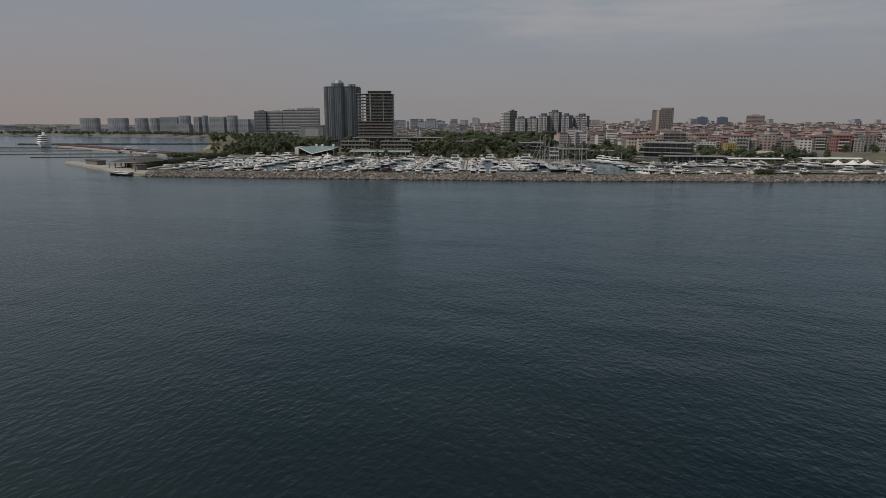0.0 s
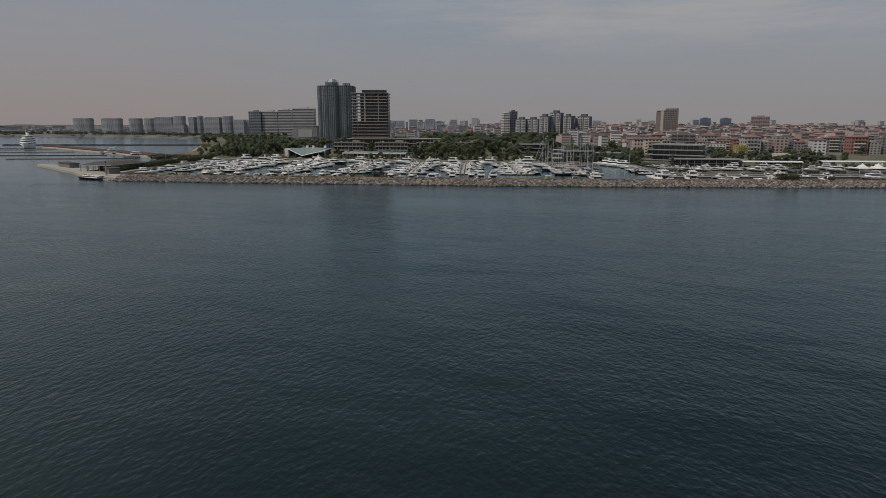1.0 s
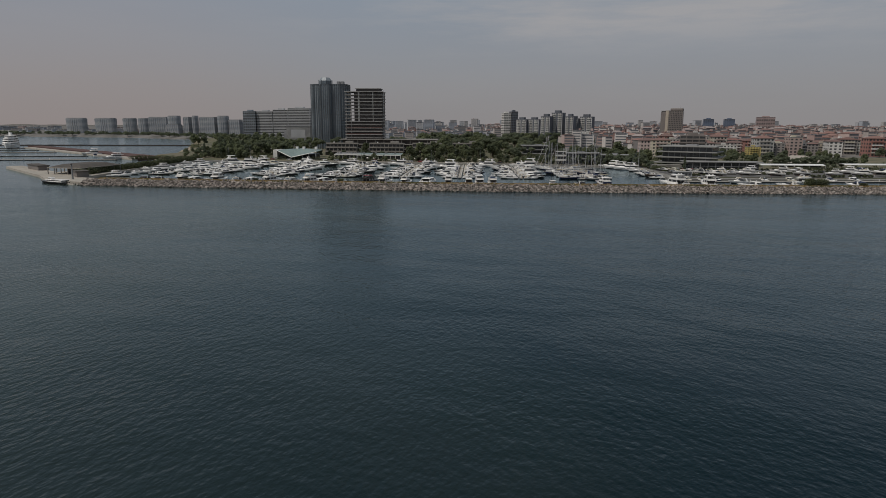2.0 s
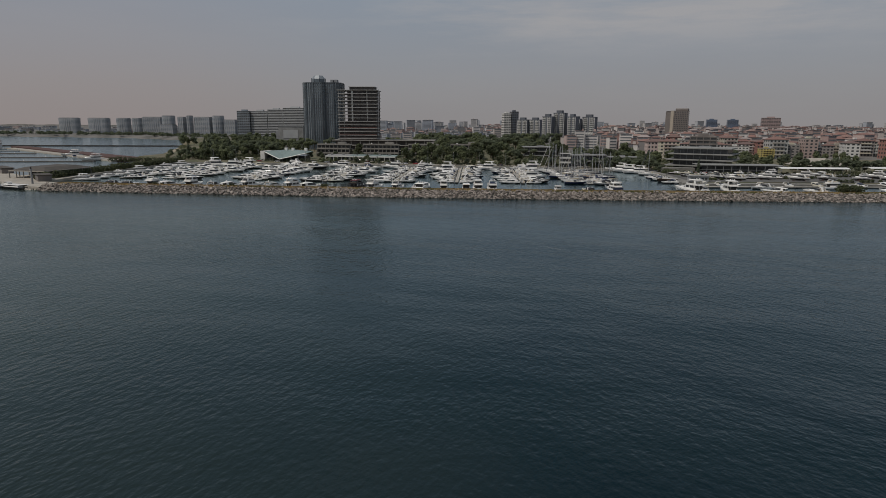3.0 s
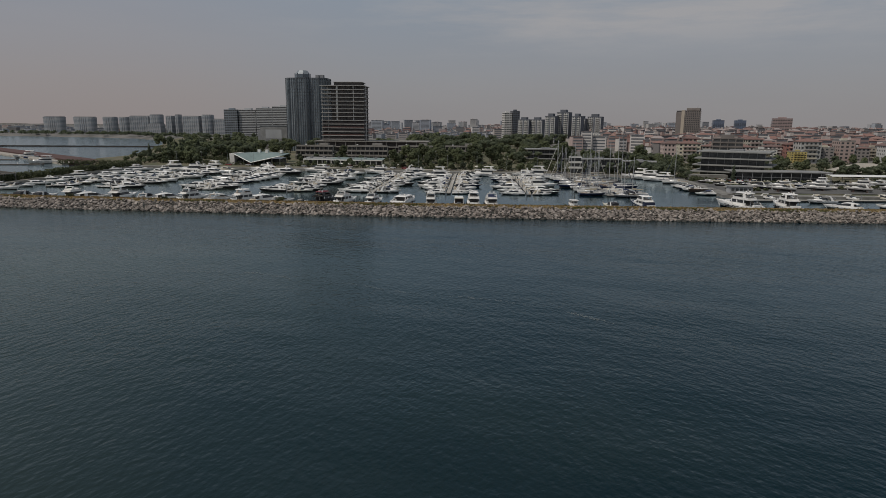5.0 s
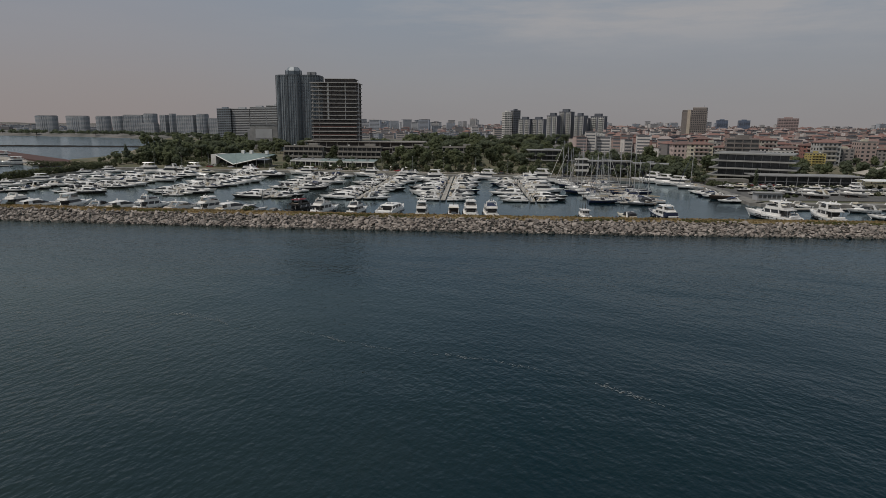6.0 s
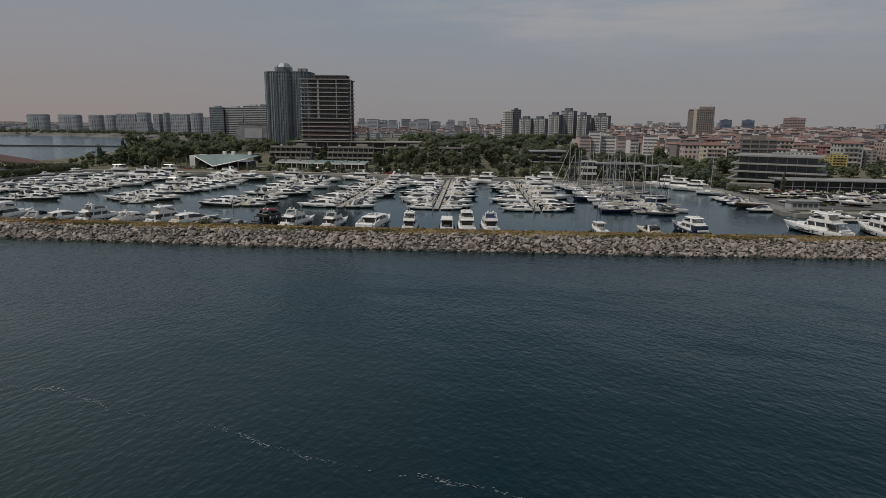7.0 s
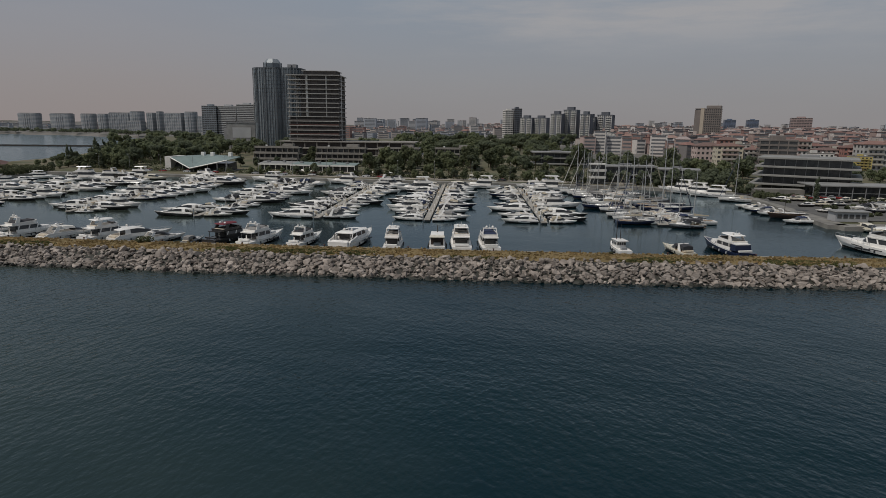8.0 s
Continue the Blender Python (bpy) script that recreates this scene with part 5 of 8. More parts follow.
berth_row(50.3, 418, 55.5, 523, 11, room=(0.9, 2.6), gaps=0.14)
berth_row(14.0, 421, 20.0, 536, 12, room=(0.8, 2.2), gaps=0.10)
berth_row(-20.8, 423, -14.2, 541, 13, room=(0.9, 2.6), gaps=0.12)
berth_row(-59.0, 424, -51.0, 548, 14, room=(1.2, 4.0), gaps=0.24)
berth_row(-103.0, 430, -95.0, 554, 15, grow=0.35, room=(0.8, 2.2))
berth_row(-146.0, 436, -138.0, 560, 16, grow=0.35, room=(0.8, 2.4))
berth_row(-178.0, 438, -171.0, 562, 17, grow=0.3, room=(0.8, 2.2), sides=(1,))
berth_row(88.5, 419, 91.0, 519, 18, sails=True, room=(1.6, 3.4))
for i, (src, L, B) in enumerate(b for b in BERTHED if b[0] not in berthed_once):
    place(src, 62.0 + 7.0 * i, 530.0, 80)
# the originals of the sailing boats lie at the head of the sailing dock
head_dock = dock_piece("floating_dock", 15, 1.9, "short floating dock across the end of the sailing berths")
head_dock.matrix_basis = pose(85.0, 417.8, 0, 0, 0, -90)
place(sail_a, 98.5, 422.5, 88)
place(sail_b, 80.5, 421.0, -92)
copied(cruiser_d, 92.5, 414.8, 92)
# yachts along the quay
for src, x, y, h, size in ((plain_a, 131, 519.5, 62, 1.1), (plain_big, 138, 501, 70, 0.92), (sail_a, 141.0, 484, 82, 1.15), (plain_b, -5, 537, 82, 0.9), (plain_a, 38, 528, 80, 1.1),
                           (plain_a, 68, 522, 84, 1.25), (plain_big, -70, 549, 80, 0.9), (plain_b, -108, 556, 82, 1.1), (plain_a, -145, 562, 84, 1.1), (plain_b, -30, 541, 80, 1.1)):
    copied(src, x, y, h, 0, size)
place(gulet("dark varnished wooden gulet moored beside the boatyard quay"), 136.5, 437.5, 84, 0, 0.62)
right_dock = dock_piece("floating_dock", 200, 3.0, "pale floating dock beside the boatyard", section=25)
right_dock.matrix_basis = pose(141, 403, 0, 0, 0, -88)
for src, x, h, size in ((plain_c, 170, 94, 1.0), (plain_b, 208, -88, 0.95), (plain_a, 262, 92, 0.9), (plain_c, 290, -88, 1.0)):
    copied(src, x, 398.4, h, 0, size)
# small craft along the yard quay
for i, (idx, x, y, h) in enumerate(((2, 136.5, 463, 75), (3, 135.8, 457, 80), (4, 135.0, 450.5, 84), (2, 134.8, 444, 88), (3, 133.5, 426.5, 95), (5, 146, 411.0, 178), (2, 154, 410.5, 184), (4, 163, 410.5, 176), (3, 176, 410, 182), (2, 190, 410, 178), (5, 205, 409.5, 180), (2, 217, 409.5, 182), (3, 228, 409.0, 176), (6, 242, 409.0, 180), (5, 268, 408.5, 178))):
    copied(BERTHED[idx][0], x, y, h, 0, 0.95)
for i in range(11):
    copied((plain_a, plain_c, BERTHED[1][0], plain_b, BERTHED[6][0])[i % 5], -190.5 + 0.25 * i, 426 + i * 12.5, -88 + 5 * (i % 3), 0, 0.85 + 0.06 * (i % 3), 0.8)
# the empty docks of the western bay
for x0, y0, length, turn in ((-280, 596, 110, 98), (-338, 654, 150, 98), (-413, 726, 170, 98), (-470, 785, 180, 98), (-520, 836, 200, 98)):
    dk = dock_piece("floating_dock", length, 3.0, "long empty floating dock in the bay", section=40)
    dk.matrix_basis = pose(x0, y0, 0, 0, 0, turn)
place(cruise_ship("large white passenger ship lying in the bay"), -549, 852, 206)
for src, x, y, h, size in ((plain_big, -291, 612, 150, 1.0), (plain_a, -352, 686, 140, 1.15), (plain_b, -234, 470, 100, 1.0), (plain_c, -330, 652, 30, 1.0)):
    copied(src, x, y, h, 0, size)


def harbour_ferry(label):
    boat = thing("harbour_ferry", label, "ferry")
    rings = add_hull(boat, 24, 6.4, 2.3, 1.7, BLACK_HULL, DECK, fine=2.6, rake=0.05)
    part("cabin", shell(bmesh.new(), outline(-8.5, 6.5, 5.2, 2.2), 1.6, outline(-8.5, 6.2, 5.0, 2.2), 2.5), GELCOAT, boat)
    part("window_band", shell(bmesh.new(), outline(-8.4, 6.1, 4.95, 2.2), 2.5, outline(-8.4, 5.8, 4.85, 2.2), 3.4), GLASS_DARK, boat)
    part("cabin_roof", shell(bmesh.new(), outline(-9.6, 6.8, 5.5, 2.2), 3.4, outline(-9.5, 6.5, 5.3, 2.2), 3.62), GELCOAT, boat)
    part("wheelhouse", rounded(boxed(-1.3, 1.3, 1.5, 4.2, 3.62, 5.4), 0.12), GELCOAT, boat)
    part("wheelhouse_window", boxed(-1.33, 1.33, 1.9, 4.23, 4.4, 5.0), GLASS_DARK, boat)
    add_fenders(boat, rings, (2, 4, 6, 8))
    return boat


place(harbour_ferry("low dark-hulled ferry with a white cabin alongside the quay"), -201.0, 381.0, 67, 0, 0.9, 0.62)
# boats on land in the yard
YARD = ((plain_a, 203, 455, 95, 0.75), (plain_b, 222, 452, 80, 0.8), (plain_c, 236, 460, 95, 0.9), (plain_a, 264, 450, 88, 0.75), (plain_c, 282, 446, 80, 1.0), (plain_b, 180, 448, 85, 0.7),
        (plain_c, 172, 432, 80, 0.9), (plain_a, 246, 436, 95, 0.65), (plain_c, 208, 432, 75, 0.9), (plain_b, 302, 452, 92, 0.8), (plain_c, 166, 444, 95, 0.8), (plain_a, 192, 438, 82, 0.7), (plain_c, 226, 436, 97, 0.95), (plain_b, 262, 434, 84, 0.8), (plain_c, 278, 462, 88, 0.9), (plain_a, 310, 438, 95, 0.75))


def boat_cradle(x, y, h, length):
    stand = thing("boat_cradle", "rusty steel cradle under a boat on the hardstanding", "boat cradle", "boat cradles", at=pose(x, y, 1.4, 0, 0, h))
    for yy in (-0.25, 0.2):
        part("beam", boxed(-1.6, 1.6, yy * length - 0.15, yy * length + 0.15, 0, 0.3), RUST, stand)
        for s in (-1, 1):
            part("prop", tube(bmesh.new(), (s * 1.5, yy * length, 0.25), (s * 1.15, yy * length, 1.3), 0.08), RUST, stand)
    part("keel_block", boxed(-0.25, 0.25, -0.25 * length, 0.2 * length, 0.28, 0.52), WOOD_HULL, stand)


for src, x, y, h, size in YARD:
    copied(src, x, y, h, 1.4 + 0.55 * size + 0.5, size)
    boat_cradle(x, y, h, 14 * size)
# small hulls drawn up on the edge of the yard
r_yard = random.Random(29)
for i in range(24):
    kk = r_yard.uniform(0.5, 0.72)
    copied(BERTHED[r_yard.choice((3, 4, 6, 5))][0], 153.5 + 8.0 * (i % 8) + r_yard.uniform(-1.5, 1.5), 475 - (i // 8) * 15.0 + r_yard.uniform(-2.5, 2.5), r_yard.uniform(60, 120), 1.4 + 0.5 * kk, kk)

# ---- buildings ----
def facade(bm, origin, along, width, z0, storeys, storey_h, bays, fill_w=0.5, fill_h=0.5, deep=0.18, sill=0.28):
    """A wall with real recessed windows: wall in slot 0, panes in slot 1."""
    o, a = Vector(origin), Vector(along).normalized()
    inward = Vector((-a.y, a.x, 0))
    bw = width / bays
    for k in range(storeys):
        for i in range(bays):
            x0, x1 = i * bw, (i + 1) * bw
            za, zb = z0 + k * storey_h, z0 + (k + 1) * storey_h
            wx0, wx1 = x0 + bw * (1 - fill_w) / 2, x1 - bw * (1 - fill_w) / 2
            wz0 = za + storey_h * sill
            wz1 = wz0 + storey_h * fill_h

            def P(u, z, d=0.0):
                return bm.verts.new(o + a * u + inward * d + Vector((0, 0, z)))
            outer = [P(x0, za), P(x1, za), P(x1, zb), P(x0, zb)]
            rim = [P(wx0, wz0), P(wx1, wz0), P(wx1, wz1), P(wx0, wz1)]
            pane = [P(wx0, wz0, deep), P(wx1, wz0, deep), P(wx1, wz1, deep), P(wx0, wz1, deep)]
            for j in range(4):
                h = (j + 1) % 4
                bm.faces.new((outer[j], outer[h], rim[h], rim[j]))
                bm.faces.new((rim[j], rim[h], pane[h], pane[j]))
            bm.faces.new(pane).material_index = 1
    bmesh.ops.remove_doubles(bm, verts=bm.verts[:], dist=0.001)


def four_walls(w, d, h0, storeys, storey_h, bays_w, bays_d, fill_w=0.5, fill_h=0.5, deep=0.18):
    bm = bmesh.new()
    c = [(-w / 2, -d / 2), (w / 2, -d / 2), (w / 2, d / 2), (-w / 2, d / 2)]
    for i in range(4):
        p, q = c[i], c[(i + 1) % 4]
        facade(bm, (*p, 0), (q[0] - p[0], q[1] - p[1], 0), w if i % 2 == 0 else d, h0, storeys, storey_h, bays_w if i % 2 == 0 else bays_d, fill_w, fill_h, deep)
    return bm


def hip_roof(w, d, z, rise, eave=0.5):
    bm = bmesh.new()
    W, D = w / 2 + eave, d / 2 + eave
    r = max(0.2, W - D) if W >= D else 0.2
    base = [(-W, -D, z), (W, -D, z), (W, D, z), (-W, D, z)]
    low = [bm.verts.new((x, y, zz - 0.22)) for x, y, zz in base]
    edge = [bm.verts.new(p) for p in base]
    a, b = bm.verts.new((-r, 0, z + rise)), bm.verts.new((r, 0, z + rise))
    bm.faces.new(list(reversed(low)))
    for i in range(4):
        j = (i + 1) % 4
        bm.faces.new((low[i], low[j], edge[j], edge[i]))
    bm.faces.new((edge[0], edge[1], b, a))
    bm.faces.new((edge[1], edge[2], b))
    bm.faces.new((edge[2], edge[3], a, b))
    bm.faces.new((edge[3], edge[0], a))
    return bm


def balcony_mesh(w, deep=1.2):
    bm = boxed(-w / 2, w / 2, -deep, 0, -0.12, 0.0)
    box(bm, -w / 2, w / 2, -deep, -deep + 0.08, 0.0, 0.95)
    box(bm, -w / 2, -w / 2 + 0.08, -deep + 0.08, 0, 0.0, 0.95)
    box(bm, w / 2 - 0.08, w / 2, -deep + 0.08, 0, 0.0, 0.95)
    return bm


def town_house(w, d, storeys, label, roof="hip", wall=HOUSE_WALL, balconies=True, storey_h=3.0, bays=None):
    house = thing("apartment_house", label, "apartment house", "apartment houses of the town")
    bays = bays or max(3, round(w / 3.2))
    h = storeys * storey_h
    bm = four_walls(w, d, 0, storeys, storey_h, bays, max(2, round(d / 3.6)), 0.52, 0.5)
    box(bm, -w / 2 + 0.05, w / 2 - 0.05, -d / 2 + 0.05, d / 2 - 0.05, -4.0, 0.01)
    wall_ob = part("wall", bm, [wall, WINDOW], house)
    if roof == "hip":
        part("roof", hip_roof(w, d, h + 0.02, min(w, d) * 0.17), TILE_ROOF, house, "low hipped clay tile roof")
        part("chimney", boxed(w * 0.18, w * 0.18 + 0.8, 0.6, 1.3, h + 0.5, h + min(w, d) * 0.17 + 1.0), BEIGE_WALL, house)
    else:
        bm = boxed(-w / 2, w / 2, -d / 2, d / 2, h, h + 0.25)
        for x0, x1, y0, y1 in ((-w / 2, w / 2, -d / 2, -d / 2 + 0.25), (-w / 2, w / 2, d / 2 - 0.25, d / 2), (-w / 2, -w / 2 + 0.25, -d / 2 + 0.25, d / 2 - 0.25), (w / 2 - 0.25, w / 2, -d / 2 + 0.25, d / 2 - 0.25)):
            box(bm, x0, x1, y0, y1, h + 0.25, h + 0.9)
        part("roof", bm, FLAT_ROOF, house, "flat roof with a parapet")
        part("stair_head", boxed(-1.8, 1.8, -1.5, 2.0, h + 0.25, h + 2.7), wall, house)
        part("water_tank", tube(bmesh.new(), (w * 0.3, 1, h + 0.25), (w * 0.3, 1, h + 1.6), 0.8, 0.8, 8), WHITE_METAL, house)
    if balconies:
        mesh = finish(balcony_mesh(w * 0.62), "balcony", wall)
        for k in range(1, storeys):
            b = new("balcony", mesh)
            b.parent = house
            b.location = (0, -d / 2, k * storey_h + 0.05)
    return house


def slab_block(name, label, category, w, d, storeys, storey_h, at, wall, glass=WINDOW, band=0.42, bays=0, roof_h=1.0, proud=0.35, group=""):
    """A block of many storeys: on each a glazed band behind a solid parapet."""
    b = thing(name, label, category, group, at=at)
    part("glass_core", boxed(-w / 2 + proud, w / 2 - proud, -d / 2 + proud, d / 2 - proud, 0, storeys * storey_h), glass, b)
    for k in range(storeys):
        z = k * storey_h
        part("parapet", boxed(-w / 2, w / 2, -d / 2, d / 2, z, z + storey_h * band), wall, b)
    part("roof", boxed(-w / 2, w / 2, -d / 2, d / 2, storeys * storey_h, storeys * storey_h + roof_h), wall, b)
    part("plant_room", boxed(-w * 0.2, w * 0.2, -d * 0.2, d * 0.25, storeys * storey_h + roof_h, storeys * storey_h + roof_h + 2.6), wall, b)
    part("foundation", boxed(-w / 2 + 0.2, w / 2 - 0.2, -d / 2 + 0.2, d / 2 - 0.2, -6, 0), CONCRETE, b)
    for i in range(bays + 1 if bays else 0):
        x = -w / 2 + w * i / bays
        part("pier", boxed(max(-w / 2 + 0.01, x - 0.3), min(w / 2 - 0.01, x + 0.3), -d / 2 - 0.06, -d / 2 + 0.5, 0, storeys * storey_h), wall, b)
    return b


def hotel_tower():
    """Glass tower with vertical fins, chamfered corners and an octagonal crown."""
    t = thing("glass_tower", "tall blue-grey glass tower with vertical fins and an octagonal crown", "tower", at=pose(-128.8, 806, 3, 0, 0, -5) @ Matrix.Diagonal((0.93, 1, 1, 1)))
    H, n = 73.5, 22
    plan = [(-23.5, 9), (-23.5, -6), (-18, -10.5), (-11, -10.5), (-8, -14.5), (2, -14.5), (5, -10.5), (15, -10.5), (20, -8), (23, -4), (23, 9), (12, 15), (-12, 15)]
    part("glass_body", prism(bmesh.new(), plan, 0, H), TOWER_GLASS, t)
    grow = [(x * 1.004, y * 1.006) for x, y in plan]
    for k in range(n + 1):
        z = H * k / n
        part("floor_band", prism(bmesh.new(), grow, z - (0.25 if k else 0), z + 0.25), TOWER_BAND, t)
    for (x0, y0), (x1, y1) in zip(plan, plan[1:] + plan[:1]):
        m = max(1, round(math.hypot(x1 - x0, y1 - y0) / 2.6))
        for i in range(m):
            x, y = x0 + (x1 - x0) * i / m, y0 + (y1 - y0) * i / m
            k = 1.02
            f = 0.42 if (i * 7 + int(abs(x) * 3)) % 3 == 0 else 0.16
            part("fin", boxed(x * k - f, x * k + f, y * k - 0.22, y * k + 0.22, 0, H + 0.9), TOWER_FIN if i else TOWER_BAND, t)
    part("parapet", prism(bmesh.new(), [(x * 1.02, y * 1.02) for x, y in plan], H + 0.35, H + 1.6), TOWER_BAND, t)
    eight = [(-5 + 8.4 * math.cos(a), -3 + 8.4 * math.sin(a)) for a in [math.pi / 8 + i * math.pi / 4 for i in range(8)]]
    inner = [(-5 + (x + 5) * 0.62, -3 + (y + 3) * 0.62) for x, y in eight]
    part("crown_drum", prism(bmesh.new(), eight, H + 1.6, H + 5.4), TOWER_GLASS, t)
    part("crown_roof", prism(bmesh.new(), eight, H + 5.4, H + 9.2, inner), TOWER_FIN, t, "faceted pale crown roof")
    for x, y in eight:
        part("crown_rib", tube(bmesh.new(), (x, y, H + 1.6), (x, y, H + 6.3), 0.3, 0.3, 4), TOWER_BAND, t)
    for x in (11, 16):
        part("roof_plant", boxed(x - 1.8, x + 1.8, -2, 4, H + 1.6, H + 5), GREY_WALL, t)
    return t


hotel_tower()


def unfinished_tower():
    t = thing("unfinished_tower", "unfinished concrete tower with bare slabs and dark infill", "tower", at=pose(-75.4, 708, 3, 0, 0, -3))
    n, sh, w, d = 17, 3.30, 38.0, 26.0
    z0 = 5.5
    rr = random.Random(5)
    for k in range(n + 1):
        z = z0 + k * sh
        ext = 0.7 if k == n else rr.uniform(0, 0.35)
        part("slab", boxed(-w / 2 - ext, w / 2 + ext, -d / 2 - ext, d / 2 + ext, z - 0.55, z), RAW_CONCRETE, t)
        if k < n:
            # the lower storeys have weathered boards behind the slab edge, the upper ones are open on one side
            left = -w / 2 + (0.8 if k < 8 else 9.2)
            # infill blocks are coloured for the shade deep in the floors
            part("infill", boxed(left, w / 2 - 0.9, -d / 2 + 1.6, d / 2 - 1.6, z, z + sh - 0.56), DARK_FILL, t)
            if k < 8:
                part("board_rail", boxed(-w / 2 + 0.3, w / 2 - 0.3, -d / 2 + 0.15, -d / 2 + 0.25, z + 0.05, z + 0.95), RUST if k in (1, 2, 4, 6) else DARK_FILL, t)
    for x in [-w / 2 + 0.8 + i * (w - 1.6) / 7 for i in range(8)]:
        for y in (-d / 2 + 1.5, d / 2 - 1.5):
            # columns within the dark floors get the shade colour, the open bay's stay concrete
            part("column", boxed(x - 0.3, x + 0.3, y - 0.3, y + 0.3, 0, z0 + n * sh - 0.56), DARK_FILL if x > -w / 2 + 9 else RAW_CONCRETE, t)
    for x, wd in ((-w / 2 + 14, 1.5), (9.5, 0.7)):
        part("pale_shaft", boxed(x - wd / 2, x + wd / 2, -d / 2 + 1.3, -d / 2 + 1.58, z0 + 8 * sh, z0 + n * sh - 0.56), WHITE_WALL, t, "pale strip of fresh concrete")
    top = z0 + n * sh
    part("roof_house", boxed(-w / 2 + 11, w / 2 - 3, -d / 2 + 4, d / 2 - 5, top, top + 2.8), DARK_FILL, t)
    part("roof_slab", boxed(-w / 2 + 10, w / 2 - 2, -d / 2 + 3, d / 2 - 4, top + 2.8, top + 3.2), RAW_CONCRETE, t)
    for k in range(0, n, 1):
        part("hoist_frame", boxed(w / 2 + 0.6, w / 2 + 1.9, -d / 2 + 1, -d / 2 + 2.4, z0 + k * sh + 0.4, z0 + k * sh + 0.65), STEEL, t)
    for y in (-d / 2 + 1.0, -d / 2 + 2.3):
        part("hoist_post", boxed(w / 2 + 1.6, w / 2 + 1.75, y, y + 0.15, 0, top + 1), STEEL, t)
    part("foundation", boxed(-w / 2, w / 2, -d / 2, d / 2, -3, 0), CONCRETE, t)
    p = thing("concrete_podium", "low dark concrete podium with long open decks", "podium", at=pose(-50, 702, 3, 0, 0, -2))
    for k, (x0, x1, y0) in enumerate(((-58, 56, -26), (-56, 52, -22), (-50, 50, -16))):
        z = k * 4.6
        # dark core gives the shade under the open decks by its colour
        part("deck_core", boxed(x0 + 3, x1 - 3, y0 + 3.5, 22, z, z + 4.1), DARK_FILL, p)
        part("deck_slab", boxed(x0, x1, y0, 24, z + 4.1, z + 4.75), TERRACE, p)
        for i in range(12):
            x = x0 + 1 + (x1 - x0 - 2) * i / 11
            part("column", boxed(x - 0.3, x + 0.3, y0 + 0.6, y0 + 1.2, z, z + 4.1), TERRACE, p)
    part("foundation", boxed(-57, 55, -25, 23, -3, 0), CONCRETE, p)
    return t


unfinished_tower()


def terrace_block(x0, x1, y, turn=0):
    """Three stepped storeys of brown-grey hotel rooms with deep loggias."""
    w = x1 - x0
    b = thing("terraced_hotel", "brown-grey concrete terraced hotel block with deep loggias", "hotel", "terraced hotel blocks", at=pose((x0 + x1) / 2, y, 2.6, 0, 0, turn))
    n = max(4, round(w / 3.6))
    for k in range(3):
        z, back = k * 3.7, k * 2.2
        part("room_core", boxed(-w / 2 + 0.5, w / 2 - 0.5, back + 2.0, 15, z, z + 3.2), WINDOW, b)
        part("slab", boxed(-w / 2, w / 2, back, 15.5, z + 3.2, z + 3.7), TERRACE, b)
        part("parapet", boxed(-w / 2, w / 2, back, back + 0.25, z + 3.7, z + 4.6), TERRACE, b)
        for i in range(n + 1):
            x = -w / 2 + w * i / n
            part("dividing_wall", boxed(max(-w / 2, x - 0.18), min(w / 2, x + 0.18), back + 0.3, back + 2.6, z, z + 3.2), TERRACE, b)
    part("roof_plant", boxed(w * 0.1, w * 0.34, 8, 13, 11.1, 13.4), TERRACE, b)
    part("vent", boxed(-w * 0.3, -w * 0.3 + 1.2, 9, 10.2, 11.1, 12.6), WHITE_METAL, b)
    part("foundation", boxed(-w / 2, w / 2, 0, 15, -4, 0), CONCRETE, b)


for x0, x1, y in ((-107, -77, 642), (-66, -33, 644), (-25, 3, 650), (14, 41, 656)):
    terrace_block(x0, x1, y, -4)


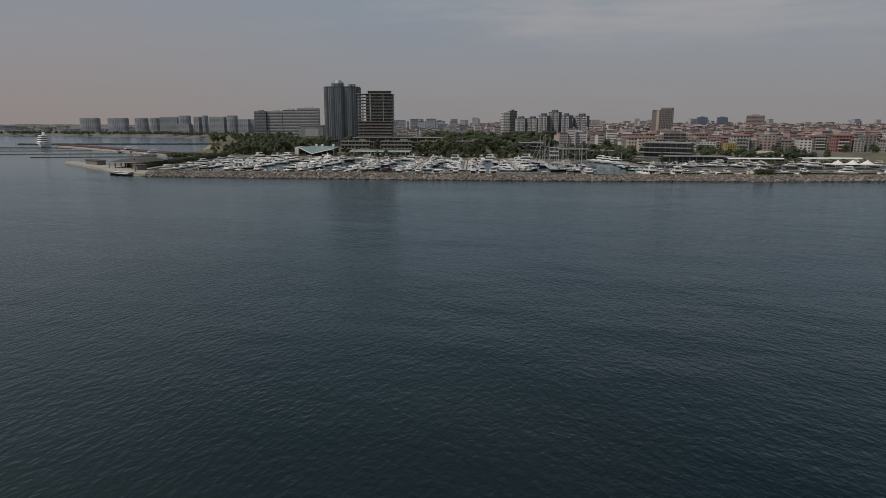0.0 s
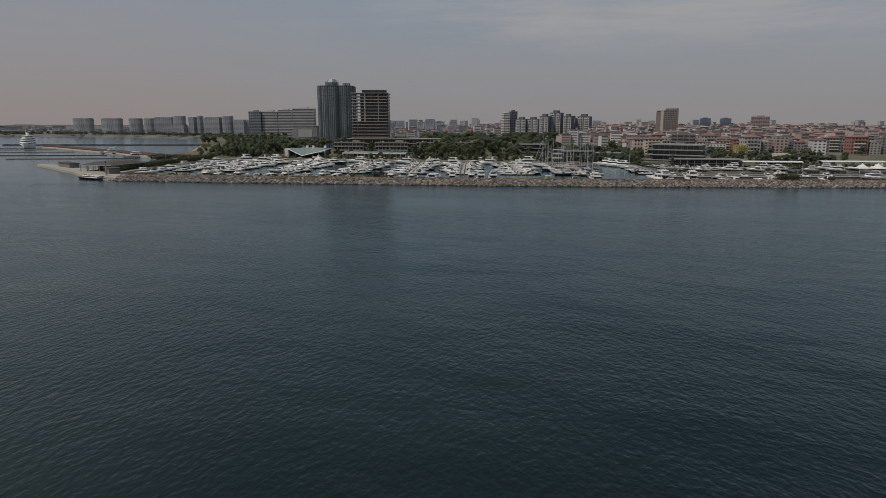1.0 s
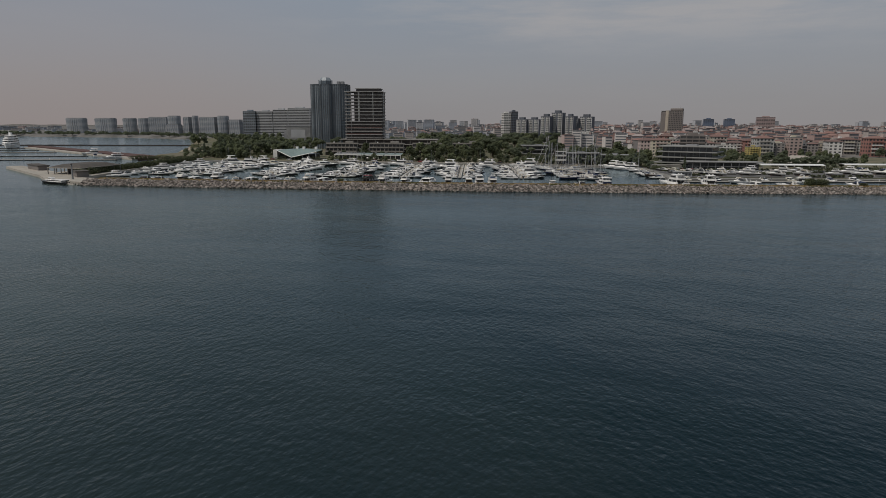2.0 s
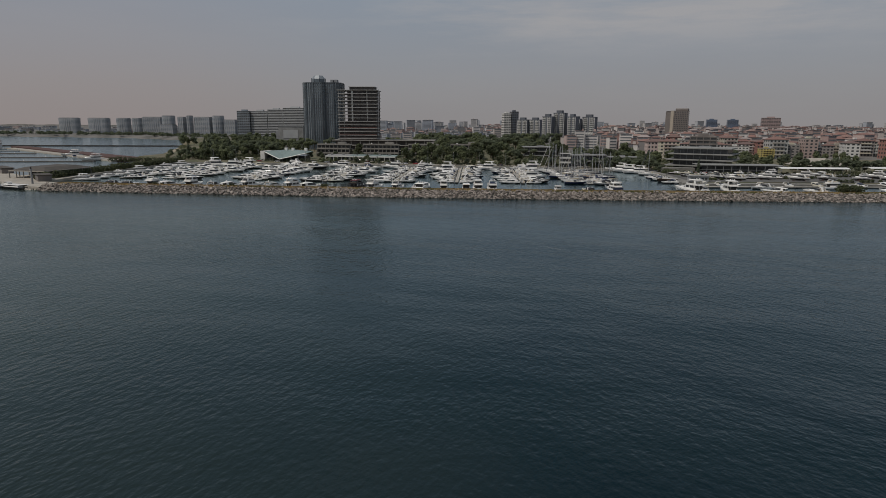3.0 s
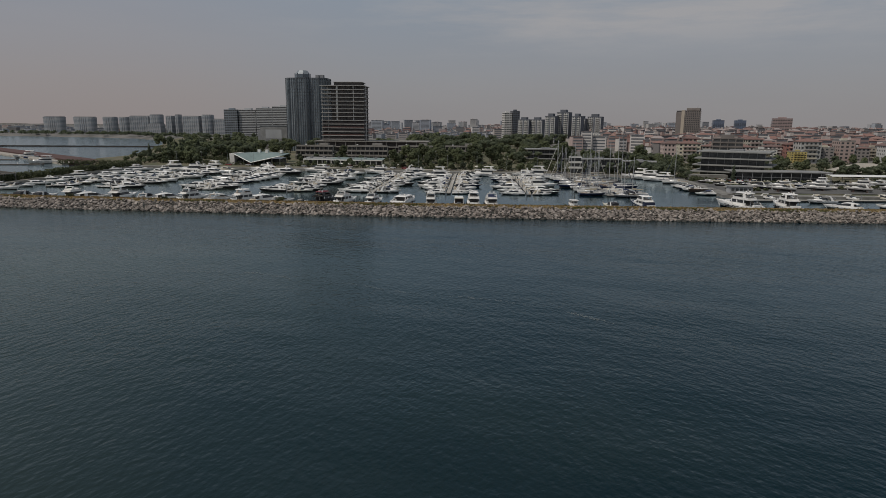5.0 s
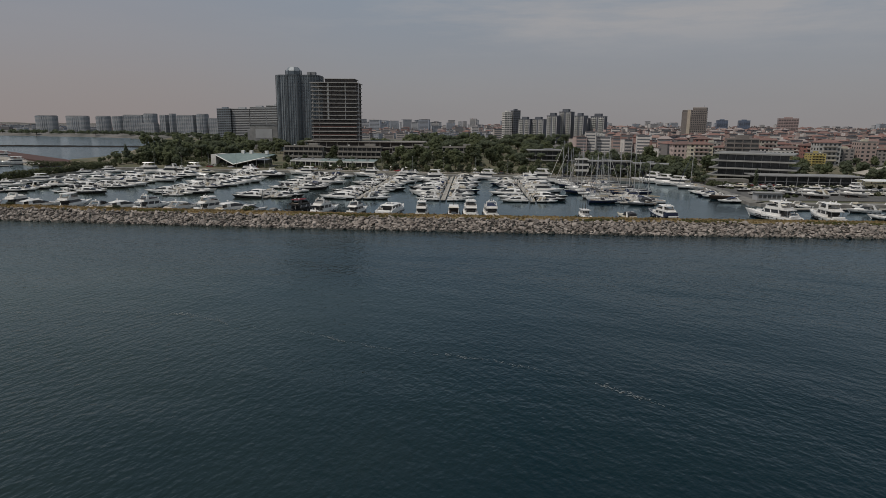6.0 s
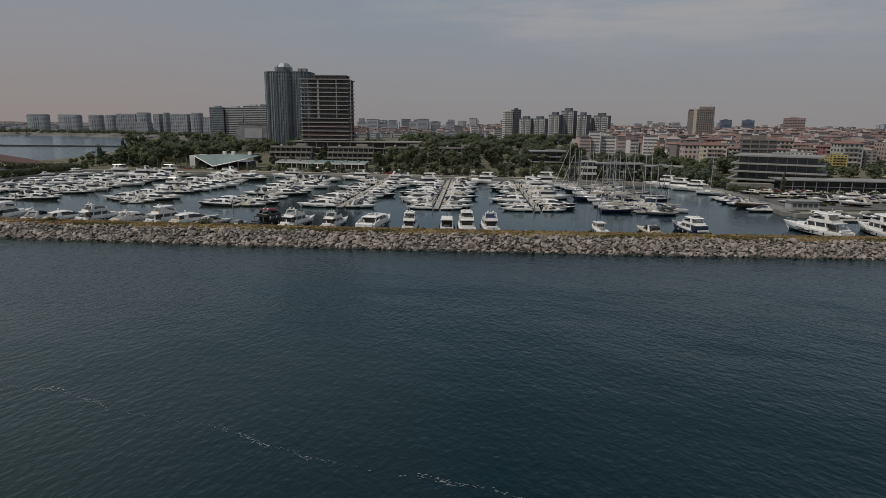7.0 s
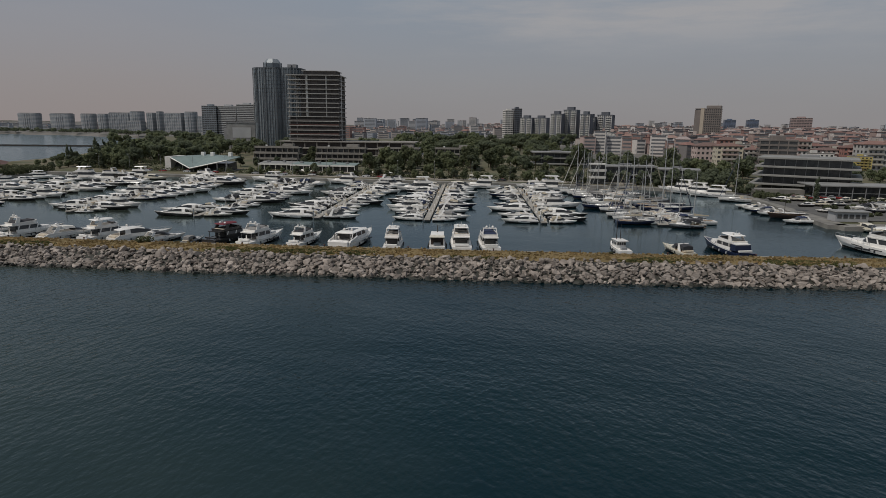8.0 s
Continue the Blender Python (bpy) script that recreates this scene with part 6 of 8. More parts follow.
def folded_hall():
    b = thing("folded_roof_hall", "low hall with a pale green folded roof and white end", "hall", at=pose(-142, 592, 2.2, 0, 0, -9) @ Matrix.Diagonal((0.86, 1, 1, 1)))
    bm = bmesh.new()
    corners = dict(a=(3.5, -0.5, 7.2), b=(22, -7, 1.6), c=(45, -1, 6.2), d=(45, 16, 7.4), e=(24, 14, 8.6), f=(3.5, 15, 7.4))
    v = {k: bm.verts.new(p) for k, p in corners.items()}
    u = {k: bm.verts.new((p[0], p[1], p[2] - 0.35)) for k, p in corners.items()}
    for f in (("a", "b", "e"), ("a", "e", "f"), ("b", "c", "e"), ("c", "d", "e")):
        bm.faces.new([v[k] for k in f])
        bm.faces.new([u[k] for k in reversed(f)])
    for p, q in zip("abcdef", "bcdefa"):
        bm.faces.new((u[p], u[q], v[q], v[p]))
    part("folded_roof", bm, GREEN_ROOF, b, "pale green metal roof folded to a low corner")
    for p, q in (((3.5, -0.55, 7.15), (22, -7.1, 1.55)), ((22, -7.1, 1.55), (45, -1.1, 6.15))):
        part("fascia", pipe(bmesh.new(), [p, q], 0.34, 4), WHITE_METAL, b)
    part("end_wall", boxed(0, 4.2, -1, 15, 0, 7.6), WHITE_WALL, b, "plain white end wall")
    part("glazing", loft(bmesh.new(), [[(4.3, 0.5, 0), (43, 1.5, 0), (43, 14, 0), (4.3, 14, 0)], [(4.3, 4.8, 4.0), (43, 4.8, 4.0), (43, 13.5, 4.6), (4.3, 13.5, 5.0)]]), WINDOW, b)
    for x in (12, 30, 37, 44):
        part("post", boxed(x - 0.2, x + 0.2, -0.2, 0.2, 0, 3.6 if x < 25 else 5.0), WHITE_METAL, b)
    for x in (20, 27, 40):
        part("roof_unit", rounded(boxed(x - 1.2, x + 1.2, 10.5, 12.5, 7.6, 10.0), 0.1), WHITE_METAL, b)
    part("foundation", boxed(0, 45, -1, 15, -4, 0), CONCRETE, b)


folded_hall()


def restaurant(x, y, w, d, turn, green, label):
    b = thing("waterside_restaurant", label, "restaurant", "waterside restaurants", at=pose(x, y, 1.9, 0, 0, turn))
    part("glass_front", boxed(-w / 2 + 1, w / 2 - 1, -d / 2 + 2.2, d / 2, 0, 3.4), WINDOW, b)
    bm = bmesh.new()
    loft(bm, [[(-w / 2, -d / 2, 3.5), (-w / 2, d / 2, 4.6), (-w / 2, d / 2, 4.9), (-w / 2, -d / 2, 3.8)], [(w / 2, -d / 2, 3.5), (w / 2, d / 2, 4.6), (w / 2, d / 2, 4.9), (w / 2, -d / 2, 3.8)]])
    part("roof", bm, GREEN_ROOF if green else GREY_ROOF, b)
    part("fascia", boxed(-w / 2, w / 2, -d / 2 - 0.12, -d / 2, 3.1, 3.95), WHITE_METAL, b)
    k = max(2, round(w / 4))
    for i in range(k + 1):
        xx = -w / 2 + 0.3 + (w - 0.6) * i / k
        part("column", boxed(xx - 0.14, xx + 0.14, -d / 2 + 0.1, -d / 2 + 0.38, 0, 3.5), WHITE_METAL, b)
    part("terrace", boxed(-w / 2, w / 2, -d / 2 - 3.5, d / 2, -2.5, 0.02), PAVING, b)
    for xx in (-w * 0.3, w * 0.15):
        part("roof_unit", boxed(xx - 0.8, xx + 0.8, 0, 1.6, 4.1, 5.5), GREY_WALL, b)


restaurant(-80, 606, 22, 10, -9, False, "white waterside restaurant with a flat pale roof")
restaurant(-58, 600, 24, 12, -9, True, "waterside restaurant with a pale green metal roof")
restaurant(-40, 598, 18, 10, -9, True, "waterside pavilion with a pale green metal roof")


def deck_building(x, y, w, d, storeys, turn, label, wall=WHITE_METAL, sh=4.2, over=1.6, edge=0.85, posts=True):
    """Broad flat slabs over set-back dark glass."""
    b = thing("office_building", label, "office building", at=pose(x, y, 1.3, 0, 0, turn))
    for k in range(storeys):
        z = k * sh
        part("glass_storey", boxed(-w / 2 + over, w / 2 - over, over, d - over, z, z + sh - edge), WINDOW, b)
        ext = 0.8 * (storeys - 1 - k)
        part("slab", rounded(boxed(-w / 2 - ext, w / 2 + ext, -ext, d + ext, z + sh - edge, z + sh), 0.08), wall, b, "broad pale floor slab")
        m = max(3, round(w / 5))
        for i in range(m + 1 if posts else 0):
            xx = -w / 2 + over + 0.1 + (w - 2 * over - 0.2) * i / m
            part("mullion", boxed(xx - 0.1, xx + 0.1, over - 0.12, over + 0.05, z, z + sh - edge), GREY_WALL, b)
    part("roof_plant", boxed(-w * 0.1, w * 0.1, d * 0.55, d * 0.75, storeys * sh, storeys * sh + 0.9), GREY_WALL, b)
    part("foundation", boxed(-w / 2 + 0.5, w / 2 - 0.5, 0.5, d - 0.5, -3, 0), CONCRETE, b)
    return b


office = deck_building(182.5, 508, 40, 30, 4, -33, "modern office building with broad pale slabs over dark glass", PALE_SLAB, 3.95, 2.6, 0.8, True)


def office_wing():
    b = thing("glazed_pavilion", "low glazed pavilion with a flat pale canopy and slim posts", "pavilion", at=pose(204, 488, 1.4, 0, 0, -8))
    part("canopy", rounded(boxed(-30, 22, -6, 10, 5.2, 5.75), 0.06), GREY_ROOF, b)
    part("glazing", boxed(-27, 20, -3, 9, 0, 5.2), WINDOW, b)
    for i in range(11):
        x = -29.6 + i * 5.1
        part("post", boxed(x - 0.13, x + 0.13, -5.7, -5.4, 0, 5.2), GREY_WALL, b)
    part("rail_beam", boxed(-29.6, 21.6, -5.62, -5.42, 2.5, 2.7), GREY_WALL, b)
    part("terrace_wall", boxed(-52, -30.5, 0, 6, 0, 3.0), CONCRETE, b, "weathered concrete terrace wall")


office_wing()
deck_building(98, 652, 34, 18, 3, -3, "low modern building with long pale roof slabs", GREY_ROOF, 3.8)
deck_building(116, 552, 30, 10, 2, -6, "flat-roofed marina building with pale slab edges", GREY_ROOF, 4.4, 1.2)
deck_building(142, 552, 22, 12, 2, -20, "flat-roofed marina clubhouse with pale slab edges", GREY_ROOF, 3.7, 1.2)


def control_kiosk():
    b = thing("harbour_office", "narrow white three-storey harbour office with balconies", "harbour office", at=pose(97.5, 541, 1.35, 0, 0, -8))
    for k in range(3):
        z = k * 3.4
        part("storey", boxed(-3.2, 3.2, 0.8, 7, z, z + 2.9), WINDOW, b)
        part("balcony", rounded(boxed(-4.0, 4.0, -0.6, 7.4, z + 2.9, z + 3.4), 0.05), WHITE_WALL, b)
        part("balustrade", boxed(-4.0, 4.0, -0.6, -0.5, z + 3.4, z + 4.2) if k < 2 else boxed(-4.0, 4.0, -0.6, -0.5, z + 3.4, z + 3.6), WHITE_WALL, b)
    part("antenna", tube(bmesh.new(), (0, 3, 10.2), (0, 3, 14), 0.08, 0.04), STEEL, b)


control_kiosk()


def striped_apartments():
    for x, w, st, y in ((-352, 32, 17, 1326), (-319, 30, 18, 1322), (-281, 44, 19, 1318)):
        slab_block("apartment_block", "long white apartment block with dark window stripes", "apartment block", w, 20, st, 3.1, pose(x, y, 4, 0, 0, -3), PALE_CLADDING, WINDOW, 0.44, bays=1, group="striped apartment blocks")
    slab_block("apartment_tower", "slim dark apartment tower beside the striped blocks", "tower", 25, 18, 17, 3.1, pose(-382, 1322, 4, 0, 0, -3), BLUEGREY_WALL, WINDOW, 0.4, bays=6)
    b = thing("exhibition_building", "pale box-shaped building with one large grey panel", "building", at=pose(-178, 846, 3, 0, 0, 0))
    part("wall", boxed(-15, 15, 0, 24, 0, 26), GREY_ROOF, b)
    part("panel", boxed(-9, 9, -0.25, 0.05, 12, 22), PALE_CLADDING, b, "large recessed grey panel")
    part("side_wing", boxed(-19, -15.01, 4, 24, 0, 21), GREY_WALL, b)
    part("roof", boxed(-15.4, 15.4, -0.4, 24.4, 26, 27), GREY_WALL, b)


striped_apartments()


def bay_towers():
    """The row of swelling blue-grey apartment towers on the far shore."""
    # haze across the bay is put into these pale blue-grey colours
    spots = ((-1026, 60, 13, 1822, "oval"), (-944, 64, 13, 1822, "oval"), (-871, 38, 13, 1812, "oval"), (-829, 30, 13, 1806, "oval"), (-780, 50, 14, 1792, "slab"),
             (-728, 34, 15, 1770, "oval"), (-683, 15, 14, 1750, "slab"), (-662, 14, 15, 1748, "oval"), (-622, 44, 14, 1738, "slab"), (-581, 30, 15, 1732, "oval"), (-545, 30, 12, 1725, "pale"), (-716, 34, 8, 1740, "pale"), (-520, 22, 12, 1735, "slab"))
    for x, w, st, y, kind in spots:
        b = thing("bay_apartment_tower", "blue-grey apartment tower with pale vertical fins across the bay" if kind != "pale" else "pale apartment block across the bay", "tower", "towers across the bay", at=pose(x, y, 3, 0, 0, rng.uniform(-8, 8)))
        H = st * 3.3

        def plan(k):
            if kind == "oval":
                return [(w / 2 * k * math.copysign(abs(math.cos(a)) ** 0.55, math.cos(a)), 12 * k * math.copysign(abs(math.sin(a)) ** 0.8, math.sin(a))) for a in [2 * math.pi * i / 20 for i in range(20)]]
            return [(-w / 2 * k, -11 * k), (w / 2 * k, -11 * k), (w / 2 * k, 11 * k), (-w / 2 * k, 11 * k)]
        for k in range(st):
            s0 = 1 - (0.06 * (1 - k / st) if kind == "oval" else 0)
            if k == 0:
                part("glazed_core", prism(bmesh.new(), plan(s0 * 0.985), 0, H, plan(0.985)), BLUEGREY_WALL, b)
            part("floor_edge", prism(bmesh.new(), plan(s0), k * 3.3 + 2.2, k * 3.3 + 3.3), PALE_CLADDING, b)
        m = max(3, round(w / 6))
        for i in range(m + 1):
            xx = (-w / 2 + w * i / m) * 0.93
            yy = -12.2 * (1 - abs(2 * i / m - 1) ** 3) if kind == "oval" else -11.3
            part("fin", boxed(xx - 0.4, xx + 0.4, yy - 0.3, yy + 0.5, 0, H), PALE_CLADDING, b)
        part("roof", prism(bmesh.new(), plan(0.9), H, H + 1.5), GREY_WALL, b)
        part("foundation", prism(bmesh.new(), plan(0.9), -6, 0), CONCRETE, b)


bay_towers()


def town_towers():
    slab_block("apartment_tower", "slim pale apartment tower", "tower", 14, 16, 15, 3.2, pose(133, 1300, 7, 0, 0, 12), WHITE_WALL, WINDOW, 0.55, bays=3, group="town towers")
    slab_block("apartment_tower", "slim dark apartment tower", "tower", 13, 18, 16, 3.2, pose(148, 1302, 7, 0, 0, 12), TOWER_DARK, WINDOW, 0.5, bays=3, group="town towers")
    for x, y, w, st in ((162, 1265, 20, 12), (185, 1262, 21, 12), (178, 1085, 15, 13), (199, 1096, 18, 15), (216, 1078, 13, 13), (228, 1098, 11, 12), (248, 1100, 20, 13)):
        b = thing("apartment_tower", "worn white apartment tower with dark shaded side and stacked balconies", "tower", "town towers", at=pose(x, y, 7, 0, 0, -28))
        part("wall", four_walls(w, 17, 0, st, 3.0, max(4, round(w / 3)), 5, 0.6, 0.55, 0.5), [TOWER_WHITE, FAR_WINDOW], b)
        # right side carries its shade as a dark sheet over the wall
        part("side_wall", boxed(w / 2 + 0.003, w / 2 + 0.5, -8.6, 8.6, 0, st * 3.0), TOWER_DARK, b, "dark sheet for the shaded side wall")
        # the stair recess is only a dark strip laid on the front wall
        part("recess", boxed(-w * 0.06, w * 0.06, -8.6, -8.45, 0, st * 3.0), TOWER_DARK, b, "dark stair strip")
        part("roof", boxed(-w / 2 - 0.3, w / 2 + 0.6, -8.8, 8.8, st * 3.0, st * 3.0 + 0.8), TOWER_DARK, b)
        part("plant_room", boxed(-w * 0.28, w * 0.22, -5, 5, st * 3.0 + 0.8, st * 3.0 + 4.6), TOWER_DARK, b)
        part("foundation", boxed(-w / 2 + 0.2, w / 2 - 0.2, -8, 8, -6, 0), CONCRETE, b)
        mesh = finish(balcony_mesh(w * 0.26, 1.4), "balcony", WHITE_WALL)
        for k in range(1, st):
            for s in (-1, 1):
                o = new("balcony", mesh)
                o.parent = b
                o.location = (s * w * 0.25, -8.5, k * 3.0)
    b = thing("brown_tower", "broad brown hotel tower with a pale lit strip", "tower", at=pose(391, 1100, 8, 0, 0, -28) @ Matrix.Diagonal((0.82, 0.9, 1.0, 1)))
    for k in range(15):
        part("window_band", boxed(-20.6, 19.6, -9.6, 9.6, k * 3.2 + 1.3, k * 3.2 + 3.2), WINDOW, b)
        part("parapet", boxed(-21, 20, -10, 10, k * 3.2, k * 3.2 + 1.3), BROWN_WALL, b)
    for i in range(9):
        part("pier", boxed(-6 + i * 3.2, -4.8 + i * 3.2, -10.2, -9.5, 0, 48), BROWN_WALL, b)
    # light on the tower's middle face is given as a beige strip
    part("stair_shaft", boxed(-12, -6.5, -11, 10.5, 0, 49.5), BEIGE_WALL, b, "pale blank strip for the lit middle")
    part("end_wall", boxed(-21.4, -12.1, -10.4, 10.4, 0, 47), BROWN_WALL, b)
    part("roof", boxed(-21, 20, -10, 10, 48, 49), BROWN_WALL, b)
    part("crown", rounded(boxed(-4, 19.5, -8, 8, 49, 53), 0.6), BROWN_WALL, b)
    part("mast", tube(bmesh.new(), (14, 0, 53), (14, 0, 57), 0.3, 0.1), STEEL, b)
    slab_block("pink_block", "faded pink office block above the roofs", "office block", 40, 20, 13, 3.3, pose(790, 1565, 11, 0, 0, -20), PINK_WALL, WINDOW, 0.55, bays=8)
    for x in (839, 904):
        slab_block("blue_block", "distant blue glass office block", "office block", 30, 22, 11, 3.4, pose(x, 2000, 17, 0, 0, -15), BLUE_WALL, WINDOW, 0.6, bays=5, group="distant blue blocks")
    part("wall", boxed(-20, 20, -10, 10, -4, 17), BEIGE_WALL, thing("pale_hall", "windowless pale hall among the roofs", "hall", at=pose(725, 1300, 9, 0, 0, -10)))
    # the white corner house below the towers
    b = thing("white_apartment_house", "white apartment house with regular dark windows and roof dormers", "apartment house", at=pose(190, 884, 4.5, 0, 0, -22))
    part("wall", four_walls(25, 15, 0, 5, 3.35, 8, 4, 0.5, 0.62, 0.3), [WHITE_WALL, WINDOW], b)
    part("roof", hip_roof(25, 15, 16.8, 3.0, 0.7), FLAT_ROOF, b)
    for i in range(7):
        part("dormer", boxed(-10.8 + i * 3.4, -9.2 + i * 3.4, -7.2, -4.5, 16.9, 18.6), WHITE_WALL, b)
    for k in range(1, 5):
        part("string_course", boxed(-12.6, 12.6, -7.6, -7.5, k * 3.35 - 0.15, k * 3.35 + 0.15), WHITE_WALL, b)
    # a dark sheet puts the shade of the right side into colour
    part("party_wall", boxed(12.55, 13.2, -7.4, 7.4, 0, 18.5), BROWN_WALL, b, "dark sheet for the shaded right side")
    part("foundation", boxed(-12, 12, -7, 7, -5, 0), CONCRETE, b)
    yl = town_house(15, 12, 5, "bright yellow apartment house", "flat", YELLOW_WALL)
    yl.matrix_basis = pose(303, 650, 3.0, 0, 0, -12) @ Matrix.Diagonal((0.8, 0.8, 0.62, 1))
    dk = slab_block("brick_block", "dark brick block with broad windows behind the office", "apartment house", 22, 16, 6, 3.2, pose(240, 640, 3.0, 0, 0, -20), BROWN_WALL, WINDOW, 0.4, bays=4)
    r = random.Random(63)
    x = 262
    for w, st, roof, mat in ((18, 4, "hip", HOUSE_WALL), (22, 4, "flat", WHITE_WALL), (15, 5, "hip", HOUSE_WALL), (24, 4, "flat", BEIGE_WALL), (16, 4, "hip", PINK_WALL), (20, 4, "flat", GREY_WALL), (26, 4, "flat", BEIGE_WALL),
                             (15, 5, "hip", HOUSE_WALL), (22, 4, "hip", WHITE_WALL), (18, 4, "flat", HOUSE_WALL), (24, 4, "hip", BEIGE_WALL), (16, 4, "flat", HOUSE_WALL)):
        h = town_house(w, 13, st, "rendered apartment house with balconies facing the coast road", roof, mat, storey_h=2.9)
        y = 664 + 0.26 * (x - 262) + r.uniform(-5, 5)
        h.matrix_basis = pose(x, y, ground_height(x, y), 0, 0, r.uniform(-14, -2)) @ Matrix.Diagonal((1, 1, r.uniform(0.85, 1.1), 1))
        x += w + r.choice((2, 4, 7))


town_towers()


def town():
    """Apartment houses behind the marina: the near ones as houses, the far ones as one mass of roofs."""
    r = random.Random(33)
    kinds = []
    for i, (w, d, st, roof) in enumerate(((12, 11, 5, "hip"), (14, 12, 5, "hip"), (10, 11, 4, "hip"), (13, 12, 6, "flat"), (17, 12, 5, "hip"), (11, 12, 5, "flat"), (19, 12, 4, "hip"))):
        label = "rendered apartment house with balconies and a clay tile roof" if roof == "hip" else "rendered apartment house with balconies and a flat roof"
        kinds.append([town_house(w, d, st, label, roof, balconies=i in (0, 1, 3, 4)), w, d, False])
    taken = [(190, 884, 24), (303, 650, 16), (240, 640, 20), (356, 690, 28), (405, 700, 20), (470, 720, 28), (530, 735, 20), (272, 668, 18), (388, 1100, 30)]
    count = 0
    row = 0
    y = 655
    while y < 745:
        x = 148 + r.uniform(0, 12)
        while x < 40 + 0.80 * y:
            k = r.choice(kinds)
            px, py = x + k[1] / 2, y + r.uniform(-4, 4) + 0.02 * x
            x += k[1] + r.choice((1.5, 2.5, 3, 7, 10))
            if any(math.hypot(px - a, py - b) < c for a, b, c in taken) or r.random() < 0.06:
                continue
            if px < 205 or px < 235 and r.random() < 0.2:
                continue
            m = pose(px, py, ground_height(px, py) - 0.1, 0, 0, -8 + r.uniform(-7, 7) + r.choice((0, 0, 0, 90))) @ Matrix.Diagonal((1, 1, r.uniform(0.82, 1.2), 1))
            if not k[3]:
                k[0].matrix_basis, k[3] = m, True
            else:
                copy_thing(k[0], m)
            count += 1
        y += r.uniform(21, 27)
        row += 1
    for k in kinds:
        if not k[3]:
            k[0].matrix_basis = pose(900, 1000, 8)
    # the roofs beyond
    verts, faces, mats = [], [], []

    def house_box(x, y, z, w, d, h, rise, turn, tower=False):
        c, s = math.cos(turn), math.sin(turn)
        i = len(verts)
        for zz in (z - 3, z + h):
            for px, py in ((-w / 2, -d / 2), (w / 2, -d / 2), (w / 2, d / 2), (-w / 2, d / 2)):
                verts.append((x + c * px - s * py, y + s * px + c * py, zz))
        for f in ((0, 1, 5, 4), (1, 2, 6, 5), (2, 3, 7, 6), (3, 0, 4, 7)):
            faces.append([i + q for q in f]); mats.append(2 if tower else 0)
        # storey lines: dark window strips, proud of the wall by a hand's width
        n = max(2, int(h // 3.1))
        for k in range(n):
            j = len(verts)
            za = z + (k + 0.35) * h / n
            zb = za + 0.45 * h / n
            for zz in (za, zb):
                for px, py in ((-w * 0.42, -d / 2 - 0.1), (w * 0.42, -d / 2 - 0.1)):
                    verts.append((x + c * px - s * py, y + s * px + c * py, zz))
            faces.append([j, j + 1, j + 3, j + 2]); mats.append(3)
        j = len(verts)
        e = 0.5
        for px, py in ((-w / 2 - e, -d / 2 - e), (w / 2 + e, -d / 2 - e), (w / 2 + e, d / 2 + e), (-w / 2 - e, d / 2 + e)):
            verts.append((x + c * px - s * py, y + s * px + c * py, z + h + 0.02))
        if r.random() < 0.6:
            # water tanks, stair heads and other small things on the roofs
            q = len(verts)
            ox, oy, ow, oh = r.uniform(-0.3, 0.3) * w, r.uniform(-0.3, 0.1) * d, r.uniform(0.7, 2.0), r.uniform(1.0, 2.6) + rise * 0.6
            for zz in (z + h, z + h + oh):
                for px, py in ((ox - ow, oy - ow), (ox + ow, oy - ow), (ox + ow, oy + ow), (ox - ow, oy + ow)):
                    verts.append((x + c * px - s * py, y + s * px + c * py, zz))
            for f in ((0, 1, 5, 4), (1, 2, 6, 5), (2, 3, 7, 6), (3, 0, 4, 7), (4, 5, 6, 7)):
                faces.append([q + g for g in f]); mats.append(0)
        if rise:
            for px in (-w * 0.22, w * 0.22):
                verts.append((x + c * px, y + s * px, z + h + rise))
            faces.extend([[j, j + 1, j + 5, j + 4], [j + 1, j + 2, j + 5], [j + 2, j + 3, j + 4, j + 5], [j + 3, j, j + 4]])
            mats.extend([1] * 4)
        else:
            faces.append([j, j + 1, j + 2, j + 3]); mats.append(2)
    y = 752
    while y < 3600:
        step = 17 + (y - 800) * 0.02
        x = -150 - 0.05 * y if y > 1350 else (165 if y < 900 else 235)
        while x < 120 + 0.84 * y:
            w = r.uniform(9, 16) * (1 + (y - 800) / 3000)
            if r.random() > 0.10 and not any(math.hypot(x - a, y - b) < c for a, b, c in ((190, 884, 28), (178, 810, 40), (182, 760, 40), (388, 1100, 34), (790, 1565, 34), (725, 1300, 30), (839, 2000, 24), (904, 2000, 24), (200, 1088, 50), (246, 1100, 24))):
                h = r.choice((8, 11, 12, 13, 15, 15, 16, 18, 21)) * r.uniform(0.9, 1.1)
                pale = y > 1300 and x < 150 + 0.02 * y and r.random() < 0.8     # the flat-roofed quarter beyond the park; its grey has the haze painted in
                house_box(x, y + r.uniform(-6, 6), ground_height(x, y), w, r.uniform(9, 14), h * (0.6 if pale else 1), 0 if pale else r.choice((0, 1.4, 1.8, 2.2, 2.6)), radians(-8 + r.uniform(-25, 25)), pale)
            x += w + r.uniform(1, 9) + (y - 1000) * 0.006
        y += step
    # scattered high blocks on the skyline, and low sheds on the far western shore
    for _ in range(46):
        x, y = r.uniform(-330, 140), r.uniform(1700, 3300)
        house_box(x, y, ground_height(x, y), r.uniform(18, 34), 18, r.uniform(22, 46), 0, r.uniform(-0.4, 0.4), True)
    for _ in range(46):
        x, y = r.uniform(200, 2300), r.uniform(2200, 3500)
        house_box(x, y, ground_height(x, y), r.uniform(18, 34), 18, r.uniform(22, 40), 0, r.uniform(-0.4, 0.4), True)
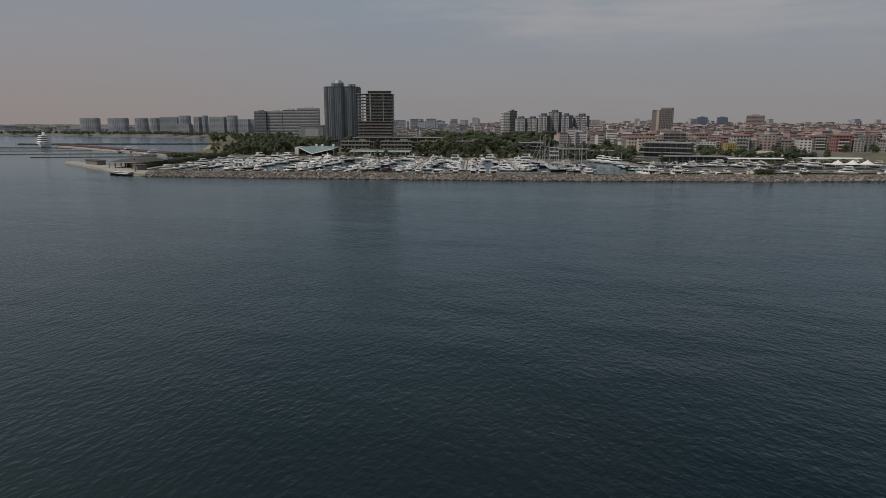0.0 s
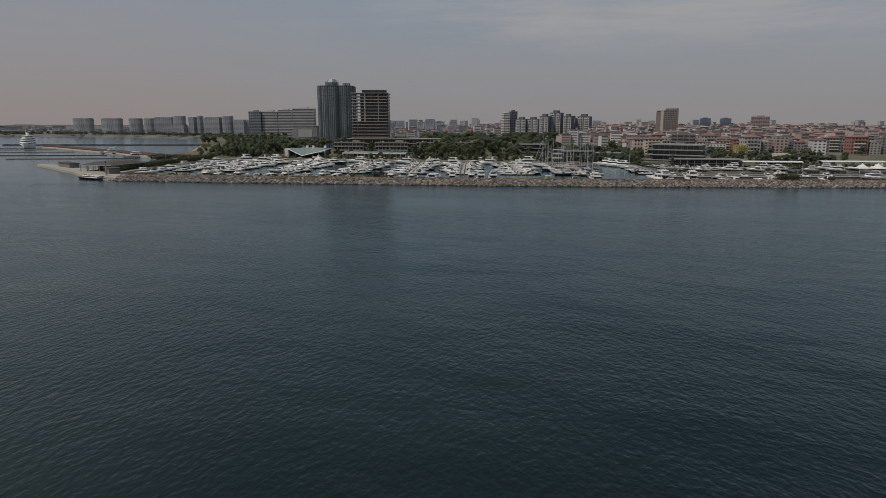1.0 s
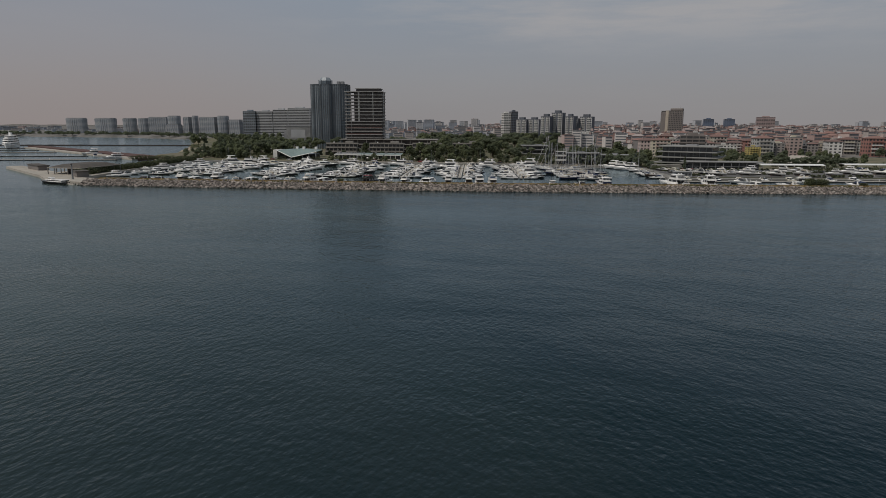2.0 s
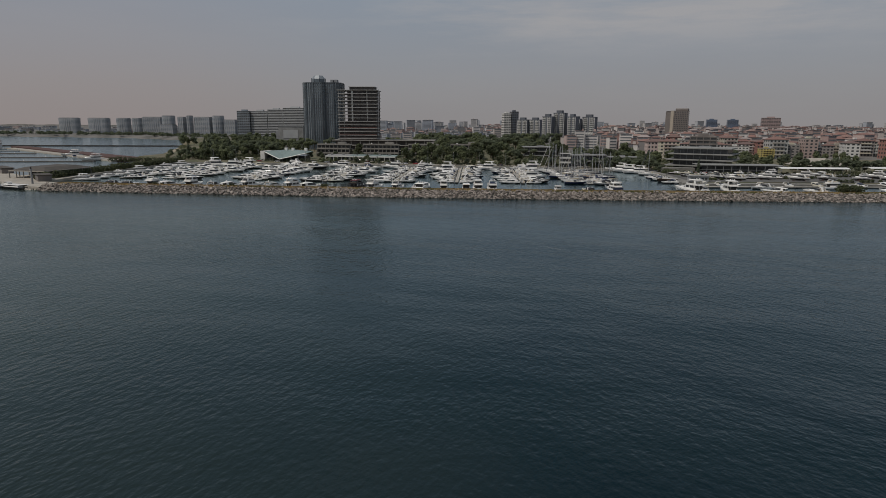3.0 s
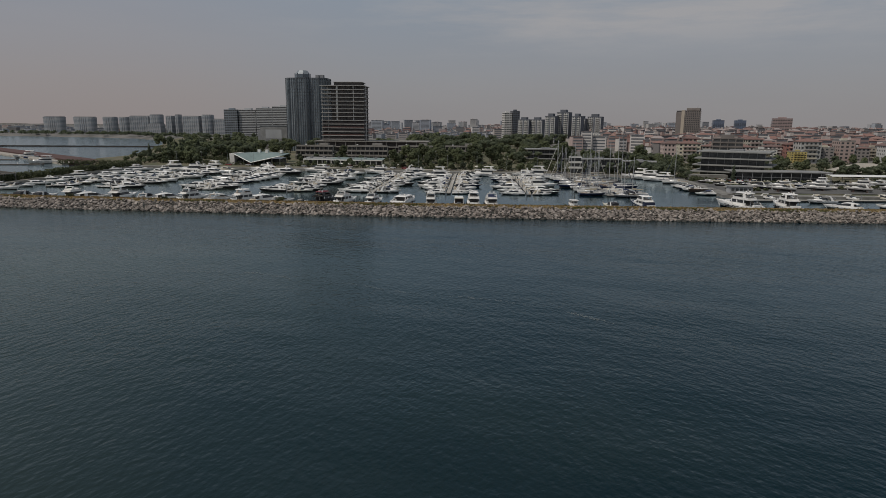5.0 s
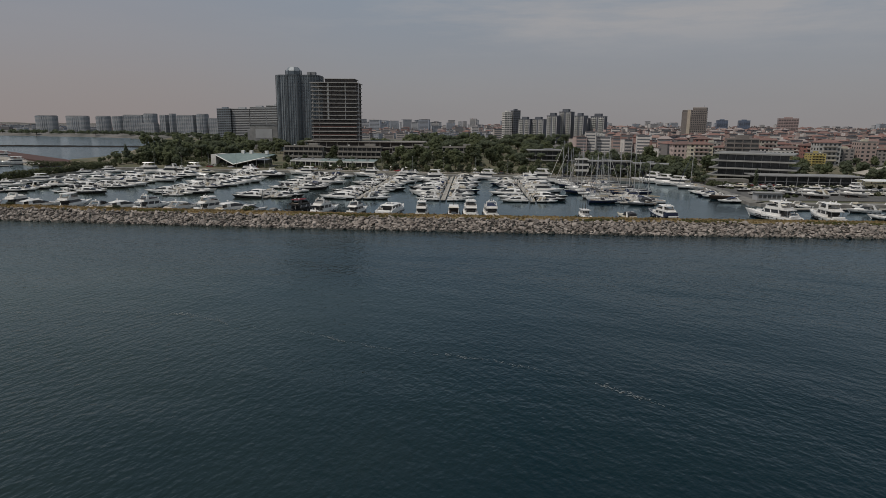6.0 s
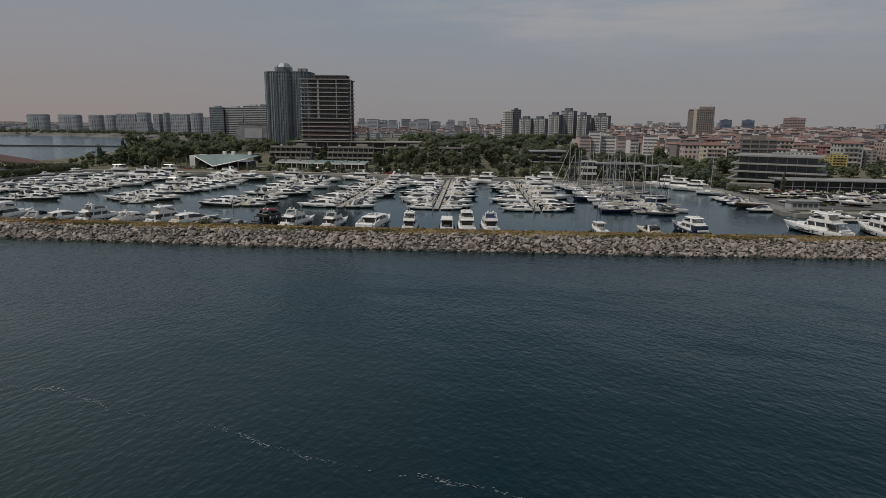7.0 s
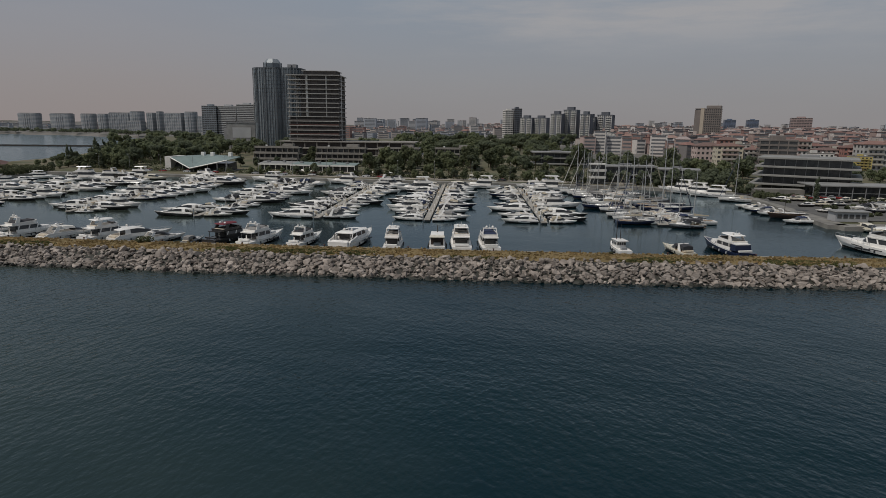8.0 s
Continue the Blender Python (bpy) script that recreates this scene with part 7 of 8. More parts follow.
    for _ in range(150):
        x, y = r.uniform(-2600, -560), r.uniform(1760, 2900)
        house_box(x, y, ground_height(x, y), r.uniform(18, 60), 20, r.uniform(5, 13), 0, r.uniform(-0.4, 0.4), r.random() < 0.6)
    me = bpy.data.meshes.new("far_houses")
    me.from_pydata(verts, [], faces)
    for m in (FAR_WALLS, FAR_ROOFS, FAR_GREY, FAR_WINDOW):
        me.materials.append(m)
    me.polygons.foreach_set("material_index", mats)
    tagged(new("far_houses", me), "dense mass of distant rendered houses with clay roofs", "houses", kind="stuff")
    return count


town()

# ---- trees and planting ----
def leaf_clumps(bm, r, blobs, leaves, size):
    """Many small leaf sprays on the skin of overlapping clumps, with gaps between."""
    for _ in range(leaves):
        cx, cy, cz, br, bz = r.choice(blobs)
        v = Vector((r.gauss(0, 1), r.gauss(0, 1), r.gauss(0, 1))).normalized()
        k = r.uniform(0.62, 1.06)
        p = Vector((cx + v.x * br * k, cy + v.y * br * k, cz + v.z * bz * k))
        s = size * r.uniform(0.6, 1.4)
        nrm = (v + Vector((r.gauss(0, 0.5), r.gauss(0, 0.5), r.gauss(0, 0.5) + 0.3))).normalized()
        q = nrm.to_track_quat("Z", "Y")
        a = r.uniform(0, 6.28)
        u = q @ Vector((math.cos(a), math.sin(a), 0)) * s
        w = q @ Vector((-math.sin(a), math.cos(a), 0)) * s * 0.7
        bend = nrm * s * 0.25
        vs = [bm.verts.new(t) for t in (p - u, p - w * 0.9 + bend, p + u, p + w + bend)]
        bm.faces.new((vs[0], vs[1], vs[3]))
        bm.faces.new((vs[1], vs[2], vs[3]))


def broadleaf(seed, height, spread, leaves=760, leaf=LEAF, label="leafy green broadleaf tree"):
    r = random.Random(seed)
    t = thing("tree", label, "tree", "trees behind the marina")
    bm = bmesh.new()
    trunk_h = height * 0.24
    tube(bm, (0, 0, -0.6), (0.1, 0, trunk_h), 0.32, 0.22, 7)
    blobs = []
    for i in range(10):
        a = i * 2.4 + r.uniform(-0.4, 0.4)
        rad = spread * r.uniform(0.18, 0.62)
        z = height * r.uniform(0.30, 0.82)
        br = spread * r.uniform(0.28, 0.46)
        blobs.append((rad * math.cos(a), rad * math.sin(a), z, br, br * r.uniform(0.65, 0.9)))
        tube(bm, (0.1, 0, trunk_h * r.uniform(0.7, 0.98)), (rad * math.cos(a) * 0.85, rad * math.sin(a) * 0.85, z), 0.13, 0.04, 5)
    blobs.append((0, 0, height * 0.86, spread * 0.35, height * 0.13))
    part("trunk", bm, BARK, t)
    bm = bmesh.new()
    leaf_clumps(bm, r, blobs, leaves, 0.80)
    part("crown", bm, leaf, t)
    return t


def cypress(seed, height, spread, label="dark columnar cypress tree"):
    r = random.Random(seed)
    t = thing("cypress", label, "tree", "trees behind the marina")
    part("trunk", tube(bmesh.new(), (0, 0, -0.6), (0, 0, height * 0.6), 0.3, 0.1, 6), BARK, t)
    blobs = [(r.uniform(-0.2, 0.2) * spread, r.uniform(-0.2, 0.2) * spread, height * (0.12 + 0.82 * i / 8), spread * (0.5 if i < 6 else 0.5 - 0.14 * (i - 5)) * r.uniform(0.8, 1.1), height * 0.1) for i in range(9)]
    bm = bmesh.new()
    leaf_clumps(bm, r, blobs, 620, 0.5)
    part("crown", bm, LEAF_DARK, t)
    return t


def pine(seed, height, spread):
    r = random.Random(seed)
    t = thing("pine", "dark umbrella pine with a spreading crown", "tree", "trees behind the marina")
    bm = tube(bmesh.new(), (0, 0, -0.6), (0.3, 0.1, height * 0.72), 0.3, 0.16, 7)
    blobs = []
    for i in range(7):
        a = i * 0.9 + r.uniform(-0.3, 0.3)
        rad = spread * r.uniform(0.2, 0.75)
        z = height * r.uniform(0.72, 0.92)
        blobs.append((rad * math.cos(a), rad * math.sin(a), z, spread * r.uniform(0.3, 0.45), height * 0.10))
        tube(bm, (0.25, 0.1, height * 0.62), (rad * math.cos(a), rad * math.sin(a), z), 0.12, 0.04, 5)
    part("trunk", bm, BARK, t)
    bm = bmesh.new()
    leaf_clumps(bm, r, blobs, 560, 0.6)
    part("crown", bm, LEAF_DARK, t)
    return t


def plant_trees():
    r = random.Random(91)
    stock = dict(a=broadleaf(1, 9.5, 4.6), b=broadleaf(2, 12, 5.6), c=broadleaf(3, 7.0, 3.8), d=pine(4, 12, 5.2), e=cypress(5, 15, 3.2), f=broadleaf(6, 10.5, 5.0, 760, LEAF_DARK, "dark green broadleaf tree"), g=broadleaf(8, 8.5, 4.6, 260, LEAF_DARK, "dark green street tree"))
    used, planted, deep_woods = set(), [], []
    blocked = [(-161, -97, 580, 612), (-93, -28, 588, 613), (-108, -76, 634, 660), (-67, -32, 636, 662), (-26, 4, 642, 668), (13, 42, 648, 674), (-110, 8, 672, 730), (-156, -105, 788, 824), (-198, -160, 842, 874),
               (80, 116, 645, 674), (100, 153, 546, 566), (160, 226, 497, 540), (174, 230, 476, 512), (176, 206, 872, 896), (118, 200, 700, 884), (226, 254, 628, 652), (255, 560, 655, 745), (286, 316, 596, 660), (255, 300, 514, 548)]

    def put(kind, x, y, size):
        if not on_land(x, y) or x < -226 - max(0, y - 600) * 0.37 or any(a - 2 < x < b + 2 and c - 2 < y < d + 2 for a, b, c, d in blocked):
            return
        m = pose(x, y, ground_height(x, y) - 0.05, 0, 0, r.uniform(0, 360)) @ Matrix.Diagonal((size, size, size * r.uniform(0.88, 1.12), 1))
        if len(planted) >= 150 or y > 690:
            deep_woods.append((kind, m))
            return
        planted.append(1)
        if kind not in used:
            stock[kind].matrix_basis = m
            used.add(kind)
        else:
            copy_thing(stock[kind], m)

    # promenade: small trees in a loose line
    x = -196
    while x < 96:
        edge = 580 - (x + 140) * 0.178
        put(r.choice("aaccf"), x, edge + r.uniform(7, 10.5), r.uniform(0.45, 0.75))
        if r.random() < 0.7:
            put(r.choice("abcf"), x + r.uniform(-3, 3), edge + r.uniform(20, 34), r.uniform(0.7, 1.05))
        x += r.uniform(4.5, 9)
    # park between and behind the hotel blocks
    for _ in range(300):
        x = r.uniform(-28, 176)
        y = r.uniform(592, 990) if x < 70 else r.uniform(600, 1000)
        put(r.choice("abbffdd"), x, y, r.uniform(0.8, 1.2) * (1.0 + 0.25 * smooth_step(700, 950, y)))
    for _ in range(110):
        put(r.choice("abffc"), r.uniform(-112, 80), r.uniform(606, 690), r.uniform(0.6, 0.95))
    for _ in range(40):
        put(r.choice("bfd"), r.uniform(-160, -20), r.uniform(725, 840), r.uniform(0.8, 1.15))
    # western park and its cypresses
    for _ in range(290):
        x, y = r.uniform(-262, -150), r.uniform(592, 930)
        # low scrub and young trees towards the beach
        young = 0.5 if x < -192 - max(0, y - 600) * 0.37 else 1.0
        put(r.choice("abbcffd"), x, y, r.uniform(0.7, 1.1) * young)
    for x, y, s in ((-199, 622, 1.0), (-195, 625, 0.92), (-188, 618, 1.06), (-191, 630, 0.95), (-203, 632, 0.9), (-183, 636, 0.85)):
        put("e", x, y, s)
    for x, y, s in ((-206, 604, 0.8), (-193, 607, 0.85), (-212, 618, 0.8), (-186, 604, 0.7)):
        put("e", x, y, s)
    for _ in range(60):
        x, y = r.uniform(-330, -150), r.uniform(880, 1250)
        put(r.choice("bf"), x, y, r.uniform(0.8, 1.2))
    # along the yard, the office and the coast road
    for _ in range(110):
        x, y = r.uniform(100, 360), r.uniform(556, 652)
        put(r.choice("aabff"), x, y, r.uniform(0.55, 0.95))
    for x, y, s in ((154, 522, 0.8), (158, 531, 0.85), (152, 532, 0.85), (147, 537, 0.8), (161, 516, 0.7), (143, 541, 0.8), (137, 543, 0.75), (155, 512, 0.62), (156, 503, 0.5), (141, 517, 0.7), (137, 524, 0.75), (131, 530, 0.8), (126, 536, 0.8), (146, 526, 0.8), (119, 540, 0.7), (111, 541, 0.75), (104, 543, 0.6), (88, 545, 0.7), (152, 497, 0.45), (149, 519, 0.7), (155, 528, 0.8)):
        put("f", x, y, s)
    put("e", 170, 478, 0.62)
    for x in range(250, 310, 7):
        put("f", x, 508 + (x % 3), 0.85)
    for _ in range(150):
        put("g", r.uniform(150, 820), r.uniform(640, 1000), r.uniform(0.8, 1.25))
    for _ in range(130):
        yy = r.uniform(1000, 1900)
        put("g", r.uniform(160, 0.75 * yy), yy, r.uniform(1.0, 1.6))
    # low green along the far shore of the bay
    for _ in range(170):
        x = r.uniform(-1150, -430)
        y = (1560 if x < -1000 else 1500 + (x + 716) * -0.24 if x < -716 else 1500 - (x + 716) * 0.83) + r.uniform(12, 150)
        deep_woods.append(("g", pose(x, y, ground_height(x, y) - 0.5, 0, 0, r.uniform(0, 360)) @ Matrix.Diagonal((1.5, 1.5, r.uniform(0.6, 1.1), 1))))
    # the rest of the park and the street trees, joined
    verts, faces, mats = [], [], []
    for kind, m in deep_woods:
        for child in stock[kind].children:
            n = len(verts)
            pts = np.empty(len(child.data.vertices) * 3)
            child.data.vertices.foreach_get("co", pts)
            pts = pts.reshape(-1, 3) @ np.array(m.to_3x3()).T + np.array(m.translation)
            verts.extend(map(tuple, pts))
            slot = 0 if child.name.startswith("trunk") else (2 if kind in "defg" else 1)
            for p in child.data.polygons:
                faces.append([n + i for i in p.vertices])
                mats.append(slot)
    me = bpy.data.meshes.new("woods")
    me.from_pydata(verts, [], faces)
    for x in (BARK, LEAF, LEAF_DARK):
        me.materials.append(x)
    me.polygons.foreach_set("material_index", mats)
    tagged(new("woods", me), "dense dark green woods of the park behind the marina", "woods", kind="stuff")
    for kind in stock:
        if kind not in used:
            stock[kind].matrix_basis = pose(-175 - 4 * ord(kind) % 9, 640, 2.9)


plant_trees()


def bushes():
    r = random.Random(17)
    for x, off, size in ((-48.5, 14.5, 1.3), (55, 15.5, 0.35), (185, 14.5, 3.1), (190, 14.8, 2.8), (-92, 13, 0.9), (-130, 14, 1.0), (210, 13, 1.4), (262, 12, 1.6)):
        b = thing("bush", "low green bush on the breakwater crest", "bush", "bushes on the breakwater", at=pose(x, breakwater_line(x) + off, 2.85, 0, 0, r.uniform(0, 360)))
        bm = bmesh.new()
        blobs = [(r.uniform(-0.9, 0.9) * size, r.uniform(-0.5, 0.5) * size, 0.5 * size, 0.75 * size, 0.6 * size) for _ in range(5)]
        leaf_clumps(bm, r, blobs, 420, 0.16 * max(1, size))
        part("foliage", bm, HEDGE_LEAF, b)
        part("stem", tube(bmesh.new(), (0, 0, -0.2), (0, 0, 0.5 * size), 0.06, 0.03, 5), BARK, b)
    # clipped hedge and dark scrub on the western quay and beside the jetty
    for x0, y0, x1, y1, w, h, n in ((158, 512, 176, 500, 2, 1.6, 500), (118, 542, 144, 524, 5, 3.6, 1300), (154, 512, 157, 480, 4, 3.0, 1300), (152, 490, 172, 486, 3, 2.0, 500), (184, 470, 228, 473, 3, 2.4, 900), (252, 484, 330, 488, 4, 3.0, 1400), (158, 452, 182, 455, 2.5, 1.8, 500), (196, 444, 232, 447, 2.5, 2.2, 700), (226, 424, 262, 425, 2.5, 2.0, 600), (150, 432, 166, 436, 2.0, 1.6, 350), (250, 462, 300, 466, 3, 2.6, 900), (-208, 412, -205, 582, 6, 4.2, 10000), (-262, 590, -215, 588, 6, 3.5, 1600), (-262, 800, -246, 720, 10, 4, 1500), (-330, 900, -290, 800, 14, 4, 1500)):
        bm = bmesh.new()
        d = Vector((x1 - x0, y1 - y0, 0))
        k = max(3, int(d.length / 4))
        blobs = [(x0 + d.x * i / k + r.uniform(-1, 1), y0 + d.y * i / k + r.uniform(-1, 1), 1.2 + h * 0.42, w * r.uniform(0.42, 0.6), h * r.uniform(0.42, 0.62)) for i in range(k + 1)]
        leaf_clumps(bm, r, blobs, n, 0.5)
        tagged(new("hedge", finish(bm, "hedge", HEDGE_LEAF)), "dense dark green hedge beside the quay", "hedge", kind="stuff")
    # scrub and shrubs under the trees
    def scrub(name, label, areas, per, leaf_size, mat):
        bm = bmesh.new()
        for x0, x1, y0, y1, n, h0, h1 in areas:
            for _ in range(n):
                x, y = r.uniform(x0, x1), r.uniform(y0, y1)
                if x < 108 and y < 584 - (x + 140) * 0.178 + 9:
                    continue
                if not on_land(x, y) or -161 < x < -97 and 578 < y < 610 or -93 < x < -28 and 584 < y < 612:
                    continue
                h = r.uniform(h0, h1)
                leaf_clumps(bm, r, [(x, y, ground_height(x, y) + h * 0.4, h * r.uniform(0.6, 1.1), h * 0.6)], per, leaf_size)
        x = -190.0
        while x < 98:
            # planting beds along the promenade
            if noise.noise((x * 0.045, 3.3, 0)) > -0.42:
                h = r.uniform(1.4, 3.6)
                leaf_clumps(bm, r, [(x, 580 - (x + 140) * 0.178 + r.uniform(7.8, 13), 1.4 + h * 0.4, h * 0.85, h * 0.6)], per, leaf_size)
            x += r.uniform(1.1, 2.8)
        tagged(new(name, finish(bm, name, mat)), label, "shrubs", kind="stuff")

    scrub("shrubs", "low dark green shrubs under the park trees", ((-205, -150, 588, 660, 150, 1.6, 3.6), (-112, 100, 585, 640, 190, 1.2, 3.0), (100, 200, 545, 640, 110, 1.4, 3.2), (148, 200, 470, 492, 40, 0.8, 1.8),
                                                                              (-224, -200, 600, 720, 70, 1.0, 2.4), (-258, -205, 720, 900, 90, 1.4, 3.4), (200, 360, 520, 640, 90, 1.4, 3.0)), 46, 0.42, HEDGE_LEAF)


bushes()

# ---- small things ashore ----
def quay_buildings():
    for x, y, w, d, h, turn in ((-203, 408, 12, 6, 3.4, 40), (-262, 462, 26, 6, 3.2, 46)):
        b = thing("quay_shed", "low dark shed with a brown flat roof on the quay", "shed", "sheds on the western quay", at=pose(x, y, 1.4, 0, 0, turn + 90))
        part("wall", boxed(-w / 2, w / 2, -d / 2, d / 2, 0, h - 0.4), BROWN_WALL, b)
        part("roof", rounded(boxed(-w / 2 - 0.6, w / 2 + 0.6, -d / 2 - 0.6, d / 2 + 0.6, h - 0.4, h), 0.05), ROOF_FELT, b)
        for i in range(4):
            xx = -w / 2 + w * (i + 0.5) / 4
            part("window", boxed(xx - 1.2, xx + 1.2, -d / 2 - 0.05, -d / 2 + 0.02, 0.9, 2.6), WINDOW, b)
    b = thing("open_quay_hall", "broad dark brown roof on piles over the quay", "hall", at=pose(0, 0, 1.4))
    rim = [(-231, 423), (-209, 419), (-205, 456), (-230, 462)]
    ridge = [(-226, 430), (-214, 427), (-210, 450), (-224, 455)]
    part("roof", prism(bmesh.new(), rim, 4.0, 5.6, ridge), ROOF_FELT, b)
    part("fascia", prism(bmesh.new(), [(x + (x + 219) * 0.02, y + (y - 440) * 0.02) for x, y in rim], 3.6, 4.0), PAVING, b)
    # dark core under the open roof; the shade there is its colour
    part("back_wall", prism(bmesh.new(), [(-226, 434), (-212, 431), (-209, 452), (-225, 456)], 0, 3.6), DARK_FILL, b)
    for (x0, y0), (x1, y1) in zip(rim, rim[1:] + rim[:1]):
        for q in range(5):
            x, y = x0 + (x1 - x0) * q / 5, y0 + (y1 - y0) * q / 5
            part("pile", tube(bmesh.new(), (x, y, -3.5), (x, y, 3.6), 0.28, 0.28, 8), CONCRETE, b)
    b = thing("harbour_light", "slim grey harbour light on the breakwater head", "beacon", at=pose(-197, 390, 1.4))
    part("column", tube(bmesh.new(), (0, 0, 0), (0, 0, 7.0), 0.5, 0.35, 10), GREY_WALL, b)
    part("gallery", tube(bmesh.new(), (0, 0, 7.0), (0, 0, 7.3), 0.7, 0.7, 10), GREY_WALL, b)
    part("lantern", tube(bmesh.new(), (0, 0, 7.3), (0, 0, 8.4), 0.35, 0.3, 8), GLASS_DARK, b)


quay_buildings()


def peaked_tent(x, y, w, d, peaks, turn):
    b = thing("tent_canopy", "cream tensile canopy with three soft peaks on posts", "canopy", at=pose(x, y, 1.4, 0, 0, turn))
    bm = bmesh.new()
    nx, ny = 10 * peaks, 10
    grid = []
    for j in range(ny + 1):
        row = []
        for i in range(nx + 1):
            u, v = i / nx, j / ny
            fx = (u * peaks) % 1.0 if i < nx else 1.0
            rad = math.hypot(fx - 0.5, v - 0.5) * 2
            row.append(bm.verts.new(((u - 0.5) * w, (v - 0.5) * d, 3.2 + 3.2 * max(0, 1 - rad) ** 1.6 + 0.25 * abs(2 * v - 1) * 0)))
        grid.append(row)
    for j in range(ny):
        for i in range(nx):
            bm.faces.new((grid[j][i], grid[j][i + 1], grid[j + 1][i + 1], grid[j + 1][i]))
    part("fabric", bm, FABRIC_WHITE, b)
    for i in range(peaks + 1):
        for s in (-0.5, 0.5):
            part("post", tube(bmesh.new(), ((i / peaks - 0.5) * w, s * d, 0), ((i / peaks - 0.5) * w, s * d, 3.25), 0.1), WHITE_METAL, b)
    for i in range(peaks):
        part("mast", tube(bmesh.new(), (((i + 0.5) / peaks - 0.5) * w, 0, 0), (((i + 0.5) / peaks - 0.5) * w, 0, 6.3), 0.12), WHITE_METAL, b)


peaked_tent(286, 428, 32, 11, 3, 2)


def pyramid_pavilion(x, y, w, turn):
    b = thing("pyramid_pavilion", "low pavilion with a pale beige pyramid roof", "pavilion", at=pose(x, y, 1.3, 0, 0, turn))
    part("roof", hip_roof(w, w * 0.7, 3.4, 5.0, 1.2), PAVING, b)
    part("glazing", boxed(-w / 2 + 2, w / 2 - 2, -w * 0.35 + 2, w * 0.35 - 2, 0, 3.2), WINDOW, b)
    for sx in (-1, -0.33, 0.33, 1):
        for sy in (-1, 1):
            part("post", boxed(sx * w / 2 - 0.15, sx * w / 2 + 0.15, sy * w * 0.35 - 0.15, sy * w * 0.35 + 0.15, 0, 3.2), WHITE_METAL, b)


pyramid_pavilion(278, 531, 32, -12)


def boat_shelter(x, y, w, d, turn):
    b = thing("boat_shelter", "long white curved roof on posts in the boatyard", "canopy", "boatyard canopies", at=pose(x, y, 1.4, 0, 0, turn))
    bm = bmesh.new()
    loft(bm, [[(xx, -d / 2, 4.6), (xx, -d / 4, 5.2), (xx, 0, 5.4), (xx, d / 4, 5.2), (xx, d / 2, 4.6), (xx, d / 4, 5.0), (xx, 0, 5.2), (xx, -d / 4, 5.0)] for xx in (-w / 2, w / 2)])
    part("roof", bm, WHITE_METAL, b)
    for i in range(5):
        for s in (-1, 1):
            part("post", tube(bmesh.new(), (-w / 2 + w * i / 4, s * (d / 2 - 0.3), 0), (-w / 2 + w * i / 4, s * (d / 2 - 0.3), 4.7), 0.1), STEEL, b)


boat_shelter(238, 470, 42, 9, -3)
boat_shelter(300, 476, 46, 9, -2)


def floating_house():
    b = thing("dock_office", "small grey-green dock office with a row of windows", "hut", at=pose(147.5, 424, 1.4, 0, 0, -4))
    part("wall", boxed(-5, 5, -2.2, 2.2, 0, 3.0), PALE_CLADDING, b)
    part("roof", rounded(boxed(-5.6, 5.6, -2.8, 2.8, 3.0, 3.3), 0.06), GREY_ROOF, b)
    for i in range(5):
        part("window", boxed(-4.4 + i * 1.85, -3.1 + i * 1.85, -2.26, -2.18, 1.0, 2.3), WINDOW, b)


floating_house()


def car(label):
    c = thing("car", label, "car", "parked cars")
    bm = bmesh.new()
    prof = [(-2.1, 0.35), (-2.15, 0.8), (-1.9, 0.95), (1.2, 1.0), (2.0, 0.8), (2.15, 0.45), (2.1, 0.3)]
    loft(bm, [[(s * 0.86, y, z) for y, z in prof] for s in (-1, 1)])
    part("body", bm, CAR_PAINT, c)
    bm = bmesh.new()
    prism(bm, [(-0.78, -1.8), (0.78, -1.8), (0.78, 1.0), (-0.78, 1.0)], 0.96, 1.45, [(-0.64, -1.3), (0.64, -1.3), (0.64, 0.3), (-0.64, 0.3)])
    cab = part("cabin", bm, WINDOW, c)
    part("roof", boxed(-0.66, 0.66, -1.3, 0.3, 1.44, 1.5), CAR_PAINT, cab)
    for sx in (-1, 1):
        for y in (-1.3, 1.3):
            part("wheel", tube(bmesh.new(), (sx * 0.72, y, 0.32), (sx * 0.9, y, 0.32), 0.32, 0.32, 10), RUBBER, c)
    return c


def cars():
    r = random.Random(3)
    first = car("parked passenger car beside the marina promenade")
    spots = []
    for i in range(30):
        x = -150 + i * 8 + r.uniform(-1.5, 1.5)
        if r.random() < 0.7 and not -4 < x < 30:
            spots.append((x, 580 - (x + 140) * 0.178 + 6.4, 80 + r.uniform(-4, 4)))
    spots += [(165 + i * 3.2, 486 + r.uniform(-0.3, 0.3), r.uniform(-5, 5)) for i in range(7)]
    spots += [(188 + i * 5.3 + r.uniform(-1, 1), 466 + r.uniform(-1.5, 1.5), 84 + r.uniform(-6, 6)) for i in range(14)]
    spots += [(255 + i * 4.0 + r.uniform(-0.5, 0.5), 545 + r.uniform(-1, 1), 86) for i in range(6)]
    for i, (x, y, h) in enumerate(spots):
        m = pose(x, y, 1.44 if y > 560 or y < 540 else 1.3, 0, 0, h)
        if i == 0:
            first.matrix_basis = m
        else:
            copy_thing(first, m)


cars()


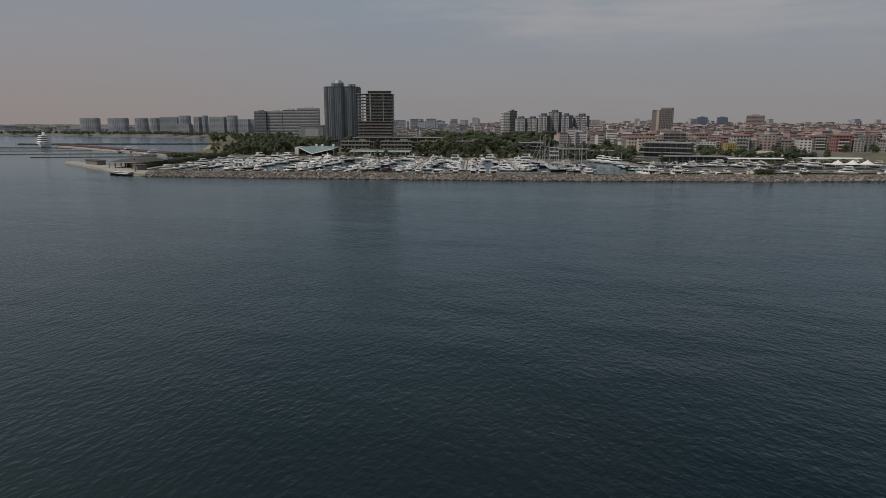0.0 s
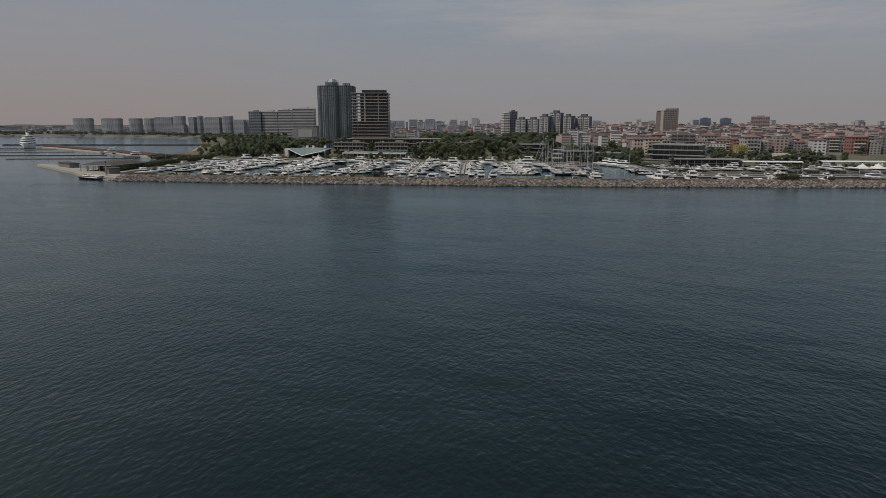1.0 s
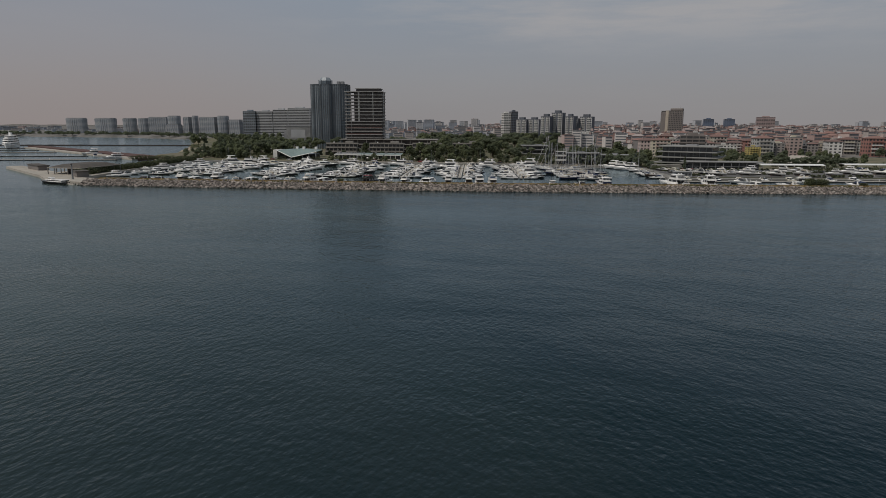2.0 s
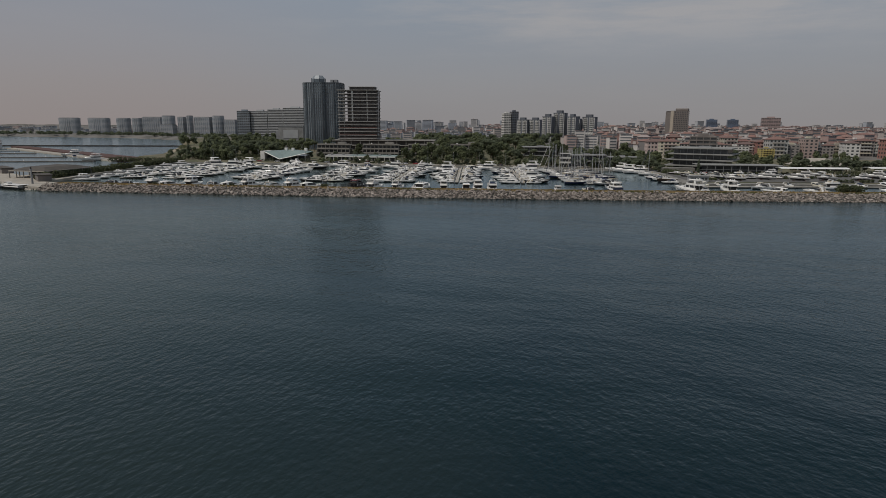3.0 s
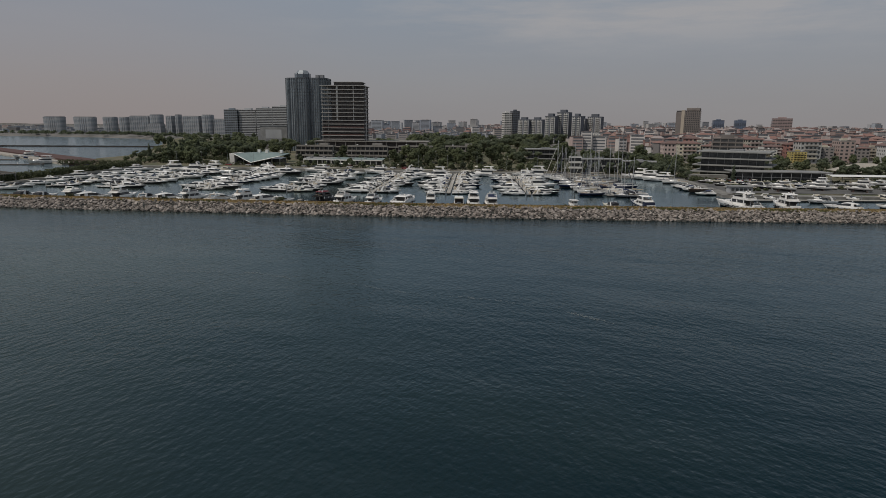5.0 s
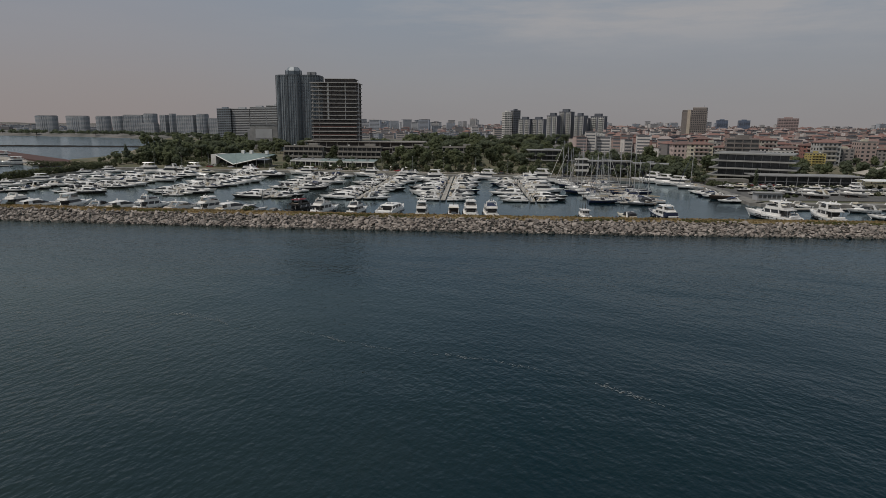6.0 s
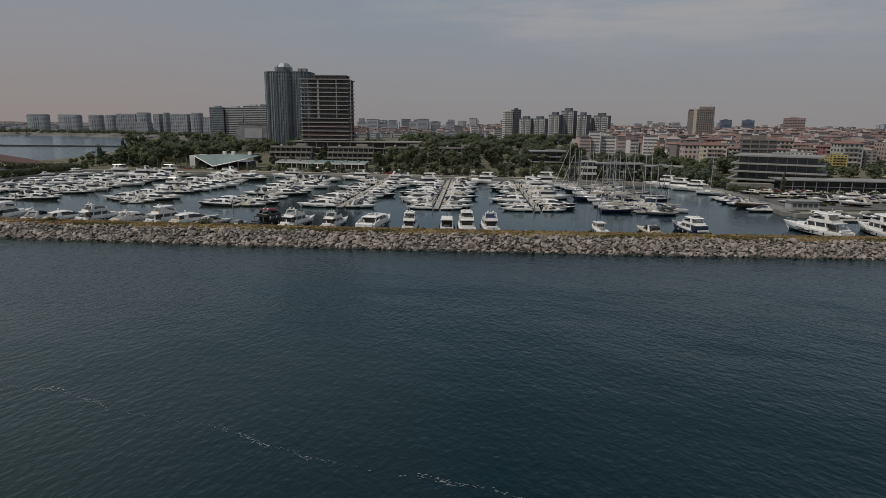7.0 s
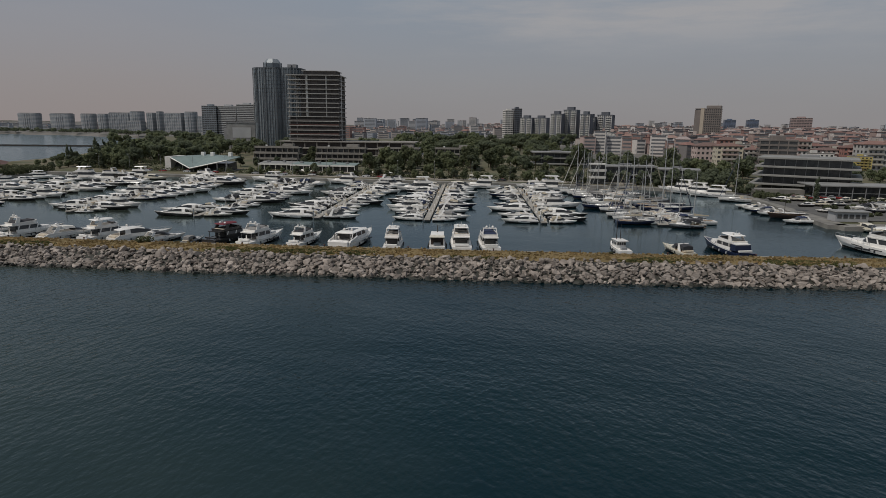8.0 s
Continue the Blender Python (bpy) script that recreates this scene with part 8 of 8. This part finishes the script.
def lamp_post():
    p = thing("street_lamp", "tall slim promenade lamp with a flat head", "street lamp", "promenade lamps")
    part("pole", tube(bmesh.new(), (0, 0, 0), (0, 0, 9.5), 0.12, 0.07), STEEL, p)
    part("arm", tube(bmesh.new(), (0, 0, 9.4), (0, -1.4, 9.7), 0.05), STEEL, p)
    part("head", rounded(boxed(-0.2, 0.2, -2.0, -1.2, 9.62, 9.78), 0.04), WHITE_METAL, p)
    return p


first_lamp = lamp_post()
for i in range(15):
    lx = -180 + i * 19.5
    m = pose(lx, 580 - (lx + 140) * 0.178 + 3.0, 1.42, 0, 0, 0)
    if i == 0:
        first_lamp.matrix_basis = m
    else:
        copy_thing(first_lamp, m)


def bollards():
    first = None
    for i in range(24):
        x = -160 + i * 19
        y = breakwater_line(x) + 18.1
        m = pose(x, y, 2.3)
        if first is None:
            first = thing("bollard", "small rusty mooring bollard on the quay edge", "bollard", "mooring bollards", at=m)
            part("shaft", tube(bmesh.new(), (0, 0, 0), (0, 0, 0.45), 0.14, 0.12, 8), RUST, first)
            part("cap", tube(bmesh.new(), (0, 0, 0.45), (0, 0, 0.58), 0.22, 0.2, 8), RUST, first)
        else:
            copy_thing(first, m)


bollards()


def parasols():
    r = random.Random(8)
    first = None
    for i in range(7):
        x = r.uniform(-95, 90)
        y = 580 - (x + 140) * 0.178 + r.uniform(9.5, 12)
        m = pose(x, y, 1.4, 0, 0, r.uniform(0, 90))
        if first is None:
            first = thing("parasol", "square cream parasol over a cafe table", "parasol", "cafe parasols", at=m)
            bm = bmesh.new()
            loft(bm, [[(-1.7, -1.7, 2.3), (1.7, -1.7, 2.3), (1.7, 1.7, 2.3), (-1.7, 1.7, 2.3)], [(-0.08, -0.08, 3.1), (0.08, -0.08, 3.1), (0.08, 0.08, 3.1), (-0.08, 0.08, 3.1)]])
            part("canopy", bm, FABRIC_WHITE, first)
            part("pole", tube(bmesh.new(), (0, 0, 0), (0, 0, 2.9), 0.05), WOOD_HULL, first)
        else:
            copy_thing(first, m)


parasols()

# ---- armour stones of the breakwater ----
def armour():
    r = random.Random(44)
    kinds = [finish(hull_stone(s, 0.72 + 0.06 * (s % 5)), "stone", ROCK) for s in range(14)]
    near_parts = 0
    big_v, big_f, big_m = [], [], []
    shapes = [([tuple(v.co) for v in k.vertices], [tuple(p.vertices) for p in k.polygons]) for k in kinds]
    x = BW0 - 4.0
    spots = []
    while x < BW1:
        o = -0.9
        while o < 7.9:
            spots.append((x + r.uniform(-0.5, 0.5), o + r.uniform(-0.35, 0.35)))
            o += r.uniform(0.52, 0.82)
        x += 0.70
    for x, o in spots:
        z = -0.15 + 0.405 * o + r.uniform(-0.25, 0.3)
        z = min(z, 3.1)
        size = r.choice((0.5, 0.6, 0.7, 0.8, 0.9, 1.05, 1.2, 1.55)) * r.uniform(0.85, 1.12)
        if o > 7.2:
            size = min(size, 1.1)
            if r.random() < 0.5:
                continue
        m = Matrix.LocRotScale((x, breakwater_line(x) + o, z), Euler((r.uniform(-0.7, 0.7), r.uniform(-0.7, 0.7), r.uniform(0, 6.28))), (size * r.uniform(0.9, 1.25), size, size * r.uniform(0.75, 1.0)))
        k = r.randrange(len(kinds))
        if 4 < x < 30 and o > 0.4 and near_parts < 300:
            ob = new("stone", kinds[k])
            ob.parent = breakwater
            ob.matrix_basis = m
            near_parts += 1
        else:
            n = len(big_v)
            big_v.extend(tuple(m @ Vector(p)) for p in shapes[k][0])
            big_f.extend([n + q for q in f] for f in shapes[k][1])
            big_m.extend([1 if o < 0.4 else 0] * len(shapes[k][1]))
    me = bpy.data.meshes.new("armour_stones")
    me.from_pydata(big_v, [], big_f)
    me.materials.append(ROCK_STUFF)
    me.materials.append(DARK_ROCK)
    me.polygons.foreach_set("material_index", big_m)
    tagged(new("armour_stones", me), "heaped grey armour stones on the breakwater slope", "stones", kind="stuff")
    # the pale rubble of the breakwater head
    v2, f2 = [], []
    for _ in range(560):
        a, rad = r.uniform(2.4, 5.3), r.uniform(0, 1) ** 0.5
        px, py = -174 + 26 * rad * math.cos(a), 386 + 15 * rad * math.sin(a)
        pz = 1.7 - 1.9 * rad + r.uniform(-0.1, 0.3)
        s = r.uniform(0.8, 2.0)
        m = Matrix.LocRotScale((px, py, pz), Euler((r.uniform(-0.6, 0.6), r.uniform(-0.6, 0.6), r.uniform(0, 6.28))), (s * 1.2, s, s * 0.8))
        k = r.randrange(len(kinds))
        n = len(v2)
        v2.extend(tuple(m @ Vector(p)) for p in shapes[k][0])
        f2.extend([n + q for q in f] for f in shapes[k][1])
    me = bpy.data.meshes.new("head_rubble")
    me.from_pydata(v2, [], f2)
    me.materials.append(PAVING)
    tagged(new("head_rubble", me), "pale rubble around the breakwater head", "rubble", kind="stuff")


armour()


# ---- drifting foam ----
def foam_lane():
    """Torn scraps of thin foam along a curved slick on the open water."""
    r = random.Random(12)
    bm = bmesh.new()
    line = [(-60, 268.0), (-46, 268.5), (-36, 269.0), (-27, 268.0), (-23.5, 266.0), (-18, 262.6), (-12, 261.4), (-6, 259.6), (0, 255.8), (9, 252.2), (13, 251.3), (20, 249.4), (23, 247.5), (27, 245.8), (33, 241.3), (39, 235.0)]

    def scrap(x, y, big):
        w, d = r.uniform(0.03, 0.15) * big, r.uniform(0.015, 0.05) * big
        z = 0.02 + r.random() * 0.06
        ring = [(x + w * math.cos(2 * math.pi * i / 6) * r.uniform(0.4, 1.3), y - 0.3 * w * math.cos(2 * math.pi * i / 6) + d * math.sin(2 * math.pi * i / 6) * r.uniform(0.4, 1.4), z) for i in range(6)]
        bm.faces.new([bm.verts.new(p) for p in ring])

    for (x0, y0), (x1, y1) in zip(line, line[1:]):
        for _ in range(int((x1 - x0) * 13)):
            k = r.random()
            x = x0 + (x1 - x0) * k
            # foam gathers in knots along the slick
            knot = max(0.0, noise.noise((x * 0.16, 4.0, 0)) + 0.12)
            if r.random() > 0.10 + 2.2 * knot:
                continue
            y = y0 + (y1 - y0) * k + r.gauss(0, 0.10 + 0.5 * knot) + 0.5 * noise.noise((x * 0.4, 0.0, 0))
            scrap(x, y, 1 + 1.6 * knot)
    tagged(new("foam", finish(bm, "foam", FOAM)), "thin torn streaks of foam on the open water", "foam", kind="stuff")


foam_lane()
